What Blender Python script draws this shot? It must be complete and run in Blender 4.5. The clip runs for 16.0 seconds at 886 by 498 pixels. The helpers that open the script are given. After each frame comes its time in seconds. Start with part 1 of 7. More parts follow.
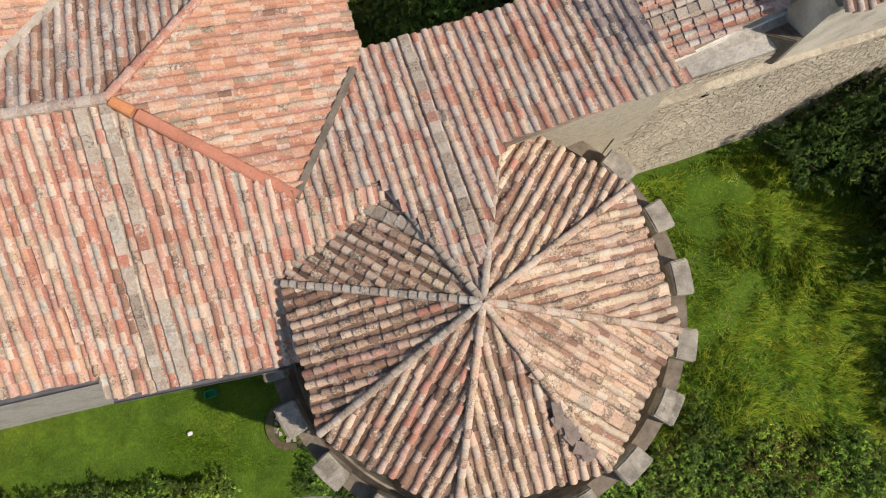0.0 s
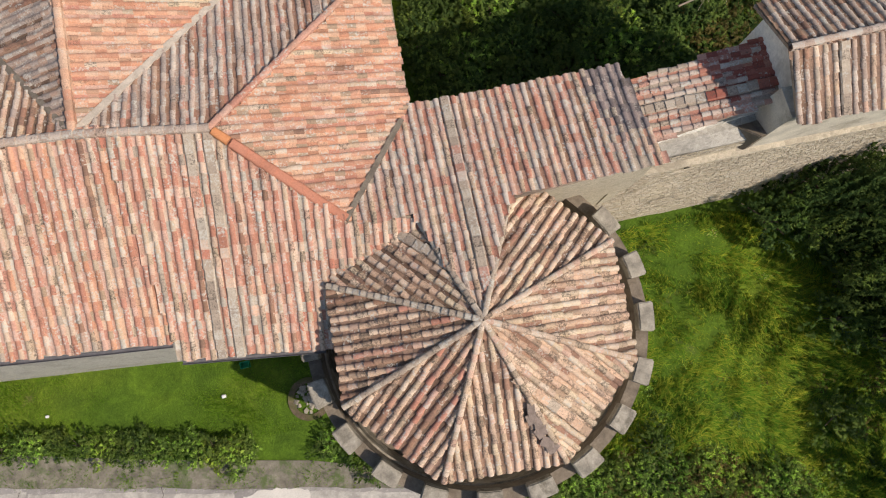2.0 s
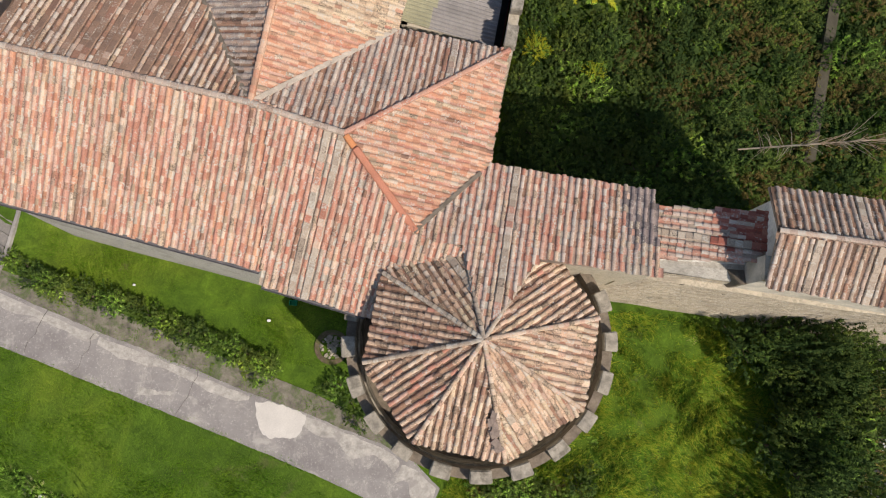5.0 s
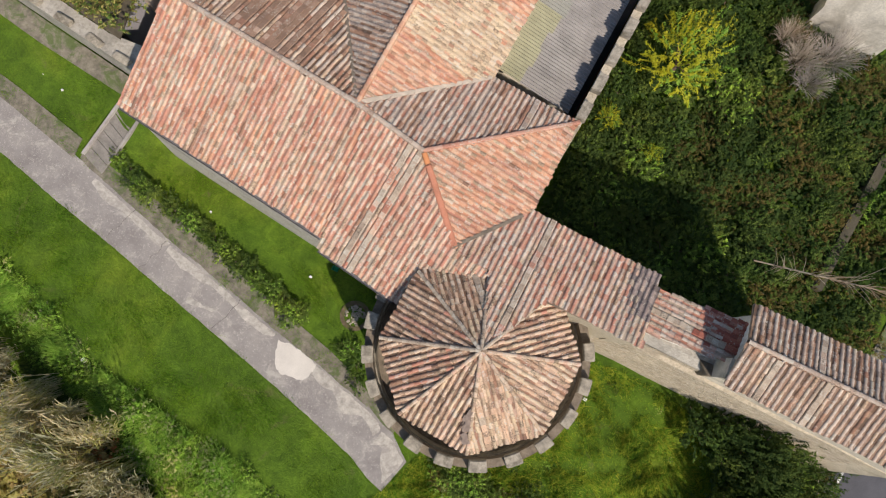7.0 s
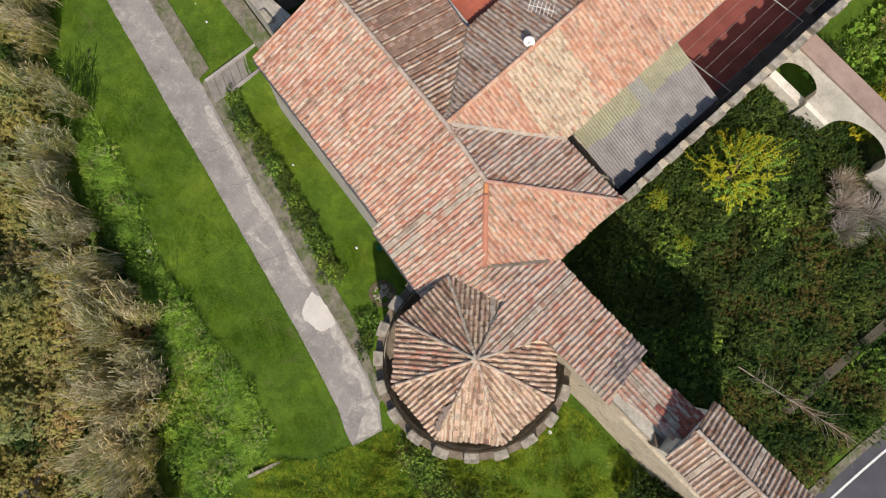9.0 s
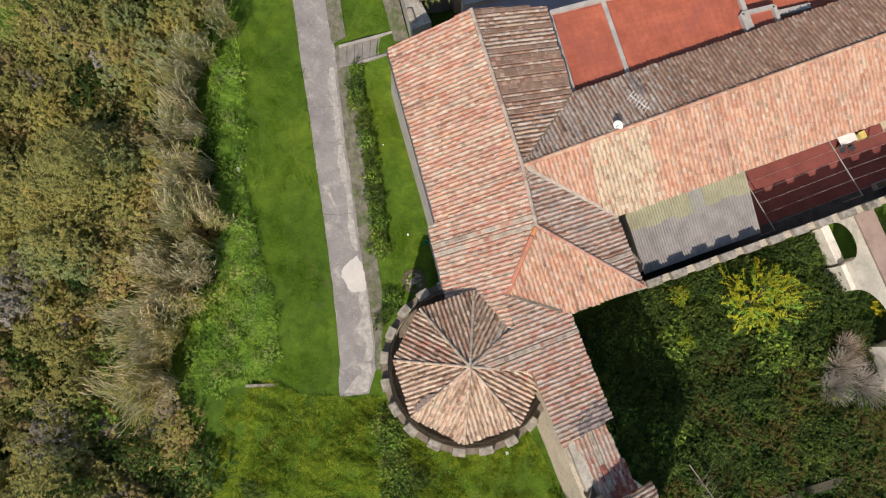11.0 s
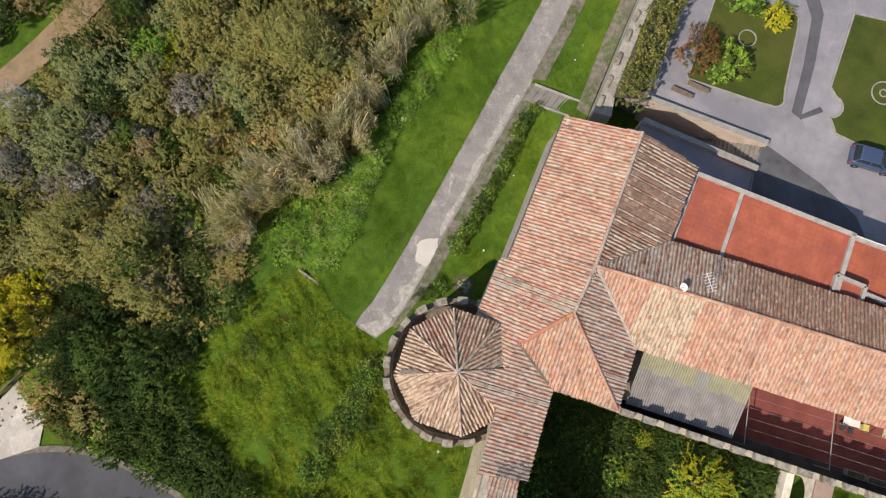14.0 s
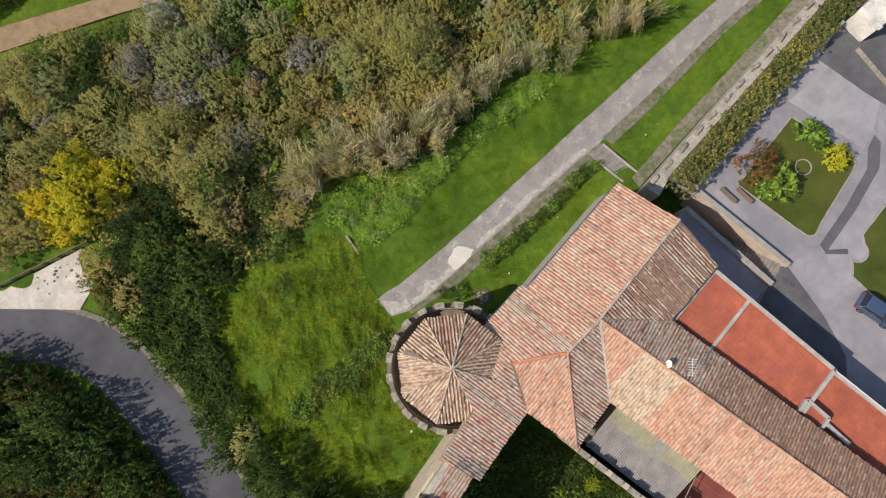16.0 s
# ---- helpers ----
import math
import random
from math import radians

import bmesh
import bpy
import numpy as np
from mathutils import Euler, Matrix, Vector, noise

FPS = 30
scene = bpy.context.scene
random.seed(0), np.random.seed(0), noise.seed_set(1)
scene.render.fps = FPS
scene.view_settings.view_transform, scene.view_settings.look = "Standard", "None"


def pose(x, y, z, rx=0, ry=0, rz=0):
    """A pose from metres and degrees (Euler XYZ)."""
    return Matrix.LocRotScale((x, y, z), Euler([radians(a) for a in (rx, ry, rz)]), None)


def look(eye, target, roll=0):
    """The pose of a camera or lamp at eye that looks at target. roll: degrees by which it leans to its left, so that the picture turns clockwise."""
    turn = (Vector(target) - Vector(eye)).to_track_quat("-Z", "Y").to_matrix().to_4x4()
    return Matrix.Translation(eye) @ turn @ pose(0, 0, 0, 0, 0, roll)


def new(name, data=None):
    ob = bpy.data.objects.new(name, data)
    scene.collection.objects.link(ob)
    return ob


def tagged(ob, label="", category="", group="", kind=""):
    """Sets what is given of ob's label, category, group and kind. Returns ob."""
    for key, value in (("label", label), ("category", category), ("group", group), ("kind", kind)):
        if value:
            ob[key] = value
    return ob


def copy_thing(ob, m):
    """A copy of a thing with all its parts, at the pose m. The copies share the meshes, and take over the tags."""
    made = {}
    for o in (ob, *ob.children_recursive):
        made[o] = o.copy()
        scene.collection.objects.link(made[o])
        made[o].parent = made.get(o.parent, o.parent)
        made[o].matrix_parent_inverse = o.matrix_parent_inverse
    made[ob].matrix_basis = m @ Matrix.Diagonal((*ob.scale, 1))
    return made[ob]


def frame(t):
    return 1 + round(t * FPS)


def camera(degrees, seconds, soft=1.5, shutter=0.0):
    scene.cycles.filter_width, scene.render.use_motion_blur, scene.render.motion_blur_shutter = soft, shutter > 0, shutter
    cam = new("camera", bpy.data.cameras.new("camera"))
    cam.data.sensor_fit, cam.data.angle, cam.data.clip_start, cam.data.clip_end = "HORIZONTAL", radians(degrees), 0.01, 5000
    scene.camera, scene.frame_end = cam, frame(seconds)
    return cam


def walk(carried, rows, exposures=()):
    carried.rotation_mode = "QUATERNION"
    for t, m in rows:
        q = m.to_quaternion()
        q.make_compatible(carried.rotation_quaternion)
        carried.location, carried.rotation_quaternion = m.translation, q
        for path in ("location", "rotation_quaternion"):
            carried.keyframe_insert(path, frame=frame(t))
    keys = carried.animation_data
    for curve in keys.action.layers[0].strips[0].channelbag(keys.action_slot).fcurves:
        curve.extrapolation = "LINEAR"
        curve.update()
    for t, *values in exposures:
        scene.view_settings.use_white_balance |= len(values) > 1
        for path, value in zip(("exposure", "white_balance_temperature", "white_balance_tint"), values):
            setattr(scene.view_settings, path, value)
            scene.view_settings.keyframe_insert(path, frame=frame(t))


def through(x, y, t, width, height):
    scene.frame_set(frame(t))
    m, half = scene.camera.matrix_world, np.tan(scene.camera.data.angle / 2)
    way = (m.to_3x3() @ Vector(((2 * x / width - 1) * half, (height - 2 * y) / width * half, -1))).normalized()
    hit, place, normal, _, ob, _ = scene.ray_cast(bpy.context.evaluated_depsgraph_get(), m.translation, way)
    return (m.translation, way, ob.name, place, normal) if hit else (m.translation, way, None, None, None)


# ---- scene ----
cam = camera(66.45, 16.0, soft=1.15)
PATH = [  # seconds, eye, tilt, lean, heading
    (0.0, -1.094, -0.756, 23.697, 9.08, 0.26, -21.22),
    (0.5, -1.120, -0.666, 24.668, 8.99, 0.21, -19.43),
    (1.0, -1.143, -0.624, 25.615, 8.86, 0.12, -18.49),
    (1.5, -1.179, -0.595, 26.628, 8.77, 0.06, -17.31),
    (2.0, -1.214, -0.568, 27.686, 8.77, 0.03, -14.62),
    (2.5, -1.240, -0.562, 28.683, 8.77, -0.02, -11.53),
    (3.0, -1.273, -0.568, 29.648, 8.77, -0.03, -8.38),
    (3.5, -1.300, -0.575, 30.635, 8.80, -0.04, -5.10),
    (4.0, -1.320, -0.588, 31.646, 8.79, -0.03, -1.50),
    (4.2, -1.325, -0.592, 32.068, 8.79, -0.03, 0.00),
    (6.5, -1.358, -0.642, 37.300, 8.61, 0.22, 19.87),
    (7.0, -1.354, -0.647, 38.602, 8.62, 0.19, 24.57),
    (8.0, -1.364, -0.679, 41.004, 8.60, 0.16, 34.31),
    (9.0, -1.388, -0.748, 43.554, 8.56, 0.18, 44.07),
    (9.2, -1.396, -0.765, 44.066, 8.56, 0.18, 46.01),
    (11.3, -1.450, -1.027, 49.475, 8.49, 0.02, 69.84),
    (11.5, -1.445, -1.045, 49.992, 8.48, 0.01, 72.25),
    (12.0, -1.423, -1.083, 51.301, 8.49, 0.02, 78.23),
    (12.5, -1.383, -1.113, 52.628, 8.50, 0.08, 84.32),
    (13.0, -1.323, -1.130, 53.969, 8.50, 0.11, 90.36),
    (13.5, -1.249, -1.153, 55.306, 8.51, 0.15, 96.95),
    (14.0, -1.164, -1.185, 56.707, 8.58, 0.16, 103.87),
    (14.5, -1.058, -1.221, 58.170, 8.60, 0.12, 108.02),
    (15.0, -0.939, -1.267, 59.679, 8.62, 0.06, 112.30),
    (15.5, -0.804, -1.328, 61.207, 8.62, 0.01, 117.03),
    (16.0, -0.669, -1.384, 62.744, 8.60, -0.10, 122.89),
]
walk(cam, [(t, pose(x, y, z, rx, ry, rz)) for t, x, y, z, rx, ry, rz in PATH])

# ---- light ----
SUN = Vector((0.9, -0.72, 1.18)).normalized()
world = bpy.data.worlds.new("sky")
scene.world = world
world.use_nodes = True
wn = world.node_tree
sky = wn.nodes.new("ShaderNodeTexSky")
sky.sky_type = "NISHITA"
sky.sun_disc = False
sky.sun_elevation = math.asin(SUN.z)
sky.sun_rotation = math.atan2(SUN.x, SUN.y)
wn.nodes["Background"].inputs["Strength"].default_value = 0.115
wn.links.new(sky.outputs[0], wn.nodes["Background"].inputs["Color"])
sun_data = bpy.data.lights.new("sun", "SUN")
sun_data.energy, sun_data.angle, sun_data.color = 4.2, radians(0.6), (1.0, 0.885, 0.77)
sun = new("sun", sun_data)
sun.matrix_world = look(SUN * 100, (0, 0, 0))
scene.view_settings.exposure = 0.12

# ---- materials ----


def material(name, rough=0.9, metal=0.0):
    m = bpy.data.materials.new(name)
    m.use_nodes = True
    b = m.node_tree.nodes["Principled BSDF"]
    b.inputs["Roughness"].default_value = rough
    b.inputs["Metallic"].default_value = metal
    b.inputs["Specular IOR Level"].default_value = 0.25
    return m, m.node_tree, b


def ramp(tree, source, stops, constant=False):
    r = tree.nodes.new("ShaderNodeValToRGB")
    el = r.color_ramp.elements
    r.color_ramp.interpolation = "CONSTANT" if constant else "LINEAR"
    while len(el) < len(stops):
        el.new(0.5)
    for e, (p, c) in zip(el, stops):
        e.position, e.color = p, (*c, 1)
    tree.links.new(source, r.inputs[0])
    return r.outputs[0]


def noise_tex(tree, coord, scale, detail=4.0, rough=0.6, dist=0.0):
    n = tree.nodes.new("ShaderNodeTexNoise")
    n.inputs["Scale"].default_value, n.inputs["Detail"].default_value = scale, detail
    n.inputs["Roughness"].default_value, n.inputs["Distortion"].default_value = rough, dist
    tree.links.new(coord, n.inputs["Vector"])
    return n.outputs[0]


def mix(tree, fac, a, b, mode="MIX"):
    n = tree.nodes.new("ShaderNodeMix")
    n.data_type, n.blend_type = "RGBA", mode
    for sock, v in ((n.inputs[0], fac), (n.inputs[6], a), (n.inputs[7], b)):
        if isinstance(v, (int, float)):
            sock.default_value = v
        elif isinstance(v, tuple):
            sock.default_value = (*v, 1)
        else:
            tree.links.new(v, sock)
    return n.outputs[2]


def bump(tree, b, height, strength=0.4, distance=0.02):
    n = tree.nodes.new("ShaderNodeBump")
    n.inputs["Strength"].default_value, n.inputs["Distance"].default_value = strength, distance
    tree.links.new(height, n.inputs["Height"])
    tree.links.new(n.outputs[0], b.inputs["Normal"])


def position(tree):
    return tree.nodes.new("ShaderNodeNewGeometry").outputs["Position"]


def tile_material(name, colours, lichen=(0.50, 0.47, 0.40), dark=(0.10, 0.08, 0.06), lichen_amount=0.5, dark_amount=0.5, single=False):
    """Fired clay: each tile its own tone, with pale lichen and black growth on it."""
    m, t, b = material(name, 0.92)
    if single:
        rnd = t.nodes.new("ShaderNodeObjectInfo").outputs["Random"]
    else:
        rnd = t.nodes.new("ShaderNodeNewGeometry").outputs["Random Per Island"]
    pos = position(t)
    n = len(colours)
    base = ramp(t, rnd, [(i / n, c) for i, c in enumerate(colours)], True)
    fine = noise_tex(t, pos, 22, 5, 0.7)
    grain = ramp(t, fine, [(0.3, (0.62, 0.6, 0.58)), (0.7, (1.12, 1.1, 1.08))])
    col = mix(t, 0.85, base, grain, "MULTIPLY")
    broad = noise_tex(t, pos, 0.7, 3, 0.6)
    tone = ramp(t, broad, [(0.3, (0.8, 0.78, 0.78)), (0.7, (1.1, 1.1, 1.08))])
    col = mix(t, 0.8, col, tone, "MULTIPLY")
    wn = t.nodes.new("ShaderNodeTexWhiteNoise")
    wn.noise_dimensions = "1D"
    mul = t.nodes.new("ShaderNodeMath")
    mul.operation = "MULTIPLY"
    mul.inputs[1].default_value = 97.3
    t.links.new(rnd, mul.inputs[0])
    t.links.new(mul.outputs[0], wn.inputs["W"])

    def shifted(value, low, high):
        """The noise, raised or lowered tile by tile."""
        r = t.nodes.new("ShaderNodeMapRange")
        r.inputs["To Min"].default_value, r.inputs["To Max"].default_value = low, high
        t.links.new(wn.outputs["Value"], r.inputs["Value"])
        a = t.nodes.new("ShaderNodeMath")
        a.operation = "ADD"
        t.links.new(value, a.inputs[0])
        t.links.new(r.outputs[0], a.inputs[1])
        return a.outputs[0]

    spots = shifted(noise_tex(t, pos, 13, 6, 0.75), 0.10, -0.10)
    li = ramp(t, spots, [(0.62 - 0.12 * lichen_amount, (0, 0, 0)), (0.72 - 0.08 * lichen_amount, (1, 1, 1))])
    col = mix(t, li, col, lichen)
    growth = shifted(noise_tex(t, pos, 16, 7, 0.8, 0.3), -0.13, 0.12)
    dk = ramp(t, growth, [(0.64 - 0.13 * dark_amount, (0, 0, 0)), (0.74 - 0.1 * dark_amount, (0.85, 0.85, 0.85))])
    col = mix(t, dk, col, dark)
    t.links.new(col, b.inputs["Base Color"])
    bump(t, b, fine, 0.5, 0.012)
    return m


def plain_material(name, colour, scale=3.0, rough=0.9, spread=0.35, bumpy=0.3, fine_scale=40.0, stain=None, metal=0.0):
    """A mineral or painted surface with grain and broader blotches."""
    m, t, b = material(name, rough, metal)
    pos = position(t)
    lo = tuple(c * (1 - spread) for c in colour)
    hi = tuple(min(1, c * (1 + spread)) for c in colour)
    broad = noise_tex(t, pos, scale, 5, 0.65)
    col = ramp(t, broad, [(0.3, lo), (0.7, hi)])
    fine = noise_tex(t, pos, fine_scale, 4, 0.7)
    col = mix(t, 0.7, col, ramp(t, fine, [(0.3, (0.75, 0.75, 0.75)), (0.7, (1.15, 1.15, 1.15))]), "MULTIPLY")
    if stain:
        s = noise_tex(t, pos, scale * 0.35, 6, 0.75, 0.5)
        col = mix(t, ramp(t, s, [(0.5, (0, 0, 0)), (0.62, (0.8, 0.8, 0.8))]), col, stain)
    t.links.new(col, b.inputs["Base Color"])
    bump(t, b, fine, bumpy, 0.02)
    return m


def leaf_material(name, colours, through=0.33, vary=0.8):
    m, t, b = material(name, 0.75)
    b.inputs["Specular IOR Level"].default_value = 0.06
    rnd = t.nodes.new("ShaderNodeNewGeometry").outputs["Random Per Island"]
    n = len(colours)
    col = ramp(t, rnd, [(i / max(1, n - 1), c) for i, c in enumerate(colours)])
    obj = t.nodes.new("ShaderNodeObjectInfo").outputs["Random"]
    tone = ramp(t, obj, [(0.0, (0.78, 0.8, 0.75)), (0.5, (1.0, 1.0, 1.0)), (1.0, (1.2, 1.1, 0.95))])
    col = mix(t, 1.0, col, tone, "MULTIPLY")
    pos = position(t)
    patch = noise_tex(t, pos, 0.45, 3, 0.6, 0.4)
    col = mix(t, vary, col, ramp(t, patch, [(0.32, (0.7, 0.82, 0.75)), (0.5, (1.0, 1.0, 1.0)), (0.68, (1.3, 1.12, 1.0))]), "MULTIPLY")
    tuft = noise_tex(t, pos, 2.6, 3, 0.6)
    col = mix(t, vary, col, ramp(t, tuft, [(0.3, (0.72, 0.75, 0.7)), (0.7, (1.25, 1.22, 1.15))]), "MULTIPLY")
    t.links.new(col, b.inputs["Base Color"])
    tr = t.nodes.new("ShaderNodeBsdfTranslucent")
    t.links.new(col, tr.inputs["Color"])
    mx = t.nodes.new("ShaderNodeMixShader")
    mx.inputs[0].default_value = through
    t.links.new(b.outputs[0], mx.inputs[1])
    t.links.new(tr.outputs[0], mx.inputs[2])
    t.links.new(mx.outputs[0], t.nodes["Material Output"].inputs["Surface"])
    return m


def ground_material():
    """Meadow: green turf, yellower patches, bare earth and dry straw."""
    m, t, b = material("meadow", 0.95)
    pos = position(t)
    broad = noise_tex(t, pos, 0.12, 4, 0.6, 0.3)
    col = ramp(t, broad, [(0.3, (0.055, 0.11, 0.011)), (0.5, (0.088, 0.16, 0.014)), (0.7, (0.145, 0.205, 0.02))])
    mid = noise_tex(t, pos, 1.1, 6, 0.7, 0.6)
    col = mix(t, 0.8, col, ramp(t, mid, [(0.28, (0.42, 0.46, 0.4)), (0.72, (1.35, 1.3, 1.2))]), "MULTIPLY")
    fine = noise_tex(t, pos, 9, 6, 0.8)
    col = mix(t, 0.8, col, ramp(t, fine, [(0.3, (0.5, 0.55, 0.4)), (0.7, (1.4, 1.35, 1.2))]), "MULTIPLY")
    earth = noise_tex(t, pos, 0.33, 7, 0.7, 0.8)
    col = mix(t, ramp(t, earth, [(0.62, (0, 0, 0)), (0.74, (0.7, 0.7, 0.7))]), col, (0.15, 0.12, 0.06))
    t.links.new(col, b.inputs["Base Color"])
    bump(t, b, fine, 0.8, 0.08)
    return m


M_TILE = dict(
    red=[(0.56, 0.34, 0.25), (0.50, 0.26, 0.18), (0.60, 0.44, 0.33), (0.44, 0.21, 0.145), (0.64, 0.50, 0.39), (0.50, 0.32, 0.24), (0.54, 0.27, 0.19), (0.42, 0.36, 0.29), (0.64, 0.45, 0.34), (0.46, 0.42, 0.35), (0.58, 0.33, 0.24), (0.52, 0.23, 0.16)],
    orange=[(0.60, 0.34, 0.22), (0.64, 0.40, 0.27), (0.54, 0.28, 0.18), (0.66, 0.46, 0.33), (0.60, 0.35, 0.24), (0.46, 0.25, 0.16), (0.63, 0.42, 0.29), (0.40, 0.30, 0.21), (0.58, 0.31, 0.20)],
    peach=[(0.62, 0.385, 0.265), (0.64, 0.425, 0.30), (0.58, 0.335, 0.225), (0.63, 0.45, 0.33), (0.53, 0.29, 0.195), (0.60, 0.365, 0.25), (0.46, 0.29, 0.20)],
    beige=[(0.66, 0.49, 0.35), (0.61, 0.44, 0.31), (0.70, 0.56, 0.42), (0.57, 0.40, 0.28), (0.68, 0.52, 0.38), (0.53, 0.40, 0.30), (0.64, 0.46, 0.33), (0.42, 0.31, 0.22), (0.70, 0.51, 0.37)],
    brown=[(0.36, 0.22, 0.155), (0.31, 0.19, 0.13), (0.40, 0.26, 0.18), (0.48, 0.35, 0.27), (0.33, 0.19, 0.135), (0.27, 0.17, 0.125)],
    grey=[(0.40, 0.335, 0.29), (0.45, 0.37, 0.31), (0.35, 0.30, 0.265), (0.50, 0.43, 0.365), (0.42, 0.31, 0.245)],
    pale=[(0.55, 0.46, 0.385), (0.49, 0.40, 0.33), (0.60, 0.52, 0.44), (0.44, 0.35, 0.29), (0.51, 0.40, 0.32)],
    salmon=[(0.52, 0.27, 0.20), (0.56, 0.33, 0.25), (0.48, 0.24, 0.17), (0.58, 0.39, 0.31), (0.50, 0.30, 0.22)],
    cream=[(0.62, 0.49, 0.37), (0.57, 0.43, 0.32), (0.66, 0.55, 0.43), (0.54, 0.41, 0.29), (0.60, 0.42, 0.32), (0.50, 0.40, 0.29)],
    ash=[(0.43, 0.365, 0.29), (0.47, 0.40, 0.315), (0.38, 0.32, 0.255), (0.50, 0.44, 0.355)],
    # soil: dark brown gutters, with the shade between covers painted in
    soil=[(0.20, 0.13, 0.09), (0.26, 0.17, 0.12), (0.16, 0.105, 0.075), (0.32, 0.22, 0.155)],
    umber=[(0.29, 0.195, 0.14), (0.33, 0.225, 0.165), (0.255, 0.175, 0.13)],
    straw=[(0.69, 0.57, 0.40), (0.65, 0.52, 0.36), (0.61, 0.50, 0.36), (0.70, 0.59, 0.44), (0.56, 0.43, 0.30)],
    charcoal=[(0.24, 0.205, 0.195), (0.30, 0.255, 0.24), (0.38, 0.32, 0.29), (0.19, 0.165, 0.16)],
    crimson=[(0.33, 0.11, 0.08), (0.39, 0.15, 0.11), (0.30, 0.10, 0.075), (0.42, 0.20, 0.15)],
    stained=[(0.54, 0.31, 0.24), (0.48, 0.38, 0.32), (0.58, 0.47, 0.39), (0.42, 0.35, 0.31), (0.55, 0.32, 0.25), (0.52, 0.44, 0.38), (0.62, 0.52, 0.44), (0.50, 0.28, 0.21)],
)
GROWTH = dict(straw=(0.35, 0.75), umber=(0.2, 0.25), salmon=(0.45, 0.15), cream=(0.45, 0.7), ash=(0.6, 0.45), soil=(0.15, 0.6), charcoal=(0.15, 0.5), crimson=(0.25, 0.2), red=(0.6, 0.2), orange=(0.45, 0.1), peach=(0.25, 0.05), beige=(0.3, 1.0), brown=(0.3, 0.3), grey=(0.5, 0.35), pale=(0.6, 0.35), stained=(0.9, 0.4))
M_TILE = {k: [(r, g * 0.965, b * 0.95) for r, g, b in c] for k, c in M_TILE.items()}
TILES = {k: (tile_material("clay_" + k, c, lichen_amount=GROWTH[k][0], dark_amount=GROWTH[k][1]), tile_material("clay_single_" + k, c, lichen_amount=GROWTH[k][0], dark_amount=GROWTH[k][1], single=True)) for k, c in M_TILE.items()}
MORTAR = plain_material("mortar", (0.36, 0.28, 0.21), 2.0, 0.95, 0.3, 0.5, 30, (0.15, 0.11, 0.08))


def rubble_material(name, colour, scale=6.5):
    """Uneven stones in wide pale mortar."""
    m, t, b = material(name, 0.95)
    pos = position(t)
    wob = t.nodes.new("ShaderNodeVectorMath")
    wob.operation = "MULTIPLY"
    wob.inputs[1].default_value = (1.0, 1.0, 2.6)
    t.links.new(pos, wob.inputs[0])
    cell = t.nodes.new("ShaderNodeTexVoronoi")
    cell.inputs["Scale"].default_value, cell.inputs["Randomness"].default_value = scale, 0.95
    t.links.new(wob.outputs[0], cell.inputs["Vector"])
    edge = t.nodes.new("ShaderNodeTexVoronoi")
    edge.feature = "DISTANCE_TO_EDGE"
    edge.inputs["Scale"].default_value, edge.inputs["Randomness"].default_value = scale, 0.95
    t.links.new(wob.outputs[0], edge.inputs["Vector"])
    bw = t.nodes.new("ShaderNodeRGBToBW")
    t.links.new(cell.outputs["Color"], bw.inputs[0])
    stone = ramp(t, bw.outputs[0], [(0.2, tuple(c * 0.82 for c in colour)), (0.5, colour), (0.8, tuple(c * 1.1 for c in colour))])
    joint = ramp(t, edge.outputs["Distance"], [(0.02, (0.3, 0.3, 0.3)), (0.09, (0, 0, 0))])
    col = mix(t, joint, stone, tuple(min(1, c * 1.1) for c in colour))
    fine = noise_tex(t, pos, 26, 5, 0.7)
    col = mix(t, 0.8, col, ramp(t, fine, [(0.3, (0.7, 0.7, 0.7)), (0.7, (1.15, 1.15, 1.15))]), "MULTIPLY")
    damp = noise_tex(t, pos, 0.5, 5, 0.7, 0.4)
    col = mix(t, ramp(t, damp, [(0.48, (0, 0, 0)), (0.68, (0.55, 0.55, 0.55))]), col, tuple(c * 0.42 for c in colour))
    t.links.new(col, b.inputs["Base Color"])
    deep = ramp(t, edge.outputs["Distance"], [(0.0, (0, 0, 0)), (0.12, (1, 1, 1))])
    both = mix(t, 0.5, deep, fine)
    bump(t, b, both, 0.4, 0.025)
    return m


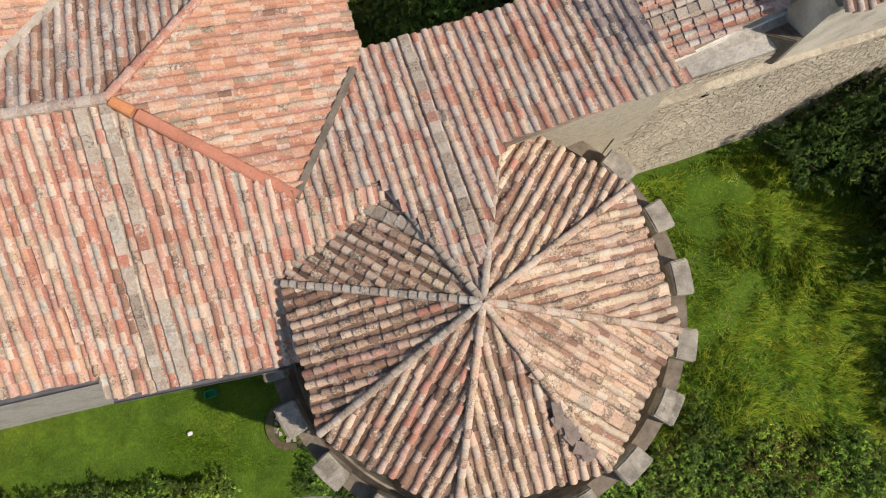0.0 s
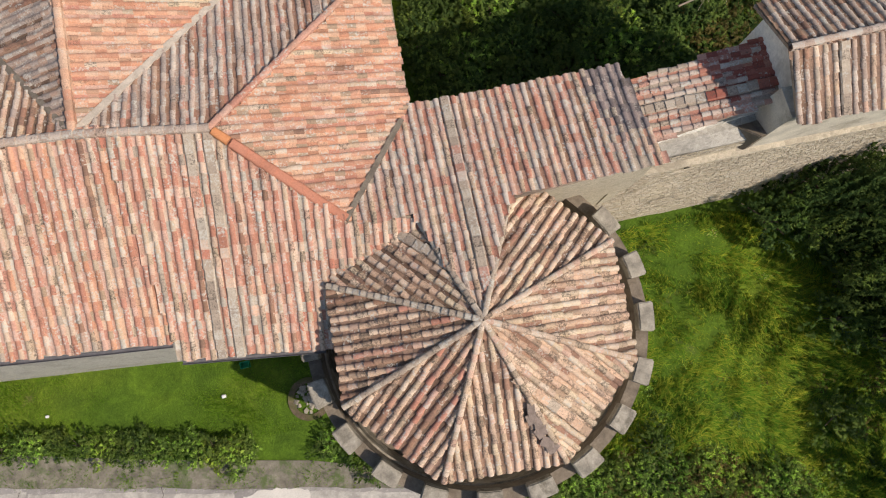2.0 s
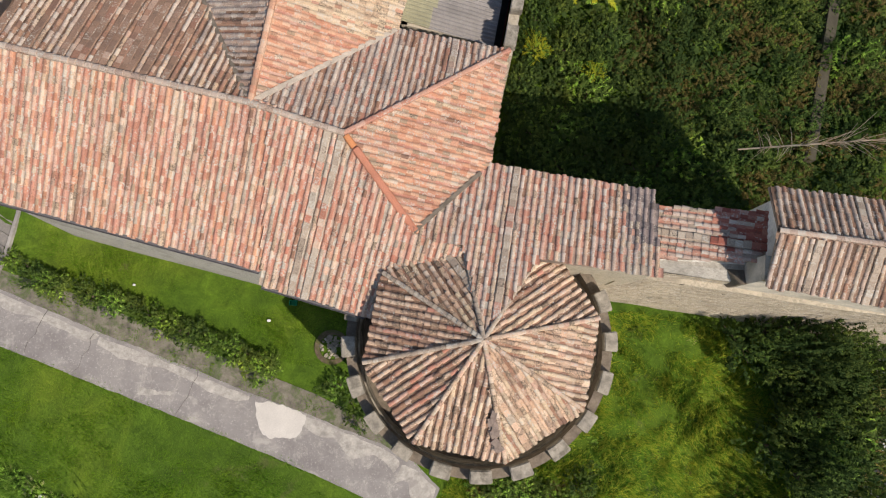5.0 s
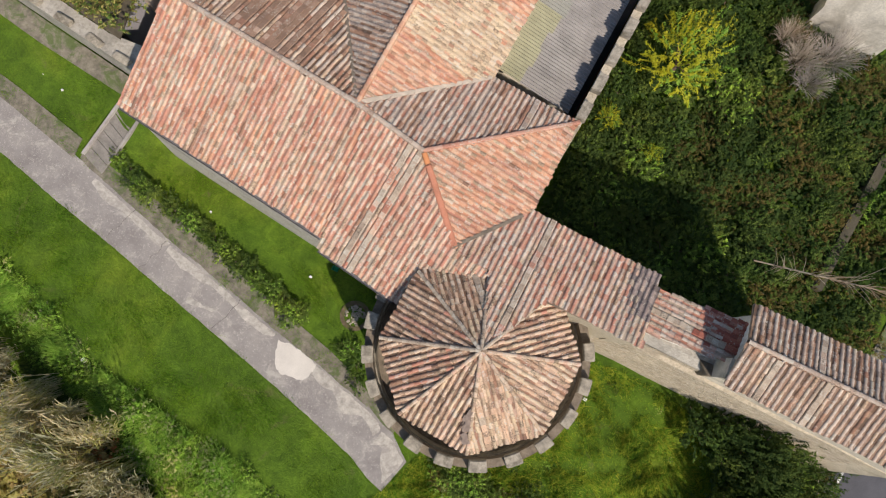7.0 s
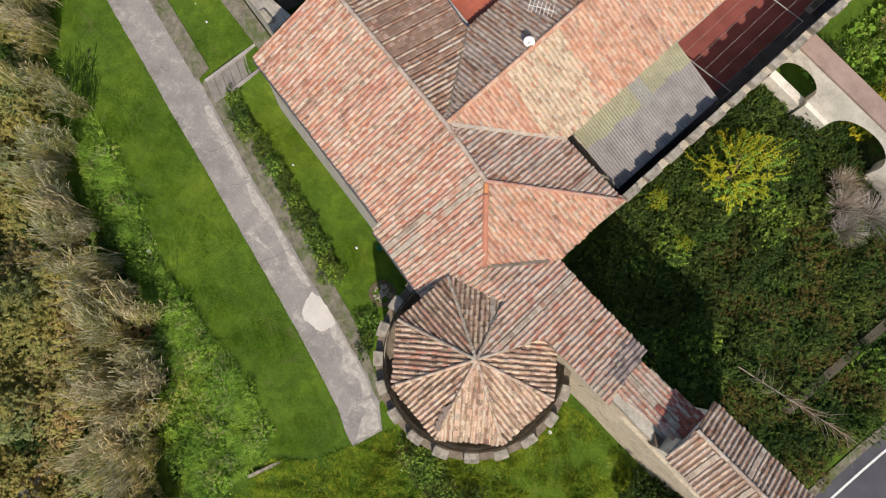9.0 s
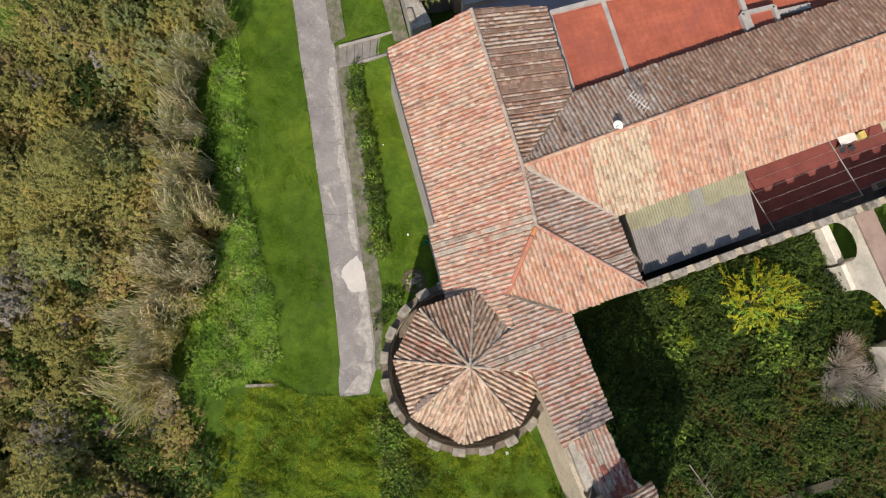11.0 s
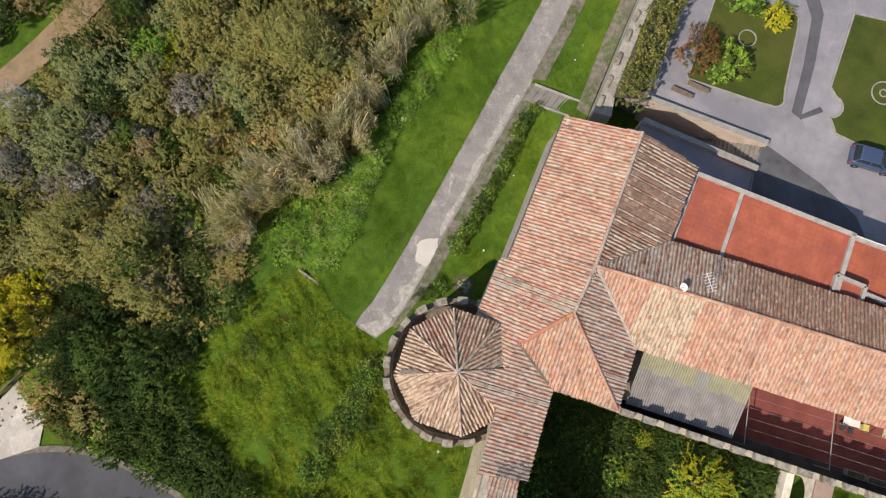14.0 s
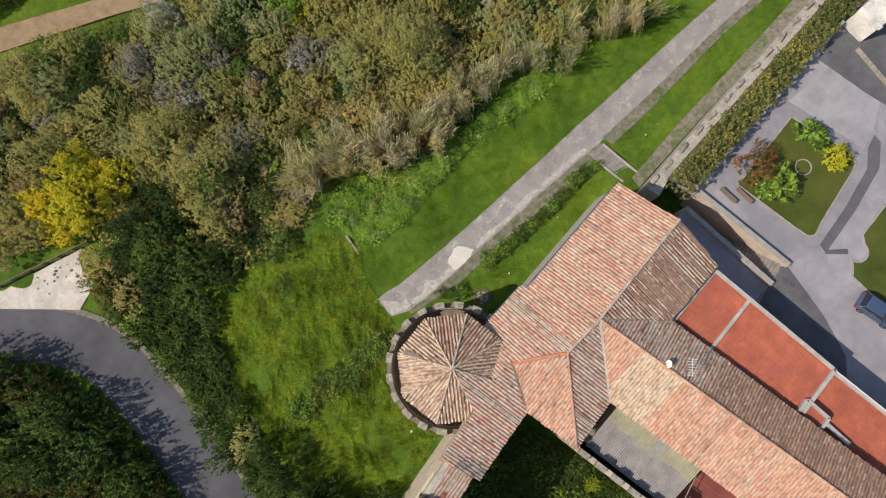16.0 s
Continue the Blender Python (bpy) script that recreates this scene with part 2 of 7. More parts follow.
STONE = rubble_material("rubble_stone", (0.52, 0.455, 0.345), 9.0)
GREYSTONE = rubble_material("grey_rubble", (0.43, 0.40, 0.345), 8.0)
MERLON = plain_material("merlon_stone", (0.34, 0.305, 0.245), 2.6, 0.95, 0.4, 0.8, 18, (0.13, 0.115, 0.085))
PLASTER = plain_material("old_plaster", (0.60, 0.54, 0.44), 1.3, 0.9, 0.2, 0.3, 25, (0.30, 0.26, 0.2))
CONCRETE = plain_material("worn_concrete", (0.33, 0.305, 0.28), 0.5, 0.9, 0.3, 0.4, 14, (0.46, 0.43, 0.385))
def footway_material():
    """Old asphalt and cement: grey-brown, with pale worn speckle and scoured patches."""
    m, t, b = material("worn_footway", 0.92)
    pos = position(t)
    broad = noise_tex(t, pos, 0.55, 5, 0.65, 0.4)
    col = ramp(t, broad, [(0.3, (0.215, 0.195, 0.185)), (0.5, (0.27, 0.25, 0.235)), (0.7, (0.33, 0.305, 0.28))])
    bare = noise_tex(t, pos, 1.1, 8, 0.78, 0.6)
    col = mix(t, ramp(t, bare, [(0.53, (0, 0, 0)), (0.63, (0.75, 0.75, 0.75))]), col, (0.44, 0.41, 0.365))
    chips = noise_tex(t, pos, 9.0, 4, 0.8)
    col = mix(t, ramp(t, chips, [(0.56, (0, 0, 0)), (0.66, (0.8, 0.8, 0.8))]), col, (0.47, 0.44, 0.40))
    pits = noise_tex(t, pos, 7.0, 5, 0.8, 0.3)
    col = mix(t, ramp(t, pits, [(0.30, (0.55, 0.55, 0.55)), (0.42, (0, 0, 0))]), col, (0.14, 0.125, 0.11))
    t.links.new(col, b.inputs["Base Color"])
    bump(t, b, chips, 0.5, 0.02)
    return m


FOOTWAY = footway_material()
ASPHALT = plain_material("asphalt", (0.09, 0.09, 0.1), 0.25, 0.85, 0.3, 0.3, 30)
COURT = plain_material("court_paving", (0.30, 0.285, 0.30), 0.3, 0.85, 0.25, 0.3, 20, (0.22, 0.215, 0.235))
REDFLOOR = plain_material("red_terrace_tiles", (0.38, 0.11, 0.075), 0.8, 0.85, 0.25, 0.2, 12, (0.30, 0.09, 0.05))
REDCOURT = plain_material("red_playing_floor", (0.20, 0.062, 0.052), 0.4, 0.9, 0.3, 0.2, 10)
FIBRE = plain_material("grey_corrugated_sheet", (0.30, 0.28, 0.265), 1.0, 0.85, 0.2, 0.2, 20)
CLEAR = plain_material("yellowed_plastic_sheet", (0.35, 0.335, 0.225), 1.2, 0.55, 0.15, 0.1, 20)
WHITEWALL = plain_material("whitewashed_masonry", (0.74, 0.70, 0.62), 0.6, 0.9, 0.2, 0.4, 8, (0.38, 0.35, 0.29))
MEADOW = ground_material()
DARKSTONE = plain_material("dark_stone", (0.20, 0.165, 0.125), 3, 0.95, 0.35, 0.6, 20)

# ---- building blocks ----


def mesh(name, verts, faces, mats, smooth=False, idx=None, normals=None):
    me = bpy.data.meshes.new(name)
    me.from_pydata([tuple(v) for v in verts], [], faces)
    for m in (mats if isinstance(mats, (list, tuple)) else [mats]):
        me.materials.append(m)
    if smooth:
        me.polygons.foreach_set("use_smooth", [True] * len(me.polygons))
    if idx is not None:
        me.polygons.foreach_set("material_index", idx)
    me.update()
    if normals is not None:
        me.polygons.foreach_set("use_smooth", [True] * len(me.polygons))
        me.normals_split_custom_set_from_vertices(normals)
    return me


def part(name, me, parent=None, label=""):
    ob = new(name, me)
    if parent is not None:
        ob.parent = parent
    if label:
        tagged(ob, label)
    return ob


def thing(name, label, category, at=(0, 0, 0), group="", kind=""):
    ob = new(name)
    ob.location = at
    ob.empty_display_size = 0.3
    bpy.context.view_layer.update()
    return tagged(ob, label, category, group, kind)


def world_of(ob):
    m = ob.matrix_parent_inverse @ ob.matrix_basis
    return world_of(ob.parent) @ m if ob.parent is not None else ob.matrix_basis.copy()


def under(name, me, parent, label=""):
    """A part whose mesh is in world coordinates, under a thing that stands elsewhere."""
    ob = part(name, me, parent, label)
    ob.matrix_parent_inverse = world_of(parent).inverted()
    return ob


def prism(poly, z0, z1, jitter=0.0, seed=1):
    """Verts and faces of an upright prism on a plan outline; z0, z1 numbers or one per corner."""
    n = len(poly)
    z0 = [z0] * n if isinstance(z0, (int, float)) else z0
    z1 = [z1] * n if isinstance(z1, (int, float)) else z1
    v = [(x, y, z) for (x, y), z in zip(poly, z0)] + [(x, y, z) for (x, y), z in zip(poly, z1)]
    f = [list(range(n))[::-1], list(range(n, 2 * n))] + [[i, (i + 1) % n, n + (i + 1) % n, n + i] for i in range(n)]
    return v, f


def ccw(poly):
    a = sum(p[0] * q[1] - q[0] * p[1] for p, q in zip(poly, poly[1:] + poly[:1]))
    return poly if a > 0 else poly[::-1]


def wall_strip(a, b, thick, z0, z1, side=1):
    """A straight wall from a to b, whose thickness lies on its left (side 1) or right."""
    d = Vector((b[0] - a[0], b[1] - a[1])).normalized()
    n = Vector((-d.y, d.x)) * thick * side
    return prism(ccw([tuple(a), tuple(b), (b[0] + n.x, b[1] + n.y), (a[0] + n.x, a[1] + n.y)]), z0, z1)


def bevelled(me, width=0.03, segments=2):
    bm = bmesh.new()
    bm.from_mesh(me)
    bmesh.ops.bevel(bm, geom=bm.edges[:], offset=width, segments=segments, affect="EDGES", clamp_overlap=True)
    bm.to_mesh(me)
    bm.free()
    return me


def inside(poly, u, v):
    c = np.zeros(u.shape, bool)
    for (x1, y1), (x2, y2) in zip(poly, poly[1:] + poly[:1]):
        hit = ((y1 > v) != (y2 > v)) & (u < (x2 - x1) * (v - y1) / ((y2 - y1) or 1e-9) + x1)
        c ^= hit
    return c


PITCH, EXPOSED, LONG = 0.265, 0.295, 0.375


def arch(w, h, n, up=1):
    return [(w / 2 * math.cos(math.pi * (1 - i / n)), up * h * math.sin(math.pi * i / n)) for i in range(n + 1)]


def cover_shape(w0=0.176, w1=0.146, h0=0.088, h1=0.072, lift=0.036, n=6):
    """A half-round tile: lower end at v = +half, upper end at v = -half."""
    low, high = arch(w0, h0, n), arch(w1, h1, n)
    v = [(x, LONG / 2, z + lift) for x, z in low] + [(x, -LONG / 2, z - 0.004) for x, z in high]
    v += [(x, LONG / 2, z + lift) for x, z in low] + [(x * 0.82, LONG / 2, z * 0.8 + lift) for x, z in low]
    v += [(x * 0.82, LONG / 2, z * 0.8 + lift) for x, z in low] + [(x * 0.8, LONG / 2 - 0.10, z * 0.8 + lift - 0.01) for x, z in low]
    k = n + 1
    f = [[i, k + i, k + i + 1, i + 1] for i in range(n)]
    f += [[2 * k + i, 2 * k + i + 1, 3 * k + i + 1, 3 * k + i] for i in range(n)] + [[4 * k + i, 4 * k + i + 1, 5 * k + i + 1, 5 * k + i] for i in range(n)]
    return v, f


def channel_shape(n=4):
    low, high = arch(0.19, 0.032, n, -1), arch(0.215, 0.034, n, -1)
    v = [(x, LONG / 2, z + 0.052) for x, z in low] + [(x, -LONG / 2, z + 0.036) for x, z in high]
    v += [(x, LONG / 2, z + 0.030) for x, z in low] + [(x, LONG / 2, z + 0.052) for x, z in low]
    k = n + 1
    return v, [[i, k + i, k + i + 1, i + 1] for i in range(n)] + [[2 * k + i, 3 * k + i, 3 * k + i + 1, 2 * k + i + 1] for i in range(n)]


def flat_shape():
    w, h = 0.30, 0.035
    v = [(-w / 2, LONG / 2, 0.06), (-w * 0.38, LONG / 2, 0.06 + h), (w * 0.38, LONG / 2, 0.06 + h), (w / 2, LONG / 2, 0.06)]
    v += [(-w * 0.48, -LONG / 2, 0.03), (-w * 0.36, -LONG / 2, 0.03 + h), (w * 0.36, -LONG / 2, 0.03 + h), (w * 0.48, -LONG / 2, 0.03)]
    v = [v[i] for q in ((0, 4, 5, 1), (1, 5, 6, 2), (2, 6, 7, 3)) for i in q] + [(-w / 2, LONG / 2, 0.02)] + v[:4] + [(w / 2, LONG / 2, 0.02)]
    return v, [[0, 1, 2, 3], [4, 5, 6, 7], [8, 9, 10, 11], [12, 13, 14, 15, 16, 17]]


SHAPES = dict(cover=cover_shape(0.178, 0.148, 0.078, 0.065, 0.03), low=cover_shape(0.170, 0.142, 0.062, 0.052, 0.024), channel=channel_shape(), flat=flat_shape())
SHARED = {}


def shared_tile(shape, kind):
    if (shape, kind) not in SHARED:
        v, f = SHAPES[shape]
        SHARED[shape, kind] = mesh("tile", v, f, TILES[kind][1], shape in ("cover", "low"))
    return SHARED[shape, kind]


def tile_batch(name, owner, items, kind, label):
    """Many tiles joined into one part."""
    vs, fs, k = [], [], 0
    for shape, m in items:
        v, f = SHAPES[shape]
        vs.append(np.array(v) @ np.array(m.to_3x3()).T + np.array(m.translation))
        fs += [[k + i for i in q] for q in f]
        k += len(v)
    if not vs:
        return
    me = mesh(name, np.concatenate(vs), fs, TILES[kind][0], True)
    ob = under(name, me, owner, label)
    tagged(ob, kind="stuff")
    return ob


QUEUE = []  # tiles that become objects of their own, laid at the end


def blend(g, weights):
    return g.choices(list(weights), list(weights.values()))[0]


def roof_plane(owner, corners, eave, kind, label, base=None, singles=0, seed=0, flats=0.06, near=None, deck=0.10, jitter=1.0, tint=None, kinds=None, bands=None, cover="low"):
    """One slope: a deck under the tiles, then courses of channels and covers that run down to the eave (two corner indices)."""
    rnd = random.Random(seed)
    pts = [Vector(c) for c in corners]
    a = (pts[eave[1]] - pts[eave[0]]).normalized()
    mid = sum(pts, Vector()) / len(pts)
    # plane by least squares through the corners
    ref = [Vector(c) for c in base] if base else pts
    A = np.array([[p.x, p.y, 1] for p in ref])
    gx, gy, g0 = np.linalg.lstsq(A, np.array([p.z for p in ref]), rcond=None)[0]
    n = Vector((-gx, -gy, 1)).normalized()
    a = (a - n * a.dot(n)).normalized()
    d = n.cross(a).normalized()
    if (pts[eave[0]] - mid).dot(d) < 0:
        d = -d
    a = d.cross(n).normalized()
    o = Vector((mid.x, mid.y, gx * mid.x + gy * mid.y + g0))
    uv = [((p - o).dot(a), (p - o).dot(d)) for p in pts]
    plane = [(p.x, p.y, gx * p.x + gy * p.y + g0) for p in pts]
    nn = len(plane)
    flat_n = n * deck
    v = plane + [tuple(Vector(p) - flat_n) for p in plane]
    order = list(range(nn)) if sum(p[0] * q[1] - q[0] * p[1] for p, q in zip(plane, plane[1:] + plane[:1])) > 0 else list(range(nn))[::-1]
    f = [order, [i + nn for i in order[::-1]]] + [[order[i - 1] + nn, order[i] + nn, order[i], order[i - 1]] for i in range(nn)]
    under("roof_deck", mesh("roof_deck", v, f, MORTAR), owner)
    us, vs = [p[0] for p in uv], [p[1] for p in uv]
    vmax = max(uv[eave[0]][1], uv[eave[1]][1]) + 0.05
    cols = np.arange(min(us) - PITCH, max(us) + PITCH, PITCH)
    rows = np.arange(0, (vmax - min(vs)) / EXPOSED + 1)
    items, loose = {}, []
    gutters, caps = kinds or ({kind: 1}, {kind: 1})
    for ci, u in enumerate(cols):
        off = rnd.uniform(-0.06, 0.02)
        is_flat = rnd.random() < flats
        cv = vmax - LONG / 2 - rows * EXPOSED + off
        for shape, du in (("channel", PITCH / 2), ("flat" if is_flat else cover, 0.0)):
            uu = np.full(rows.shape, u + du)
            ok = inside(uv, uu, cv)
            pool = bands if shape == "flat" and bands else {"ash": 4, kind: 1} if shape == "flat" and kinds else gutters if shape == "channel" else caps
            tone = blend(rnd, pool)
            for r in np.nonzero(ok)[0]:
                if rnd.random() < (0.16 if shape == "channel" else 0.34):
                    tone = blend(rnd, pool)
                j = jitter
                rot = Matrix((a, d, n)).transposed() @ Euler((rnd.gauss(0, 0.012) * j, rnd.gauss(0, 0.02) * j, rnd.gauss(0, 0.02) * j)).to_matrix()
                p = o + a * (float(uu[r]) + rnd.gauss(0, 0.008) * j) + d * (float(cv[r]) + rnd.gauss(0, 0.012) * j) + n * (0.005 + abs(rnd.gauss(0, 0.006)) * j)
                m = Matrix.Translation(p) @ rot.to_4x4()
                own = (tint and tint(p, rnd)) or tone
                if shape != "channel" and near is not None and near(p) and len(loose) < singles:
                    loose.append((shape, own, owner, m))
                else:
                    items.setdefault(own, []).append((shape, m))
    for own in items:
        tile_batch("tiles", owner, items[own], own, label)
    QUEUE.extend(loose)
    return o, a, d, n


def lay_queue():
    for shape, kind, owner, m in QUEUE:
        ob = new("tile", shared_tile(shape, kind))
        ob.parent = owner
        ob.matrix_basis = world_of(owner).inverted() @ m


def ridge_caps(owner, a, b, kind, w=0.24, h=0.085, step=0.30, lift=0.07, name="ridge_tile", seed=3, mat=None, jitter=1.0):
    """Half-round caps laid from b up to a along a hip or ridge, each an object on one shared mesh."""
    a, b = Vector(a), Vector(b)
    d = (b - a).normalized()
    side = d.cross(Vector((0, 0, 1))).normalized()
    up = side.cross(d).normalized()
    key = (name, kind, w, h, step, mat.name if mat else "")
    if key not in SHARED:
        n, L = 6, step * 1.2
        low, high = ([(x, z ** 0.6 * s ** 0.4) for x, z in arch(w * q, s, n)] for q, s in ((1.0, h), (0.9, h * 0.88)))
        v = [(x, L / 2, z + 0.03) for x, z in low] + [(x, -L / 2, z) for x, z in high] + [(x, L / 2, z + 0.03) for x, z in low] + [(x, L / 2, -0.08) for x, z in low]
        v += [(s * w / 2, q * L / 2, z) for s in (-1, 1) for q, z in ((1, 0.03), (-1, 0.0), (-1, -0.09), (1, -0.09))]
        k = n + 1
        f = [[i, k + i, k + i + 1, i + 1] for i in range(n)] + [[2 * k + i, 2 * k + i + 1, 3 * k + i + 1, 3 * k + i] for i in range(n)]
        f += [[4 * k + 3, 4 * k + 2, 4 * k + 1, 4 * k], [4 * k + 4, 4 * k + 5, 4 * k + 6, 4 * k + 7]]
        SHARED[key] = mesh(name, v, f, mat or TILES[kind][1], True)
    rnd = random.Random(seed)
    count = max(1, int((b - a).length / step))
    w0 = world_of(owner)
    for i in range(count):
        c = a + d * ((i + 0.5) * (b - a).length / count) + up * lift
        rot = Matrix((side, d, up)).transposed() @ Euler((rnd.gauss(0, 0.02) * jitter, rnd.gauss(0, 0.03) * jitter, rnd.gauss(0, 0.03) * jitter)).to_matrix()
        ob = new(name, SHARED[key])
        ob.parent = owner
        ob.matrix_basis = w0.inverted() @ Matrix.Translation(c) @ rot.to_4x4()

# ---- ground ----
ROAD = [(34, -58), (24.5, -44), (21.2, -37.7), (18.3, -33.0), (17.3, -27.7), (18.8, -20.6), (20.9, -14.2), (23.2, -7), (24.6, 2), (25.3, 10), (26.5, 18), (29, 30), (34, 46)]
PATH_S = [(-1.4, -9.0), (-2.34, -8.7), (-3.78, -8.02), (-5.29, -7.52), (-8.99, -6.45), (-12.11, -5.6), (-14.56, -4.95), (-18.7, -3.9), (-21.29, -3.22), (-25.5, -2.19), (-29.4, -1.15), (-34.16, 0.05), (-40.2, 1.6), (-70, 10)]
PATH_N = [(-0.8, -7.0), (-2.1, -5.95), (-2.8, -5.75), (-3.67, -5.3), (-5.61, -4.8), (-7.96, -4.15), (-10.33, -3.65), (-13.87, -2.65), (-18.35, -1.55), (-21.13, -0.75), (-25.97, 0.72), (-30.63, 1.85), (-35.1, 2.97), (-41.5, 4.4), (-70, 12.6)]


def segment_distance(px, py, line):
    best = np.full(np.shape(px), 1e9)
    for (x1, y1), (x2, y2) in zip(line, line[1:]):
        dx, dy = x2 - x1, y2 - y1
        s = np.clip(((px - x1) * dx + (py - y1) * dy) / (dx * dx + dy * dy), 0, 1)
        best = np.minimum(best, np.hypot(px - x1 - s * dx, py - y1 - s * dy))
    return best


def smooth(a, b, x):
    s = np.clip((x - a) / (b - a), 0, 1)
    return s * s * (3 - 2 * s)


def height(x, y):
    """The lie of the land: level by the path and walls, falling to the road and into the ravine."""
    x, y = np.asarray(x, float), np.asarray(y, float)
    r = np.minimum(segment_distance(x, y, [(-1.5, -7.8), (-14, -3.7), (-31, 0.7), (-80, 14)]), segment_distance(x, y, [(-14, 6), (0, 1), (20, 2)]) - 2)
    h = -2.8 * smooth(4.0, 20, r)
    ravine = smooth(-2.4, -1.2, x) * smooth(5.0, 7.0, y)
    h = h * (1 - ravine) - 3.4 * ravine
    near = 1 - smooth(3.4, 7.5, segment_distance(x, y, ROAD))
    h = h * (1 - near) - 2.9 * near
    strip = smooth(1.6, 5.5, y - (0.25 - 0.262 * (x + 23))) * (1 - smooth(-22, -19, x))
    h = h + 0.9 * strip
    return h


def ground_sheet():
    core = np.concatenate([[-1800, -700, -300, -150, -110], np.arange(-86, 62.1, 1.0), [80, 110, 150, 300, 700, 1800]])
    gx, gy = np.meshgrid(core, core)
    z = height(gx, gy)
    n = len(core)
    rough = np.array([noise.noise((a * 0.6, b * 0.6, 0)) * 0.12 + noise.noise((a * 0.17, b * 0.17, 4)) * 0.2 for a, b in zip(gx.ravel(), gy.ravel())]).reshape(z.shape)
    keep = np.minimum(smooth(1.5, 4, segment_distance(gx, gy, [(-1.5, -7.8), (-14, -3.7), (-31, 0.7), (-80, 14)])), smooth(3, 5, segment_distance(gx, gy, ROAD)))
    z = z + rough * keep
    v = np.stack([gx.ravel(), gy.ravel(), z.ravel()], 1)
    f = [[j * n + i, j * n + i + 1, (j + 1) * n + i + 1, (j + 1) * n + i] for j in range(n - 1) for i in range(n - 1)]
    tagged(new("ground", mesh("ground", v, f, MEADOW, True)), "green autumn meadow with bare earthy patches", "ground", kind="structure")


ground_sheet()


def ribbon(name, left, right, z, mat, label, category, thick=0.15, lift=0.05):
    """A paved strip between two edges, on the land, with side faces."""
    n = len(left)
    v = []
    for (x, y), (x2, y2) in zip(left, right):
        za, zb = (z, z) if z is not None else (float(height(x, y)), float(height(x2, y2)))
        v += [(x, y, za + lift), (x2, y2, zb + lift), (x, y, za - thick), (x2, y2, zb - thick)]
    f = []
    for i in range(n - 1):
        a, b = 4 * i, 4 * i + 4
        f += [[a, a + 1, b + 1, b], [a, b, b + 2, a + 2], [a + 1, a + 3, b + 3, b + 1]]
    f += [[0, 2, 3, 1], [4 * n - 4, 4 * n - 3, 4 * n - 1, 4 * n - 2]]
    return tagged(new(name, mesh(name, v, f, mat)), label, category, kind="structure")


def offset_line(line, d):
    out = []
    for i, p in enumerate(line):
        a, b = line[max(0, i - 1)], line[min(len(line) - 1, i + 1)]
        t = Vector((b[0] - a[0], b[1] - a[1])).normalized()
        out.append((p[0] - t.y * d, p[1] + t.x * d))
    return out


def smooth_line(line, per=6):
    out = []
    for i in range(len(line) - 1):
        p0, p1, p2, p3 = (Vector(line[max(0, min(len(line) - 1, k))]) for k in (i - 1, i, i + 1, i + 2))
        for s in range(per):
            t = s / per
            q = 0.5 * ((2 * p1) + (p2 - p0) * t + (2 * p0 - 5 * p1 + 4 * p2 - p3) * t * t + (3 * p1 - p0 - 3 * p2 + p3) * t ** 3)
            out.append((q.x, q.y))
    return out + [tuple(line[-1])]


def frayed(line, n, seed, amount):
    """The line at n even steps, its edge broken away here and there."""
    d = np.concatenate([[0], np.cumsum([math.dist(a, b) for a, b in zip(line, line[1:])])])
    q = np.linspace(0, d[-1], n)
    xs, ys = np.interp(q, d, [p[0] for p in line]), np.interp(q, d, [p[1] for p in line])
    return [(x, y + amount * (noise.noise((x * 1.3, seed, 0)) + 0.6 * noise.noise((x * 4.1, seed, 3)))) for x, y in zip(xs, ys)]


ribbon("path", frayed(PATH_S, 260, 1.5, 0.035), frayed(PATH_N, 260, 7.5, 0.06), 0.0, FOOTWAY, "worn pale concrete footpath with patched stretches", "path", lift=0.04)
road_c = smooth_line(ROAD)
ribbon("road", offset_line(road_c, -2.6), offset_line(road_c, 2.6), -2.86, ASPHALT, "dark asphalt country road in a bend", "road", lift=0.05)

# ---- courtyard ----
COURT_Z = 4.3


def court_piece(name, poly, label, z1=COURT_Z, z0=-1.0, mat=COURT):
    v, f = prism(ccw(poly), z0, z1)
    return tagged(new(name, mesh(name, v, f, mat)), label, "courtyard", kind="structure")


court_piece("pavement_west", [(-25.2, 8.0), (-42, 10.5), (-80, 17), (-80, 60), (-24.2, 60), (-24.2, 19.7), (-23.4, 19.75), (-24.82, 10.0)], "grey worn courtyard paving")
court_piece("pavement_north", [(-24.2, 19.7), (-23.4, 19.7), (-21.1, 19.3), (-19.0, 19.2), (-17, 31), (-14.6, 60), (-24.2, 60)], "grey worn courtyard paving", 4.296)
court_piece("pavement_strip", [(-22.9, 9.9), (-19.2, 9.4), (-18.6, 13.6), (-17.6, 19.0), (-21.1, 19.3)], "grey paving between stair and house", 4.3)

# ---- tower ----
TOWER = thing("round_tower", "round stone tower with merlons and octagonal clay-tile roof", "tower")
APEX_Z, EAVE_Z, RAD, TURN0 = 10.07, 8.62, 4.42, 17.0


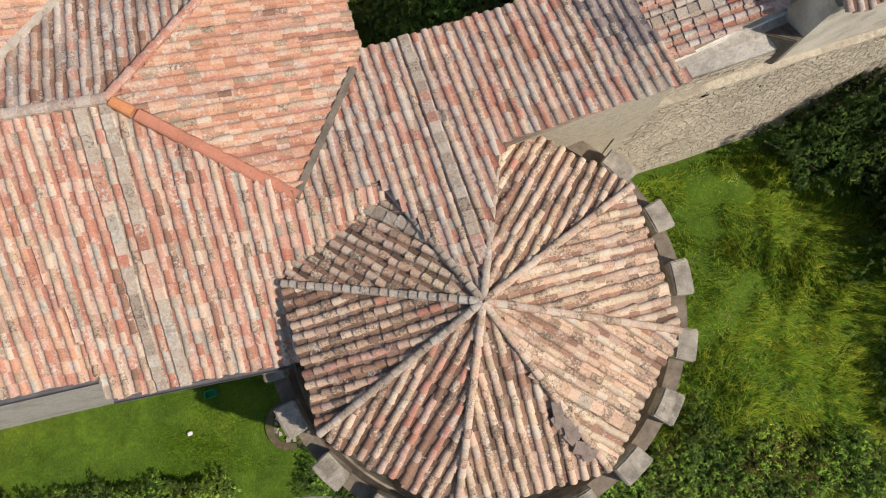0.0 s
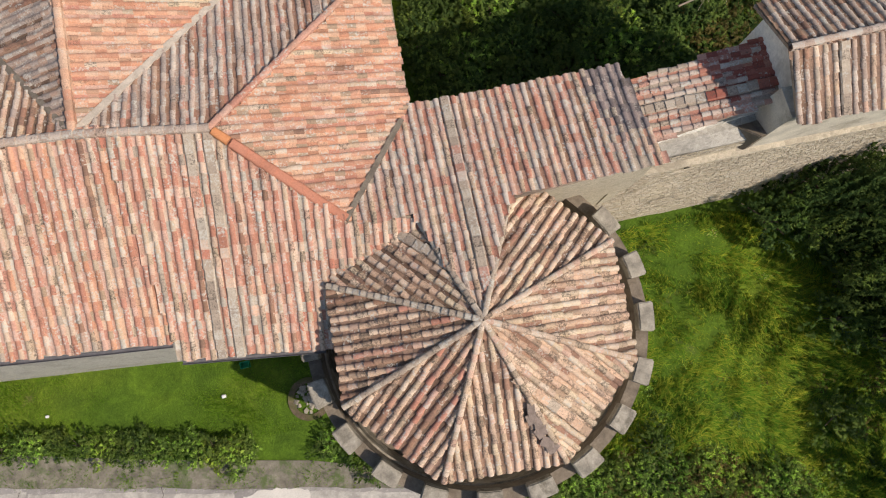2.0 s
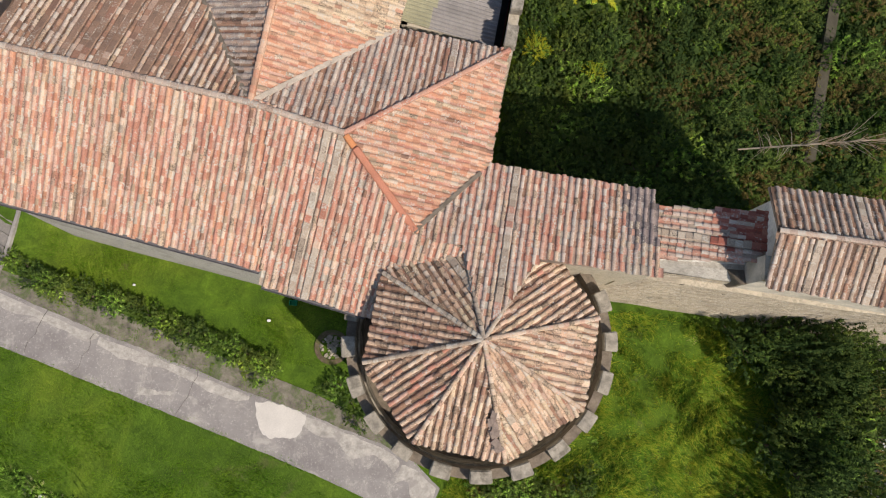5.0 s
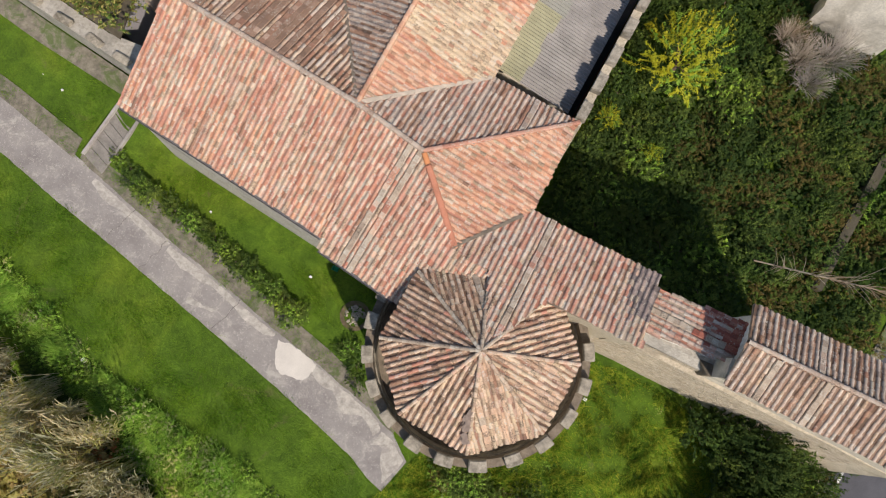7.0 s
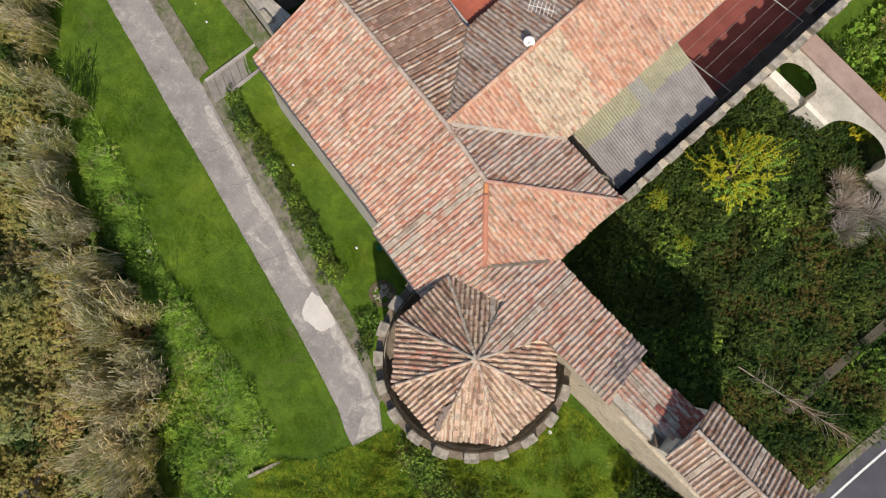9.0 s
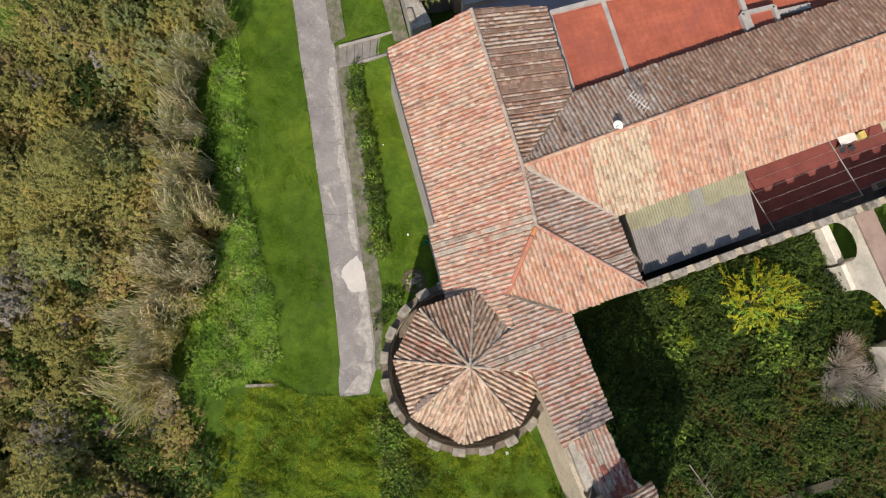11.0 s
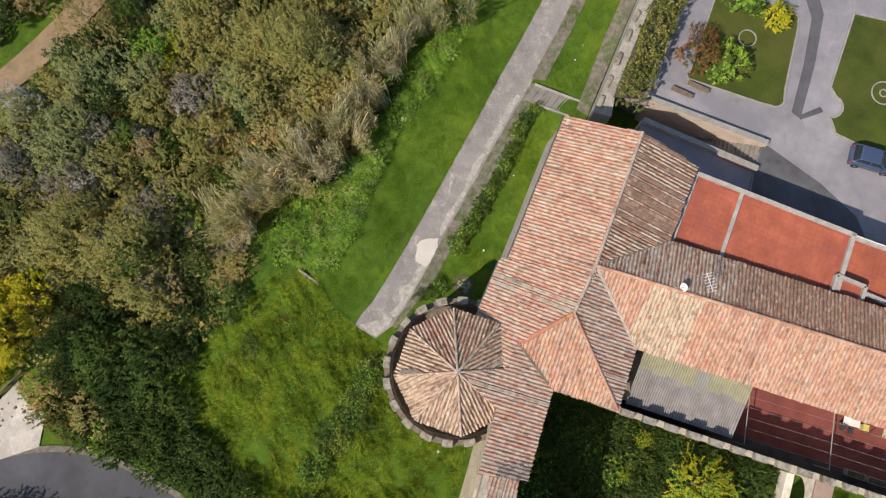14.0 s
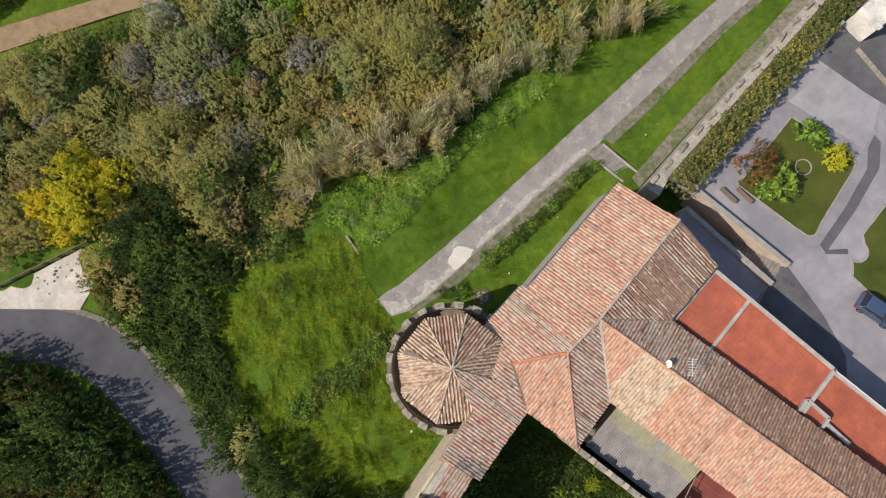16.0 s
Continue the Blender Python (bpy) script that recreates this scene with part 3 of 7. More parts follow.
def ring(r0, r1, z0, z1, a0=0.0, a1=360.0, n=64):
    full = abs(a1 - a0) >= 359.9
    k = n if full else n + 1
    v = []
    for i in range(k):
        a = radians(a0 + (a1 - a0) * i / n)
        c, s = math.cos(a), math.sin(a)
        v += [(r0 * c, r0 * s, z0), (r1 * c, r1 * s, z0), (r1 * c, r1 * s, z1), (r0 * c, r0 * s, z1)]
    f = []
    for i in range(n):
        p, q = 4 * i, 4 * ((i + 1) % k)
        f += [[p + j, q + j, q + (j + 1) % 4, p + (j + 1) % 4] for j in range(4)]
    if not full:
        f += [[0, 1, 2, 3], [4 * n + 3, 4 * n + 2, 4 * n + 1, 4 * n]]
    return v, f


part("drum", mesh("drum", *ring(4.84, 5.1, -2.5, 5.9, n=72), MERLON), TOWER, "round rubble stone wall")
# dark stone on the walk stands in for the deep shade under the eave
part("walk", mesh("walk", *ring(3.2, 4.86, 3.5, 4.6, n=48), DARKSTONE), TOWER, "sunken stone walk behind the parapet, darkened for shade")
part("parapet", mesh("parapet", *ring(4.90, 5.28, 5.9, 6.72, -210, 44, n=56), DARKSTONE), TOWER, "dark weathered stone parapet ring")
part("core", mesh("core", *prism([(3.7 * math.cos(radians(17 + 45 * k)), 3.7 * math.sin(radians(17 + 45 * k))) for k in range(8)], 4.3, 8.3), PLASTER), TOWER, "inner octagonal wall under the roof")
for k, ang in enumerate([24, 6.2, -11.8, -30.2, -47.6, -66, -83.4, -100.8, -119.2, -136.3, -153.8, -171.2, -187]):
    rnd = random.Random(k)
    w = 4.5 + rnd.uniform(-0.4, 0.4)
    me = mesh("merlon", *ring(4.84 + rnd.uniform(-0.03, 0.03), 5.36 + rnd.uniform(-0.03, 0.03), 6.74, 7.3 + rnd.uniform(-0.05, 0.05), ang - w, ang + w, n=3), MERLON)
    part("merlon", bevelled(me, 0.035), TOWER)
TROOF = part("roof", mesh("roof", *ring(0.0, 0.06, 9.0, APEX_Z + 0.10, n=10), MORTAR), TOWER, "octagonal roof of weathered beige clay tiles")


def oct_corner(k, r=RAD):
    a = radians(TURN0 + 45 * k)
    z = APEX_Z - (APEX_Z - EAVE_Z) * r / RAD
    return (r * math.cos(a), r * math.sin(a), z)


# tile mixes paint the sunlight: palest towards the sun, darkest away from it
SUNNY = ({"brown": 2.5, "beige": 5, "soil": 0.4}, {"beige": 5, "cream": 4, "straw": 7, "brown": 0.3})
MIDTONE = ({"soil": 4, "brown": 3}, {"beige": 6, "cream": 4, "straw": 4, "brown": 0.6, "salmon": 0.2})
SHADED = ({"soil": 4, "umber": 3}, {"beige": 5, "cream": 2, "brown": 2.2, "salmon": 1.5})
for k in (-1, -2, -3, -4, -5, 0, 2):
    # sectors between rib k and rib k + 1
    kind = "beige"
    roof_plane(TROOF, [oct_corner(k), oct_corner(k + 1), (0, 0, APEX_Z)], (0, 1), kind, "rows of weathered beige half-round tiles", singles=46, near=lambda p: True, seed=20 + k, flats=0.02, jitter=1.5, cover="cover", kinds=SUNNY if k in (-1, -2) else MIDTONE if k in (0, -3, 2) else SHADED)
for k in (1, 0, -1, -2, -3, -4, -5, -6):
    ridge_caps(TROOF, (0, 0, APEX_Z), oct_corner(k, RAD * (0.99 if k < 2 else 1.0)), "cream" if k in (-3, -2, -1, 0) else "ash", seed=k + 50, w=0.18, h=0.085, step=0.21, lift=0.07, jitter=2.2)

# ---- main house ----
MAIN = thing("main_house", "long stone house with mixed red clay-tile hipped roof", "house")
RIDGE = 10.2
mrw, V, P = (-19.53, 8.81, RIDGE), (-9.36, 7.55, RIDGE), (-5.8, 6.8, RIDGE)
Q, S, N = (-2.93, 3.75, 9.05), (-0.35, 6.78, 8.3), (-0.1, 11.52, 8.28)
msw, mstep0, mstep1, meast = (-20.19, 3.42, 8.0), (-8.72, 1.72, 8.0), (-8.6, 1.18, 7.85), (-2.9, 0.2, 7.85)
mnw, val, hall_e = (-18.38, 13.5, 8.95), (-12.6, 12.5, 8.95), (-4.56, 11.85, 8.45)
MROOF = part("roof", mesh("roof", *prism([(-9.4, 7.4), (-9.3, 7.4), (-9.3, 7.5), (-9.4, 7.5)], 9.5, 9.9), MORTAR), MAIN, "mixed red, cream and grey clay-tile roof")
MIXED = ({"salmon": 5, "red": 3, "ash": 1.2}, {"cream": 5, "red": 3.5, "salmon": 3.0, "brown": 0.9, "ash": 0.4})
HIP = ({"orange": 4, "salmon": 2}, {"orange": 5, "peach": 3, "cream": 1.2, "brown": 0.6, "straw": 0.4})
roof_plane(MROOF, [msw, (-8.5, 1.69, 8.0), (-8.42, 7.43, RIDGE), mrw], (0, 1), "red", "rows of red, cream and grey half-round tiles", seed=1, flats=0.03, kinds=({"salmon": 4, "orange": 2.5, "cream": 2}, {"cream": 4.6, "orange": 2.8, "red": 1.6, "salmon": 3.0, "brown": 1.0, "ash": 0.4}))
roof_plane(MROOF, [mstep1, (-1.4, -0.06, 7.85), (-0.95, 3.3, 9.1), (-2.93, 3.62, 9.05), P, (-8.65, 7.42, RIDGE)], (0, 1), "red", "rows of red, cream and grey half-round tiles", base=(mstep1, meast, P), singles=300, near=lambda p: p.x > -7.5, seed=2, flats=0.14, kinds=MIXED)
roof_plane(MROOF, [P, (-2.93, 3.66, 9.1), S, N], (2, 3), "orange", "rows of orange half-round tiles", seed=3, flats=0.0, kinds=HIP)
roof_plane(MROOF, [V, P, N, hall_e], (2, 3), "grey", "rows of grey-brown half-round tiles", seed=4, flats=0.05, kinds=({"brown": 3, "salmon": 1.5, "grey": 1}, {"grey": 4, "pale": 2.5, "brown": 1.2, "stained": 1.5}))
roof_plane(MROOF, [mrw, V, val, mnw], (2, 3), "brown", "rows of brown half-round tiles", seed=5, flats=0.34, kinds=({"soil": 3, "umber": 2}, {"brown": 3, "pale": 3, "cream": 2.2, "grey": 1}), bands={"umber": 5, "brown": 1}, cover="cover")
ridge_caps(MROOF, mrw, V, "pale", seed=5)
ridge_caps(MROOF, V, P, "pale", seed=6)
ORANGE = plain_material("new_orange_clay", (0.47, 0.20, 0.125), 1.2, 0.8, 0.15, 0.1, 20)
VIVID = plain_material("bright_orange_clay", (0.56, 0.235, 0.10), 1.2, 0.8, 0.12, 0.1, 20)
hip = Vector(P).lerp(Vector(Q), 0.16)
ridge_caps(MROOF, P, hip, "orange", seed=7, w=0.26, h=0.09, step=0.42, mat=VIVID, jitter=0.3)
ridge_caps(MROOF, hip, Q, "orange", seed=7, w=0.30, h=0.09, step=0.42, mat=ORANGE, jitter=0.3)
ridge_caps(MROOF, P, N, "salmon", seed=8, w=0.2, h=0.06, step=0.4, jitter=0.6)


def house_walls(owner, outline, z0, tops, mat, thick=0.5, label=""):
    n = len(outline)
    outline = ccw(outline)
    for i in range(n):
        a, b = outline[i], outline[(i + 1) % n]
        v, f = wall_strip(a, b, thick, z0, tops)
        under("wall", mesh("wall", v, f, mat), owner, label)


house_walls(MAIN, [(-19.85, 4.0), (-8.6, 2.3), (-8.45, 1.75), (-3.0, 0.85), (-0.6, 6.9), (-0.3, 11.2), (-4.6, 11.6), (-12.6, 12.2), (-18.3, 13.2), (-19.4, 8.8)],
            -3.5, 7.75, PLASTER, 0.5, "old plastered stone wall")


def battered(owner, a, b, out, z0, z1, mat, label, inset=0.1, thick=0.7):
    """A wall face that leans back: its foot stands out from its top."""
    d = Vector((b[0] - a[0], b[1] - a[1])).normalized()
    n = Vector((d.y, -d.x))
    A, B = Vector(a), Vector(b)
    lo = [A + n * out - d * out * 0.6, B + n * out, B - n * thick, A - n * thick]
    hi = [A - n * inset, B - n * inset, B - n * thick, A - n * thick]
    v = [(p.x, p.y, z0) for p in lo] + [(p.x, p.y, z1) for p in hi]
    f = [[3, 2, 1, 0], [4, 5, 6, 7]] + [[k, (k + 1) % 4, 4 + (k + 1) % 4, 4 + k] for k in range(4)]
    under("wall_face", mesh("wall_face", v, f, mat), owner, label)


battered(MAIN, (-20.15, 3.5), (-8.66, 1.83), 0.52, -1.0, 7.85, GREYSTONE, "leaning grey stone wall face")
battered(MAIN, (-8.58, 1.42), (-4.4, 0.72), 0.12, -1.0, 7.7, GREYSTONE, "leaning grey stone wall face")
battered(MAIN, (-19.62, 8.8), (-20.15, 3.6), 0.05, -1.0, 8.2, PLASTER, "plastered gable wall face")


def gutter(owner, a, b, r=0.07):
    a, b = Vector(a), Vector(b)
    d = (b - a).normalized()
    s = d.cross(Vector((0, 0, 1))).normalized()
    v, f = [], []
    for p in (a, b):
        v += [tuple(p + s * r * math.cos(q) - Vector((0, 0, 1)) * r * math.sin(q)) for q in [math.pi * i / 8 for i in range(9)]]
        v += [tuple(p + s * (r - 0.012) * math.cos(q) - Vector((0, 0, 1)) * (r - 0.012) * math.sin(q)) for q in [math.pi * i / 8 for i in range(9)]]
    f = [[i, i + 1, 19 + i, 18 + i] for i in range(8)] + [[9 + i, 27 + i, 28 + i, 10 + i] for i in range(8)] + [[0, 18, 27, 9], [8, 17, 35, 26]]
    under("gutter", mesh("gutter", v, f, ZINC, True), owner, "dull grey metal gutter")


ZINC = plain_material("dull_zinc", (0.20, 0.19, 0.19), 2.0, 0.6, 0.2, 0.1, 20, metal=0.5)
gutter(MAIN, (msw[0], msw[1] - 0.1, 7.98), (mstep0[0], mstep0[1] - 0.1, 7.98))
gutter(MAIN, (mstep1[0], mstep1[1] - 0.1, 7.83), (-4.5, 0.37, 7.83))

# ---- wing ----
WING = thing("wing_house", "narrow tiled wing beside the tower", "house", (3.5, 5, 0))
wne, wse, wsw = (6.06, 6.42, 8.4), (6.22, 3.1, 9.2), (2.2, 3.1, 9.2)
WROOF = under("roof", mesh("roof", *prism([(3, 5), (3.1, 5), (3.1, 5.1), (3, 5.1)], 8, 8.4), MORTAR), WING, "faded red clay-tile lean-to roof")
# charcoal-grey tiles gather towards the wing's north-east end
roof_plane(WROOF, [S, wne, wse, wsw, (1.7, 3.1, 9.2), (0, 0.15, APEX_Z), (-1.0, 3.35, 9.2), (-2.93, 3.62, 9.1)], (0, 1), "stained", "rows of faded red and grey half-round tiles", singles=280, near=lambda p: p.y < 6, seed=8, flats=0.05, kinds=({"salmon": 6, "red": 2, "brown": 1}, {"stained": 1.5, "pale": 4, "salmon": 1.2, "cream": 4}), tint=lambda p, g: "charcoal" if p.y > 4.1 + g.uniform(-0.5, 0.6) and p.x > 5.25 - 0.25 * abs(p.y - 4.8) + g.uniform(-0.5, 0.5) else "ash" if p.x > 4.7 and g.random() < 0.4 else "")
house_walls(WING, [(-0.4, 6.5), (-0.4, 3.5), (2.4, 3.3), (6.1, 3.25), (5.95, 6.2)], -3.5, 8.0, STONE, 0.5, "rubble stone wall")

battered(WING, (1.6, 3.14), (6.18, 3.16), 0.0, 5.5, 9.02, STONE, "plain stone wall face under the roof edge", inset=0.0, thick=0.4)

# ---- curtain wall and gatehouse ----
CURTAIN = thing("curtain_wall", "tall rubble stone curtain wall with ledge", "wall", (9, 3, 0))


def long_wall(name, x0, x1, lean, profile, mat, label):
    """A wall of constant section running east: profile of (y, z) corners, the front drifting by lean per metre."""
    n = len(profile)
    steps = max(2, int((x1 - x0) / 0.8))
    rw = random.Random(name + str(x0))
    v = []
    for i in range(steps + 1):
        x = x0 + (x1 - x0) * i / steps
        v += [(x, y + lean * (x - 7) + (rw.uniform(-0.025, 0.025) if y < 4 else 0), z + (rw.uniform(-0.03, 0.03) if z > 0 else 0)) for y, z in profile]
    f = [list(range(n)), [steps * n + i for i in range(n)][::-1]]
    f += [[k * n + i, k * n + n + i, k * n + n + (i + 1) % n, k * n + (i + 1) % n] for k in range(steps) for i in range(n)]
    under(name, mesh(name, v, f, mat), CURTAIN, label)


long_wall("wall_face", 3.6, 20.5, -0.045, [(4.3, -2.8), (2.72, -2.8), (2.86, 0.3), (3.30, 4.2), (3.35, 6.62), (3.56, 6.64), (3.56, 6.80), (3.38, 6.82), (3.40, 7.0), (4.3, 7.0)], STONE, "tall rubble stone facing")
long_wall("upper_face", 6.25, 9.75, -0.03, [(4.2, 7.0), (3.40, 7.0), (3.43, 7.70), (3.78, 8.02), (4.2, 8.02)], GREYSTONE, "upper rubble face with sloping top")
long_wall("ledge", 6.25, 20.3, -0.045, [(4.2, 6.82), (3.17, 6.86), (3.17, 6.95), (4.2, 6.99)], STONE, "projecting course of thin stones")
long_wall("ledge", 4.3, 6.2, -0.05, [(3.9, 5.92), (3.16, 5.92), (3.18, 6.02), (3.9, 6.02)], STONE, "short projecting course")
long_wall("upper_wall", 9.75, 19.2, -0.06, [(4.3, 6.95), (3.40, 6.95), (3.40, 9.75), (4.3, 9.75)], PLASTER, "pale plastered wall under the eaves")
under("buttress", bevelled(mesh("buttress", *prism(ccw([(9.05, 3.8), (9.95, 3.8), (9.9, 3.24), (9.55, 3.2)]), [6.9] * 4, [8.3, 8.3, 8.05, 8.0]), DARKSTONE), 0.03), CURTAIN, "dark weathered stone buttress cap")
LINK = thing("link_roof", "small stained clay-tile roof joining two houses", "roof", (8, 5, 0))
roof_plane(LINK, [(6.07, 3.80, 8.35), (6.24, 5.85, 8.35), (10.3, 5.9, 9.1), (10.0, 3.98, 9.1)], (0, 1), "stained", "stained red and grey tiles", seed=9, flats=0.22, kinds=({"salmon": 3, "ash": 2}, {"stained": 4, "ash": 1.5, "pale": 2}), tint=lambda p, g: "crimson" if p.x > 8.6 + g.uniform(-0.5, 0.4) and p.y > 4.5 + g.uniform(-0.2, 0.2) and g.random() < 0.8 else "")
house_walls(LINK, [(6.3, 3.84), (10.0, 4.02), (10.1, 5.75), (6.45, 5.7)], -3.5, 8.2, WHITEWALL, 0.3, "pale plaster wall")
GATE = thing("east_house", "long house with pale clay-tile gable roof", "house", (14, 5, 0))
ga, gb = (9.7, 4.84, 10.8), (19.0, 4.6, 10.8)
roof_plane(GATE, [(9.72, 2.98, 9.95), (19.0, 2.45, 9.95), gb, ga], (0, 1), "pale", "rows of pale half-round tiles", seed=11, flats=0.06, kinds=({"umber": 3, "soil": 3}, {"pale": 6, "ash": 1.5, "cream": 2, "brown": 1}))
roof_plane(GATE, [ga, gb, (19.2, 6.4, 9.95), (9.68, 6.6, 9.95)], (2, 3), "pale", "rows of pale half-round tiles", seed=12, flats=0.06, kinds=({"soil": 3, "brown": 2}, {"pale": 4, "grey": 3, "ash": 1, "brown": 1}))
ridge_caps(GATE, ga, gb, "pale", seed=13, w=0.2, step=0.26, jitter=1.8)
house_walls(GATE, [(10.05, 3.3), (18.7, 2.8), (18.8, 6.1), (10.1, 6.3)], -3.5, 9.8, WHITEWALL, 0.5, "whitewashed plaster wall")
under("gable", mesh("gable", [(10.05, 3.3, 9.7), (10.1, 6.3, 9.7), (10.05, 4.84, 10.68), (10.4, 3.3, 9.7), (10.4, 6.3, 9.7), (10.4, 4.84, 10.68)], [[0, 2, 1], [3, 4, 5], [0, 1, 4, 3], [0, 3, 5, 2], [1, 2, 5, 4]], WHITEWALL), GATE, "whitewashed gable end")

# ---- hall ----
HALL = thing("north_hall", "long hall with orange east slope and grey west slope", "house", (-8, 20, 0))
hr, hw, he = (-7.0, 46, RIDGE), (-10.1, 46, 8.95), (-2.2, 46, 8.45)
roof_plane(HALL, [V, hall_e, he, hr], (1, 2), "peach", "rows of orange half-round tiles", seed=14, flats=0.0, kinds=({"peach": 4, "salmon": 2}, {"peach": 5, "orange": 3, "cream": 1, "brown": 0.15}), tint=lambda p, g: "straw" if 10.9 < p.y + 0.18 * (p.x + 4.6) < 14.7 and g.random() < 0.9 else "")
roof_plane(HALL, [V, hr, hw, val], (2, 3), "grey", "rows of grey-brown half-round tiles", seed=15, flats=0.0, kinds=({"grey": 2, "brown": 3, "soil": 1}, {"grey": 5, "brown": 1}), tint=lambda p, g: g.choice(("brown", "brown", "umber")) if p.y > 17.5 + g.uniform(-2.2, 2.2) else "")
ridge_caps(HALL, V, hr, "peach", seed=16)
house_walls(HALL, [(-4.9, 11.6), (-2.6, 46), (-9.9, 46), (-12.3, 12.6)], -1, 8.2, PLASTER, 0.5)
TERR = thing("roof_terrace", "flat roof terrace paved with red tiles", "terrace", (-15, 20, 0))
under("floor", mesh("floor", *prism(ccw([(-18.25, 13.7), (-16.45, 25.6), (-11.8, 25.0), (-12.65, 12.7)]), -1, 8.3), REDFLOOR), TERR)
under("floor", mesh("floor", *prism(ccw([(-16.45, 25.6), (-14.0, 46), (-10.3, 46), (-11.8, 25.0)]), -1, 7.8), REDFLOOR), TERR)
tagged(new("lower_terrace_floor", mesh("lower_terrace_floor", *prism(ccw([(-4.9, 11.6), (-2.6, 46), (2.2, 46), (-0.4, 11.5)]), -3, 4.0), REDCOURT)), "faded red painted terrace floor", "floor", kind="structure")
tagged(new("parapet_wall", mesh("parapet_wall", *prism(ccw([(-0.34, 11.62), (0.10, 11.62), (2.80, 46), (2.36, 46)]), -4.5, 7.62), STONE)), "tall stone wall with low merlons", "wall", kind="structure")
BRIDGE = thing("arched_bridge", "whitewashed masonry bridge with round arches", "bridge", (6, 29, 0))


def arched_wall(x0, x1, y0, y1, z0, z1, arches):
    """Profile with round-headed openings, extruded through the wall. arches: centre, half width, sill, spring."""
    prof = [(x0, z1), (x0, z0)]
    for c, hw, sill, spring in arches:
        prof += [(c - hw, z0)] if sill <= z0 else [(c - hw - 0.001, z0)]
        prof += [(c - hw, spring)] + [(c - hw * math.cos(q), spring + hw * 1.0 * math.sin(q)) for q in [math.pi * i / 16 for i in range(1, 16)]] + [(c + hw, spring), (c + hw, z0)]
    prof += [(x1, z0), (x1, z1)]
    n = len(prof)
    slope = -0.07
    v = [(x, y0 + slope * (x - x0), z) for x, z in prof] + [(x, y1 + slope * (x - x0), z) for x, z in prof]
    return v, [list(range(n)), [n + i for i in range(n)][::-1]] + [[i, n + i, n + (i + 1) % n, (i + 1) % n] for i in range(n)]


under("spandrel", mesh("spandrel", *arched_wall(1.0, 16, 29.0, 30.25, -4.6, 2.3, [(3.15, 1.5, -4.6, -0.2), (9.0, 2.2, -4.6, -0.9)]), WHITEWALL), BRIDGE, "whitewashed wall pierced by two arches")
under("deck", mesh("deck", *prism(ccw([(1.0, 28.98), (16, 27.93), (16, 29.25), (1.0, 30.4)]), 2.3, 2.5), DECK := plain_material("bridge_deck", (0.34, 0.25, 0.21), 1.0, 0.9, 0.2, 0.3, 20)), BRIDGE, "brown paved bridge deck")
under("arch_wall", mesh("arch_wall", *prism(ccw([(1.7, 28.75), (4.62, 28.55), (4.62, 29.2), (1.7, 29.4)]), -4.6, -1.6), WHITEWALL), BRIDGE, "low wall closing the foot of an arch")
for i in range(4):
    for x in (5.2, 6.3):
        under("corbel", mesh("corbel", *prism(ccw([(x, 28.35), (x + 0.28, 28.33), (x + 0.28, 28.6), (x, 28.62)]), -3.4 + i * 0.6, -3.2 + i * 0.6), MERLON), BRIDGE)
under("pier", mesh("pier", *prism(ccw([(4.75, 28.4), (6.7, 28.25), (6.7, 28.75), (4.75, 28.9)]), -4.6, -1.0), WHITEWALL), BRIDGE, "whitewashed pier foot")

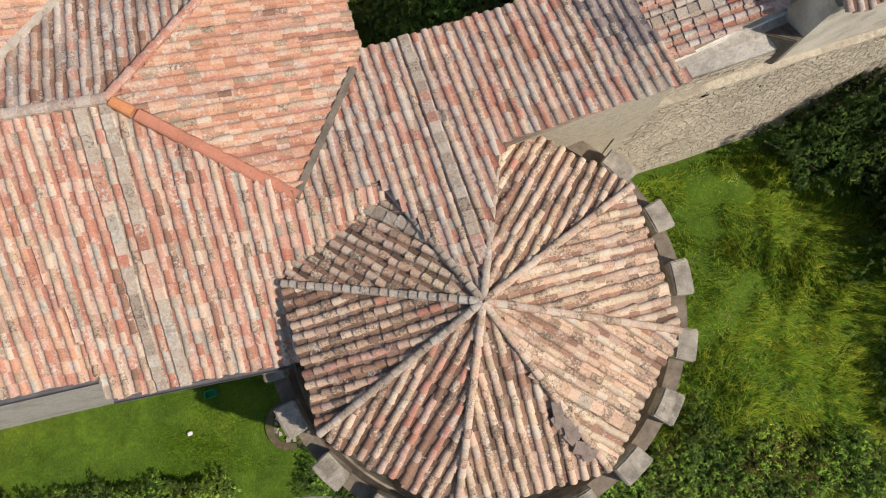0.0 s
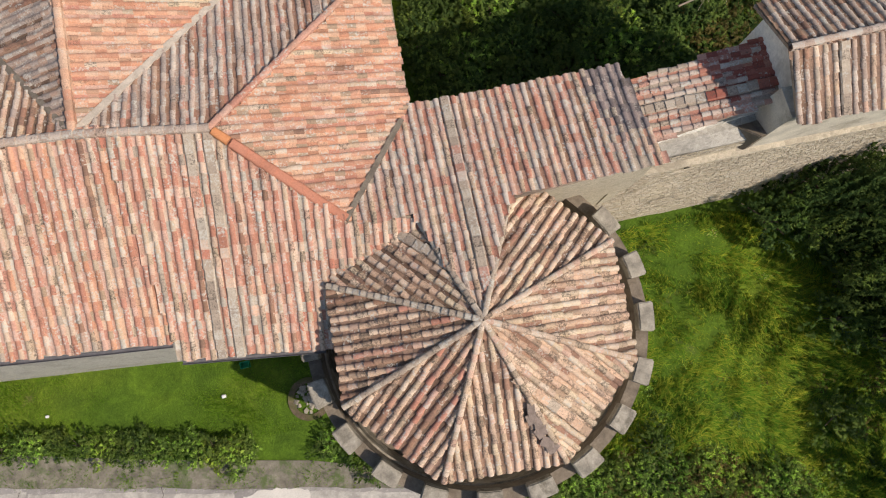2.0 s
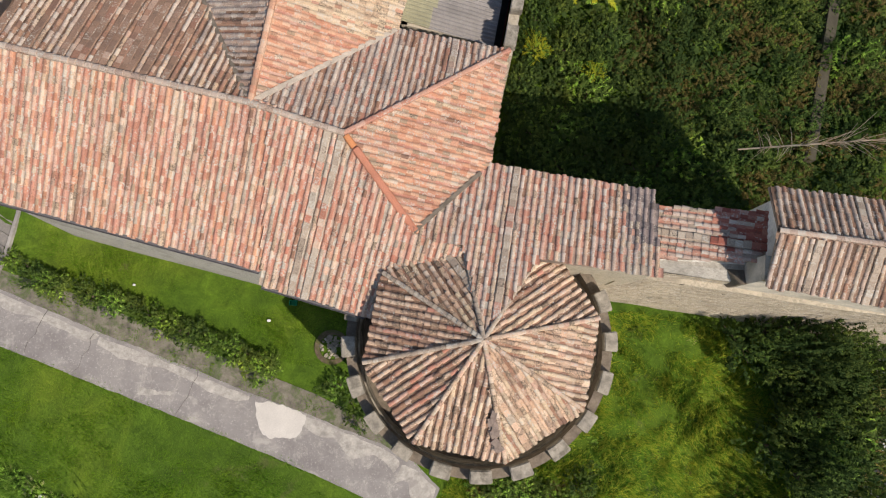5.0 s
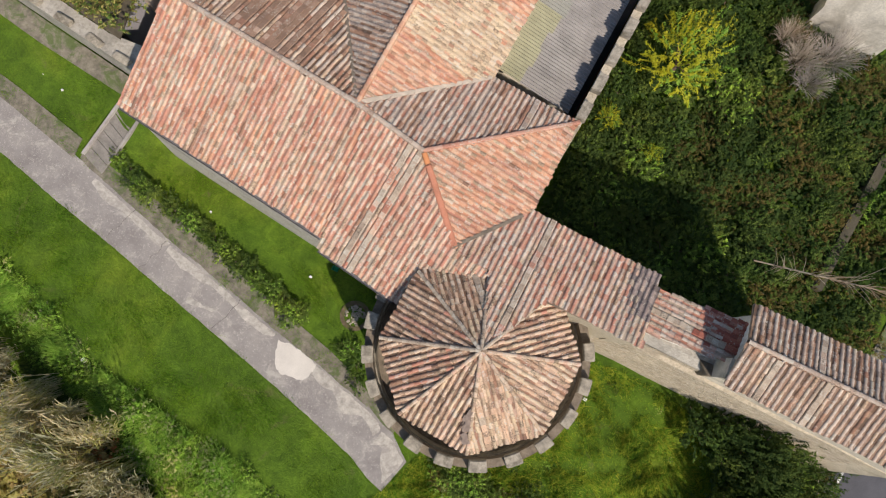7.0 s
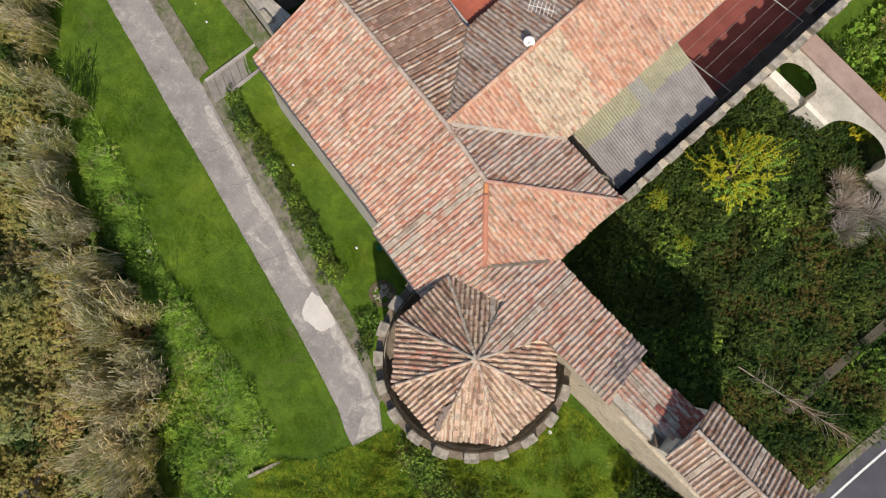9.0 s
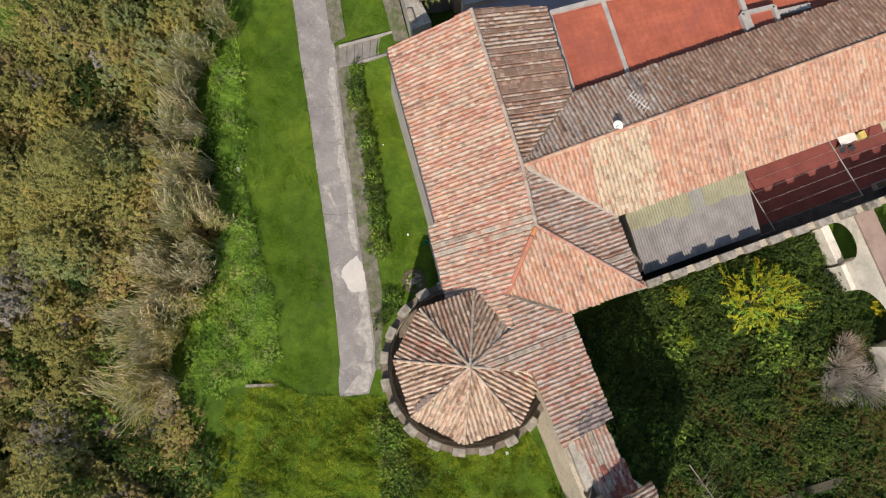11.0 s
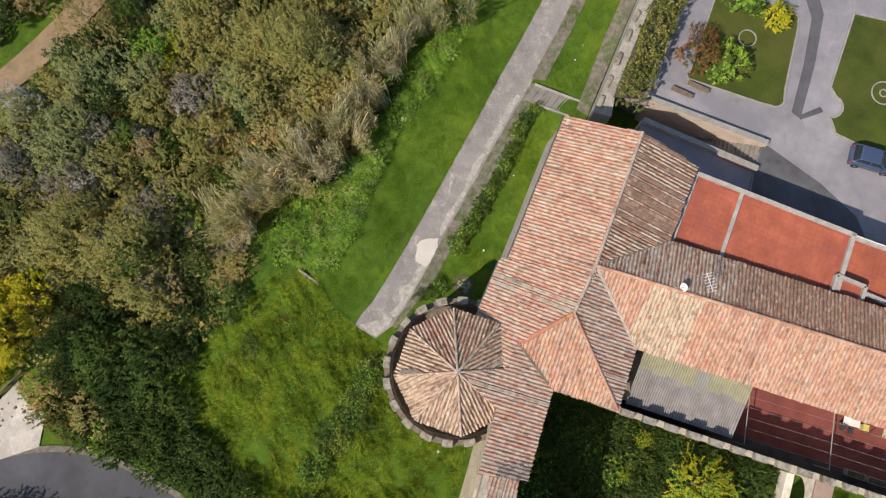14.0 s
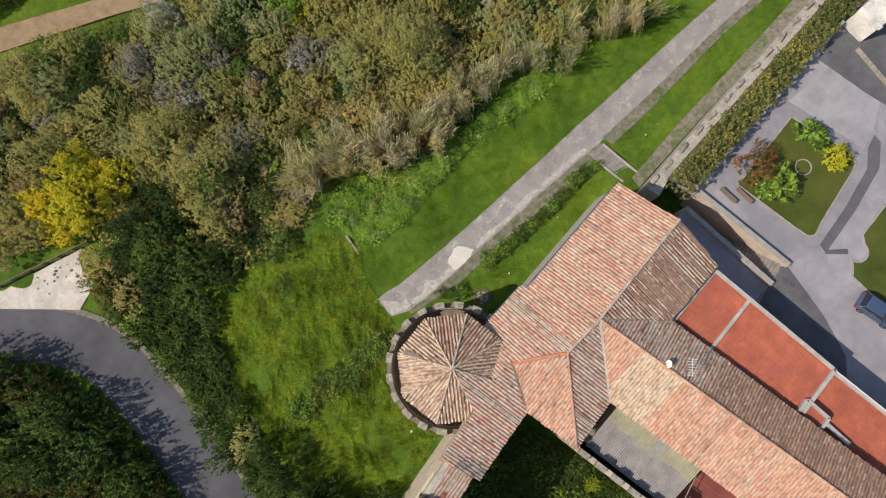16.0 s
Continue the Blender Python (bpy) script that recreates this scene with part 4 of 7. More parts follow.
# ---- plants ----
BARK = plain_material("bark", (0.16, 0.12, 0.085), 6, 0.95, 0.3, 0.5, 40)
LEAF = dict(
    # deep: dark green with the shade of tall plants painted into it
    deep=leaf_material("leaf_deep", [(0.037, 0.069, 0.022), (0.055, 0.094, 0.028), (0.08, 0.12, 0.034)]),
    dark=leaf_material("leaf_dark", [(0.09, 0.155, 0.037), (0.125, 0.195, 0.045), (0.17, 0.235, 0.06)]),
    olive=leaf_material("leaf_olive", [(0.36, 0.335, 0.115), (0.41, 0.38, 0.135), (0.46, 0.43, 0.165)]),
    brown=leaf_material("leaf_brown", [(0.34, 0.26, 0.12), (0.40, 0.315, 0.15), (0.46, 0.375, 0.185)]),
    gold=leaf_material("leaf_gold", [(0.38, 0.33, 0.015), (0.56, 0.48, 0.03), (0.66, 0.58, 0.06)]),
    lime=leaf_material("leaf_lime", [(0.36, 0.39, 0.02), (0.48, 0.50, 0.04), (0.58, 0.57, 0.07)]),
    fresh=leaf_material("leaf_fresh", [(0.18, 0.35, 0.045), (0.27, 0.47, 0.07), (0.40, 0.57, 0.12)]),
    rust=leaf_material("leaf_rust", [(0.26, 0.10, 0.045), (0.36, 0.16, 0.07), (0.30, 0.18, 0.08)]),
    greygreen=leaf_material("leaf_greygreen", [(0.31, 0.34, 0.15), (0.37, 0.40, 0.18), (0.43, 0.455, 0.22)]),
    straw=leaf_material("reed_straw", [(0.50, 0.45, 0.29), (0.58, 0.52, 0.36), (0.68, 0.62, 0.46), (0.46, 0.45, 0.27)], 0.5, 0.5),
    dead=leaf_material("dead_twig", [(0.44, 0.40, 0.37), (0.52, 0.48, 0.45), (0.60, 0.56, 0.53)], 0.33, 0.3),
    mauve=leaf_material("leaf_mauve", [(0.28, 0.25, 0.215), (0.34, 0.305, 0.265), (0.40, 0.36, 0.315)]),
    bramble=leaf_material("leaf_bramble", [(0.10, 0.085, 0.03), (0.145, 0.125, 0.045), (0.20, 0.175, 0.065)]),
    cane=leaf_material("cane_green", [(0.34, 0.36, 0.12), (0.46, 0.46, 0.19), (0.58, 0.55, 0.28)], 0.5),
    grass=leaf_material("grass_blade", [(0.08, 0.19, 0.014), (0.115, 0.24, 0.018), (0.18, 0.30, 0.03), (0.125, 0.25, 0.02)], 0.5),
    hay=leaf_material("field_blade", [(0.066, 0.165, 0.02), (0.125, 0.255, 0.026), (0.33, 0.38, 0.05), (0.115, 0.215, 0.022)], 0.5),
)


def shoot_cloud(g, base, tip, per, size, slim=0.3, fluff=0.16, deep=0.5):
    """Three-cornered leaves (and their normals) set along bent shoots that run from base to tip."""
    n = len(tip)
    k = np.repeat(np.arange(n), per)
    m = len(k)
    run = tip - base
    length = np.linalg.norm(run, axis=1, keepdims=True) + 1e-6
    way = run / length
    s = 1.02 - deep * g.uniform(size=m) ** 1.3
    bow = g.normal(0, 0.10, (n, 3)) * length
    c = base[k] + run[k] * s[:, None] + bow[k] * (s * (1 - s) * 3)[:, None]
    off = g.normal(size=(m, 3))
    c += off * (fluff * (1.15 - s) * g.uniform(0.3, 1.4, m))[:, None] * [1, 1, 0.7]
    nor = way[k] * [1, 1, 0.3] * 1.0 + [0, 0, 0.75] + 0.28 * g.normal(size=(m, 3))
    nor /= np.linalg.norm(nor, axis=1, keepdims=True)
    t = way[k] * [1, 1, 0.5] + 0.75 * off / (np.linalg.norm(off, axis=1, keepdims=True) + 1e-6)
    t -= 0.85 * nor * (t * nor).sum(1, keepdims=True)
    t /= np.linalg.norm(t, axis=1, keepdims=True)
    q = np.cross(nor, t)
    q /= np.linalg.norm(q, axis=1, keepdims=True) + 1e-9
    z = (size * g.uniform(0.55, 1.4, m))[:, None]
    v = np.stack([c - t * z + q * z * slim, c - t * z - q * z * slim, c + t * z], 1).reshape(-1, 3)
    return v, np.repeat(nor, 3, 0)


def crown_shoots(g, r, h, n, spread=0.42):
    """Feet and tips of the shoots of one uneven, open crown."""
    a, q = g.uniform(0, 6.283, n), np.sqrt(g.uniform(size=n))
    p1, p2, p3 = g.uniform(0, 6.283, 3)
    edge = 1 + 0.17 * np.sin(2 * a + p1) + 0.13 * np.sin(3 * a + p2) + 0.10 * np.sin(5 * a + p3)
    x, y = q * r * edge * np.cos(a), q * r * edge * np.sin(a)
    lump = np.sin(x * 3.1 / r + p1) * np.sin(y * 3.4 / r + p2) * 0.13 + np.sin(x * 6.4 / r + p3) * np.sin(y * 5.8 / r + p1) * 0.09
    z = h * (0.25 + lump + 0.7 * np.sqrt(1 - 0.92 * q ** 2)) * g.uniform(0.88, 1.08, n)
    tip = np.stack([x, y, z], 1)
    foot = tip * [1 - spread, 1 - spread, 0.0]
    foot[:, 2] = np.minimum(0.22 * h, tip[:, 2] * 0.5)
    return foot, tip


def tris(n):
    return np.arange(3 * n).reshape(n, 3).tolist()


def quads(n):
    return np.arange(4 * n).reshape(n, 4).tolist()


def limb(v, f, a, b, r0, r1, n=5):
    a, b = Vector(a), Vector(b)
    d = (b - a).normalized()
    s = d.orthogonal().normalized()
    t = d.cross(s)
    k = len(v)
    for p, r in ((a, r0), (b, r1)):
        v += [tuple(p + (s * math.cos(6.2832 * i / n) + t * math.sin(6.2832 * i / n)) * r) for i in range(n)]
    f += [[k + i, k + (i + 1) % n, k + n + (i + 1) % n, k + n + i] for i in range(n)]


def bush_model(name, label, seed, r, h, shoots, per, size, leaf, group, category="bush", slim=0.3, accent=None, share=0.3, fluff=0.16, spread=0.42):
    g = np.random.default_rng(seed)
    root = thing(name, label, category, (0, 0, -400), group)
    foot, tip = crown_shoots(g, r, h, shoots, spread)
    v, f = [], []
    limb(v, f, (0, 0, -0.3), (0, 0, 0.35 * h), 0.06 * r + 0.02, 0.04 * r)
    for k in range(0 if category == "weeds" else 4):
        limb(v, f, (0, 0, 0.2 * h), tuple(foot[k] * 0.65 + tip[k] * 0.35), 0.03 * r, 0.01 * r, 4)
    part("trunk", mesh("trunk", v, f, BARK, True), root)
    cl, nor = shoot_cloud(g, foot, tip, per, size, slim, fluff)
    mats, idx = [LEAF[leaf]], None
    if accent:
        mats.append(LEAF[accent])
        idx = np.repeat(g.uniform(size=shoots) < share, per).astype(int).tolist()
    part("crown", mesh("crown", cl, tris(shoots * per), mats, False, idx, nor), root)
    return root


def twig_model(name, label, seed, r, h, twigs, mat, group, thick=0.012):
    """A bare, bushy crown of thin upright twigs."""
    g = random.Random(seed)
    root = thing(name, label, "bush", (0, 0, -400), group)
    v, f = [], []
    limb(v, f, (0, 0, -0.3), (0, 0, 0.3 * h), 0.07 * r, 0.05 * r)
    part("trunk", mesh("trunk", v, f, BARK, True), root)
    v, f = [], []
    for _ in range(twigs):
        a, q = g.uniform(0, 6.283), g.random() ** 0.5 * r
        top = Vector((q * math.cos(a), q * math.sin(a), h * g.uniform(0.6, 1.05) * (1 - 0.35 * (q / r) ** 2)))
        base = Vector((top.x * 0.35, top.y * 0.35, h * 0.25))
        mid = base.lerp(top, 0.55) + Vector((g.gauss(0, 0.1), g.gauss(0, 0.1), 0.1 * h)) * r * 0.5
        limb(v, f, base, mid, thick, thick * 0.8, 3)
        limb(v, f, mid, top, thick * 0.8, thick * 0.3, 3)
    part("crown", mesh("crown", v, f, mat), root)
    return root


def up_normals(g, n, spread):
    nor = np.array([0, 0, 1.0]) + spread * g.normal(size=(n, 3)) * [1, 1, 0.3]
    return nor / np.linalg.norm(nor, axis=1, keepdims=True)


def reed_model(seed, stems, r, h, group):
    """A stand of cane: leaning stems with long leaves below and pale plumes on top."""
    g = np.random.default_rng(seed)
    pale = seed % 3 == 0
    root = thing("reed_clump", "tall pale dry cane clump" if pale else "tall green-yellow cane clump with pale plumes", "reeds", (0, 0, -400), group)
    a, q = g.uniform(0, 6.283, stems), np.sqrt(g.uniform(size=stems)) * r
    foot = np.stack([q * np.cos(a), q * np.sin(a), 0 * a], 1)
    hh = h * g.uniform(0.55, 1.1, stems)
    top = foot + np.stack([g.normal(-0.20, 0.07, stems) * hh, g.normal(0.12, 0.07, stems) * hh, hh], 1)
    side = np.stack([np.cos(a * 3.1), np.sin(a * 3.1), 0 * a], 1) * 0.022
    v, f, idx = [np.stack([foot - side, foot + side, top + side * 0.6, top - side * 0.6], 1).reshape(-1, 3)], quads(stems), [1] * stems

    def strips(n_per, lo, hi, length, width, reach, mat):
        """Long leaves: a strip and its pointed end, set along the stems and blown over with them."""
        k = np.repeat(np.arange(stems), n_per)
        n = len(k)
        s = g.uniform(lo, hi, n)[:, None]
        p = foot[k] * (1 - s) + top[k] * s
        b = g.uniform(0, 6.283, n)
        out = np.stack([np.cos(b) - 0.7, np.sin(b) + 0.4, 0 * b], 1) * reach
        L = (length * g.uniform(0.6, 1.3, n))[:, None]
        w = np.stack([-np.sin(b), np.cos(b), 0 * b], 1) * width
        mid = p + out * L * 0.5 + [0, 0, 0.5] * L
        end = p + out * L + [0, 0, 0.7] * L
        start = sum(len(q) for q in v)
        v.append(np.stack([p - w * 0.6, p + w * 0.6, mid + w, mid - w], 1).reshape(-1, 3))
        v.append(np.stack([mid - w, mid + w, end], 1).reshape(-1, 3))
        f.extend((np.arange(4 * n).reshape(n, 4) + start).tolist())
        f.extend((np.arange(3 * n).reshape(n, 3) + start + 4 * n).tolist())
        idx.extend([mat] * (2 * n))

    strips(6, 0.3, 0.9, 0.8, 0.030, 0.45, 1 if pale else 0)
    strips(2, 0.93, 1.0, 0.8, 0.034, 0.30, 1)
    part("foliage", mesh("foliage", np.concatenate(v), f, [LEAF["cane"], LEAF["straw"]], False, idx), root)
    return root


def place(model, x, y, z, s=1.0, turn=0.0, sz=1.0):
    return copy_thing(model, Matrix.Translation((x, y, z)) @ Matrix.Rotation(turn, 4, "Z") @ Matrix.Diagonal((s, s, s * sz, 1)))


def scatter(poly, spacing, seed, tries=12000):
    """Points in a plan outline, no two nearer than the spacing."""
    g = random.Random(seed)
    xs, ys = [p[0] for p in poly], [p[1] for p in poly]
    cell, out = {}, []
    for _ in range(tries):
        x, y = g.uniform(min(xs), max(xs)), g.uniform(min(ys), max(ys))
        if not bool(inside(poly, np.array(x), np.array(y))):
            continue
        i, j = int(x // spacing), int(y // spacing)
        if any((x - p) ** 2 + (y - q) ** 2 < spacing ** 2 for a in (-1, 0, 1) for b in (-1, 0, 1) for p, q in cell.get((i + a, j + b), ())):
            continue
        cell.setdefault((i, j), []).append((x, y))
        out.append((x, y))
    return out


def land(x, y):
    return float(height(x, y))


WOODS = "bushes of the wood"
MODELS = dict(
    olive=[bush_model("bush", "tall olive-green autumn bush in the wood", 10 + i, 2.2, 2.9, 125, 16, 0.125, "olive", WOODS, accent="brown" if i else "greygreen") for i in range(3)],
    brown=[bush_model("bush", "browning autumn bush with thinning leaves", 20 + i, 2.1, 2.6, 120, 16, 0.118, "brown", WOODS, accent="olive") for i in range(2)],
    dark=[bush_model("shrub", "dense dark green leafy shrub", 30 + i, 1.8, 2.2, 120, 18, 0.092, ("dark", "dark", "deep")[i], WOODS, slim=0.4, accent="fresh" if i == 1 else "deep", share=0.2) for i in range(3)],
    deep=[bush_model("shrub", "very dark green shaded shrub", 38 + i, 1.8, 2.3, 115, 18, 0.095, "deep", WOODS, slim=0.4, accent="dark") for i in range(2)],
    greygreen=[bush_model("bush", "grey-green feathery bush in the wood", 40, 1.9, 2.7, 125, 16, 0.125, "greygreen", WOODS, slim=0.26)],
    mauve=[bush_model("bush", "almost bare mauve-grey bush", 42, 1.9, 2.6, 140, 15, 0.12, "mauve", WOODS, slim=0.17)],
    bramble=[bush_model("bramble", "low brown-olive bramble bush", 47, 1.9, 1.8, 120, 16, 0.10, "bramble", WOODS, accent="dark")],
    dead=[twig_model("bare_bush", "bare grey leafless bush", 45, 1.7, 2.6, 300, LEAF["dead"], WOODS)],
    gold=[bush_model("tree", "bright golden yellow autumn tree", 50 + i, 2.3, 3.6, 180, 20, 0.115, "gold", "golden trees", "tree", accent="lime", share=0.25) for i in range(2)],
    lime=[bush_model("tree", "yellow-green spreading tree in the ravine", 55, 2.3, 3.4, 190, 28, 0.075, "lime", "ravine trees", "tree", slim=0.26, accent="fresh", spread=0.75, fluff=0.11)],
    fresh=[bush_model("weed_clump", "bright green weed clump", 60 + i, 0.9, 0.6, 55, 13, 0.065, "fresh", "weeds by the lawn", "weeds", accent=("dark", "greygreen")[i], share=0.4) for i in range(2)],
    low=[bush_model("low_shrub", "low dark green shrub in a row", 65 + i, 0.85, 0.8, 65, 15, 0.06, "dark", "shrubs along the path", "shrub", slim=0.4, accent=("deep", "fresh")[i], share=0.35) for i in range(2)],
    scrub=[bush_model("weed_clump", "rank weeds with brown seed heads", 62, 0.85, 0.7, 65, 12, 0.065, "bramble", "weeds by the lawn", "weeds", accent="fresh", share=0.45)],
    rust=[bush_model("shrub", "reddish brown garden shrub", 70, 1.5, 1.8, 100, 18, 0.085, "rust", "garden shrubs", "shrub", accent="brown")],
    round=[bush_model("shrub", "round bright green garden shrub", 72 + i, 1.3, 1.7, 90, 16, 0.07, ("fresh", "lime")[i], "garden shrubs", "shrub", accent="lime") for i in range(2)],
)
WOOD = [(-50, 0.5), (-39, -3.2), (-33, -6.2), (-26, -11), (-19.5, -14), (-15, -16), (-9, -19.6), (-5.2, -20), (-0.5, -19.6), (5.2, -22.4), (8.8, -27), (8.6, -33.2), (8.8, -37), (13, -40.5), (16, -45), (10, -53), (2, -54), (-6, -48.5), (-12, -44), (-19, -40.5), (-29, -35), (-38, -22), (-50, -6)]
BELT = [(8.0, -22.5), (9.8, -20), (12.6, -16.6), (14.2, -12.5), (16.2, -5), (17.5, 1.2), (21.3, 1.5), (20.2, -5), (18.0, -12.5), (15.6, -19), (14.0, -24), (13.6, -29), (11.5, -33), (8.3, -28)]
BEND = [(24, -37), (22.3, -31.6), (21.4, -27), (22.9, -20), (25.0, -13), (28, -6), (50, -6), (50, -50), (33, -50)]
RAVINE = [(0.7, 7.7), (10.3, 8.4), (21.2, 9.0), (22.2, 17), (23.3, 27), (13.5, 27.2), (11.2, 30), (7.0, 30), (6.6, 27.7), (2.2, 28.3)]
BEYOND = [(3.6, 32), (22, 31.5), (24, 48), (5.2, 48)]
UNDER_WALL = [(12.2, 2.2), (18.4, 2.1), (17.4, -4.5), (15.4, -4.5), (14.2, 0.0), (12.8, 1.2)]
GOLD_AT = [(6.0, -37.8, 1.5), (2.6, -36.8, 1.1), (9.0, -38.2, 1.0), (4.2, -40.6, 1.3), (8.4, -41.2, 1.0)]
WOOD_FAR = [(-4, -63), (-14, -53.5), (-24, -46.5), (-40, -39), (-50, -62), (-10, -76)]
# deep kinds near the field paint shadow along the edge of the wood
ZONES = [(-0.4, -20.8, 2.4, dict(deep=4, dark=3, brown=1)), (3.6, -22.6, 2.6, dict(deep=5, dark=3, bramble=2)), (6.8, -26, 3, dict(deep=5, dark=2, bramble=3)), (-10.3, -39.4, 4.5, dict(mauve=5, greygreen=3, dark=1)), (-18, -37.4, 4, dict(dark=5, greygreen=4, deep=1)), (-25, -22, 6, dict(olive=6, greygreen=1.5)), (-5.8, -24.6, 2.2, dict(mauve=3, deep=3, brown=2)), (5.5, -28, 4.5, dict(deep=5, dark=3, brown=0.8, bramble=2)), (-0.6, -23.6, 2.6, dict(deep=3, brown=3, olive=1)), (-21.1, -32.1, 1.5, dict(round=1)), (-5, -46, 6, dict(dark=4, olive=4, greygreen=2)), (-9.1, -42, 3, dict(mauve=4, greygreen=2, dark=1))]


def mixture(g, weights):
    k = g.choices(list(weights), list(weights.values()))[0]
    return g.choice(MODELS[k])


reed_line = smooth_line([(-38, -2.6), (-33.5, -5.4), (-27, -9.6), (-23, -12.6), (-19.5, -12.2), (-16.7, -13.6), (-13.8, -15.6), (-11.5, -17.4), (-9, -19.2), (-6.5, -20.6)], 6)
g = random.Random(77)
pts = scatter(WOOD, 1.3, 3, 24000) + scatter(WOOD_FAR, 2.4, 4) + scatter([(-1, -61.5), (-12.6, -53.3), (-15.6, -51.6), (-18, -53), (-14, -57), (-5, -65)], 1.6, 45) + scatter([(-19, -48.4), (-23, -45.8), (-28, -43.4), (-29, -46), (-22, -50)], 1.6, 46)
pts.sort(key=lambda p: math.hypot(p[0] + 8, p[1] + 12))
FAR = []
for i, (x, y) in enumerate(pts):
    if any(math.hypot(x - a, y - b) < 2.4 * s for a, b, s in GOLD_AT) or min(math.hypot(x + 0.3 - a, y + 0.5 - b) for a, b in reed_line) < 1.05:
        continue
    n = noise.noise((x * 0.11, y * 0.11, 2.0))
    rise = noise.noise((x * 0.19, y * 0.19, 9.0)) + 0.5 * noise.noise((x * 0.45, y * 0.45, 5.0))
    w = dict(olive=8, brown=2.2 + 6 * max(0, n), dark=0.7 + 5 * max(0, -n), greygreen=1.2 + 3 * max(0, -n), mauve=0.3 + 1 * max(0, rise), dead=0.3)
    # hollows get darker leaves that paint the shade between tall clumps
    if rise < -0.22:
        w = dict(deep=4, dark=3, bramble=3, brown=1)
    for zx, zy, zr, zw in ZONES:
        if math.hypot(x - zx, y - zy) < zr * g.uniform(0.75, 1.15):
            w = zw
    model, s = mixture(g, w), g.choice((0.45, 0.6, 0.75, 0.9, 1.1)) * g.uniform(0.9, 1.1) * (0.72 if rise < -0.22 else 1.0 + 0.45 * max(0, rise))
    if i < 60:
        place(model, x, y, land(x, y) - 0.1, s, g.uniform(0, 6.28), g.uniform(0.75, 1.0) * (1 + 0.5 * max(0, rise)))
    else:
        FAR.append((model, x, y, s, 0.7 if rise < -0.22 else 1 + 0.8 * max(0, rise)))


def far_wood():
    """The rest of the wood, one mass of leaves."""
    vs, ns, mi, mats = [], [], [], []
    rg = np.random.default_rng(4)
    for model, x, y, s, tall in FAR:
        crown = [c for c in model.children if c.name.startswith("crown")][0].data
        leaf = crown.materials[0]
        if leaf not in mats:
            mats.append(leaf)
        m = int(92 * s ** 1.5) + 24
        n = m * 15
        foot, tip = crown_shoots(rg, 2.15 * s, (2.6 * s + 0.6) * tall, m)
        cl, nor = shoot_cloud(rg, foot, tip, 15, 0.132, 0.31, 0.15)
        vs.append(cl + [x, y, land(x, y)])
        ns.append(nor)
        mi += [mats.index(leaf)] * n
    ob = new("far_wood", mesh("far_wood", np.concatenate(vs), tris(len(mi)), mats, False, mi, np.concatenate(ns)))
    tagged(ob, "mixed olive, brown and green autumn woodland", "wood", kind="stuff")


far_wood()
for x, y, s in GOLD_AT:
    place(g.choice(MODELS["gold"]), x, y, land(x, y) - 0.1, s, g.uniform(0, 6.28))
for x, y in scatter(BELT, 1.35, 5):
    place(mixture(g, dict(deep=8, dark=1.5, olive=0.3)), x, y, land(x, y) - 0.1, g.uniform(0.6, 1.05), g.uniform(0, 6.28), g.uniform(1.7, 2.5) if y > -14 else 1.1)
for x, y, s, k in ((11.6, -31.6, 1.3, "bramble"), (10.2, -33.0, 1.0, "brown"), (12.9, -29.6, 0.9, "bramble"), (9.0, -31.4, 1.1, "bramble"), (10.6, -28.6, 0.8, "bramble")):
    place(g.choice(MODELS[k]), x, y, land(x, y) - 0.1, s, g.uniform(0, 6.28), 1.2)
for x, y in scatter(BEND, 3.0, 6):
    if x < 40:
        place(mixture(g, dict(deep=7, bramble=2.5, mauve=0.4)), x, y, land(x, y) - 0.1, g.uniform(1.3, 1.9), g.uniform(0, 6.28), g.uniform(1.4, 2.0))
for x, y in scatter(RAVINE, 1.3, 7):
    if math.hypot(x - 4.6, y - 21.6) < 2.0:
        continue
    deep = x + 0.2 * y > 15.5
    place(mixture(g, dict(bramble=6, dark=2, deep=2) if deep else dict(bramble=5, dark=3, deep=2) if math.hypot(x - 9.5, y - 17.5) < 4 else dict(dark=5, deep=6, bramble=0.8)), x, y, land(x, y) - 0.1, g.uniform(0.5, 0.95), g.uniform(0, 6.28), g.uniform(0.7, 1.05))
place(MODELS["lime"][0], 4.5, 21.8, land(4.6, 21.8) + 0.3, 1.45, 0.6)
for x, y, s in ((11.6, 25.4, 1.1), (13.4, 26.4, 1.2), (12.6, 24.2, 0.9), (10.4, 26.6, 0.8)):
    place(MODELS["dead"][0], x, y, land(x, y) + 0.4, s, g.uniform(0, 6.28))
place(MODELS["lime"][0], 5.3, 15.9, land(5.3, 15.9) + 0.6, 0.34, 2.6)
place(MODELS["lime"][0], 0.95 + 1.0, 16.9, land(2, 16.9) + 0.6, 0.42, 1.6)
for x, y in scatter(BEYOND, 2.2, 8):
    place(mixture(g, dict(dark=5, olive=3, gold=0.5)), x, y, land(x, y) - 0.1, g.uniform(0.6, 1.0), g.uniform(0, 6.28))
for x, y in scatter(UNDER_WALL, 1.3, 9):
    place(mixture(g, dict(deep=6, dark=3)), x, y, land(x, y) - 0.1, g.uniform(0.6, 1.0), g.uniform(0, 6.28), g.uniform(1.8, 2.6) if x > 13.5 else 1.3)

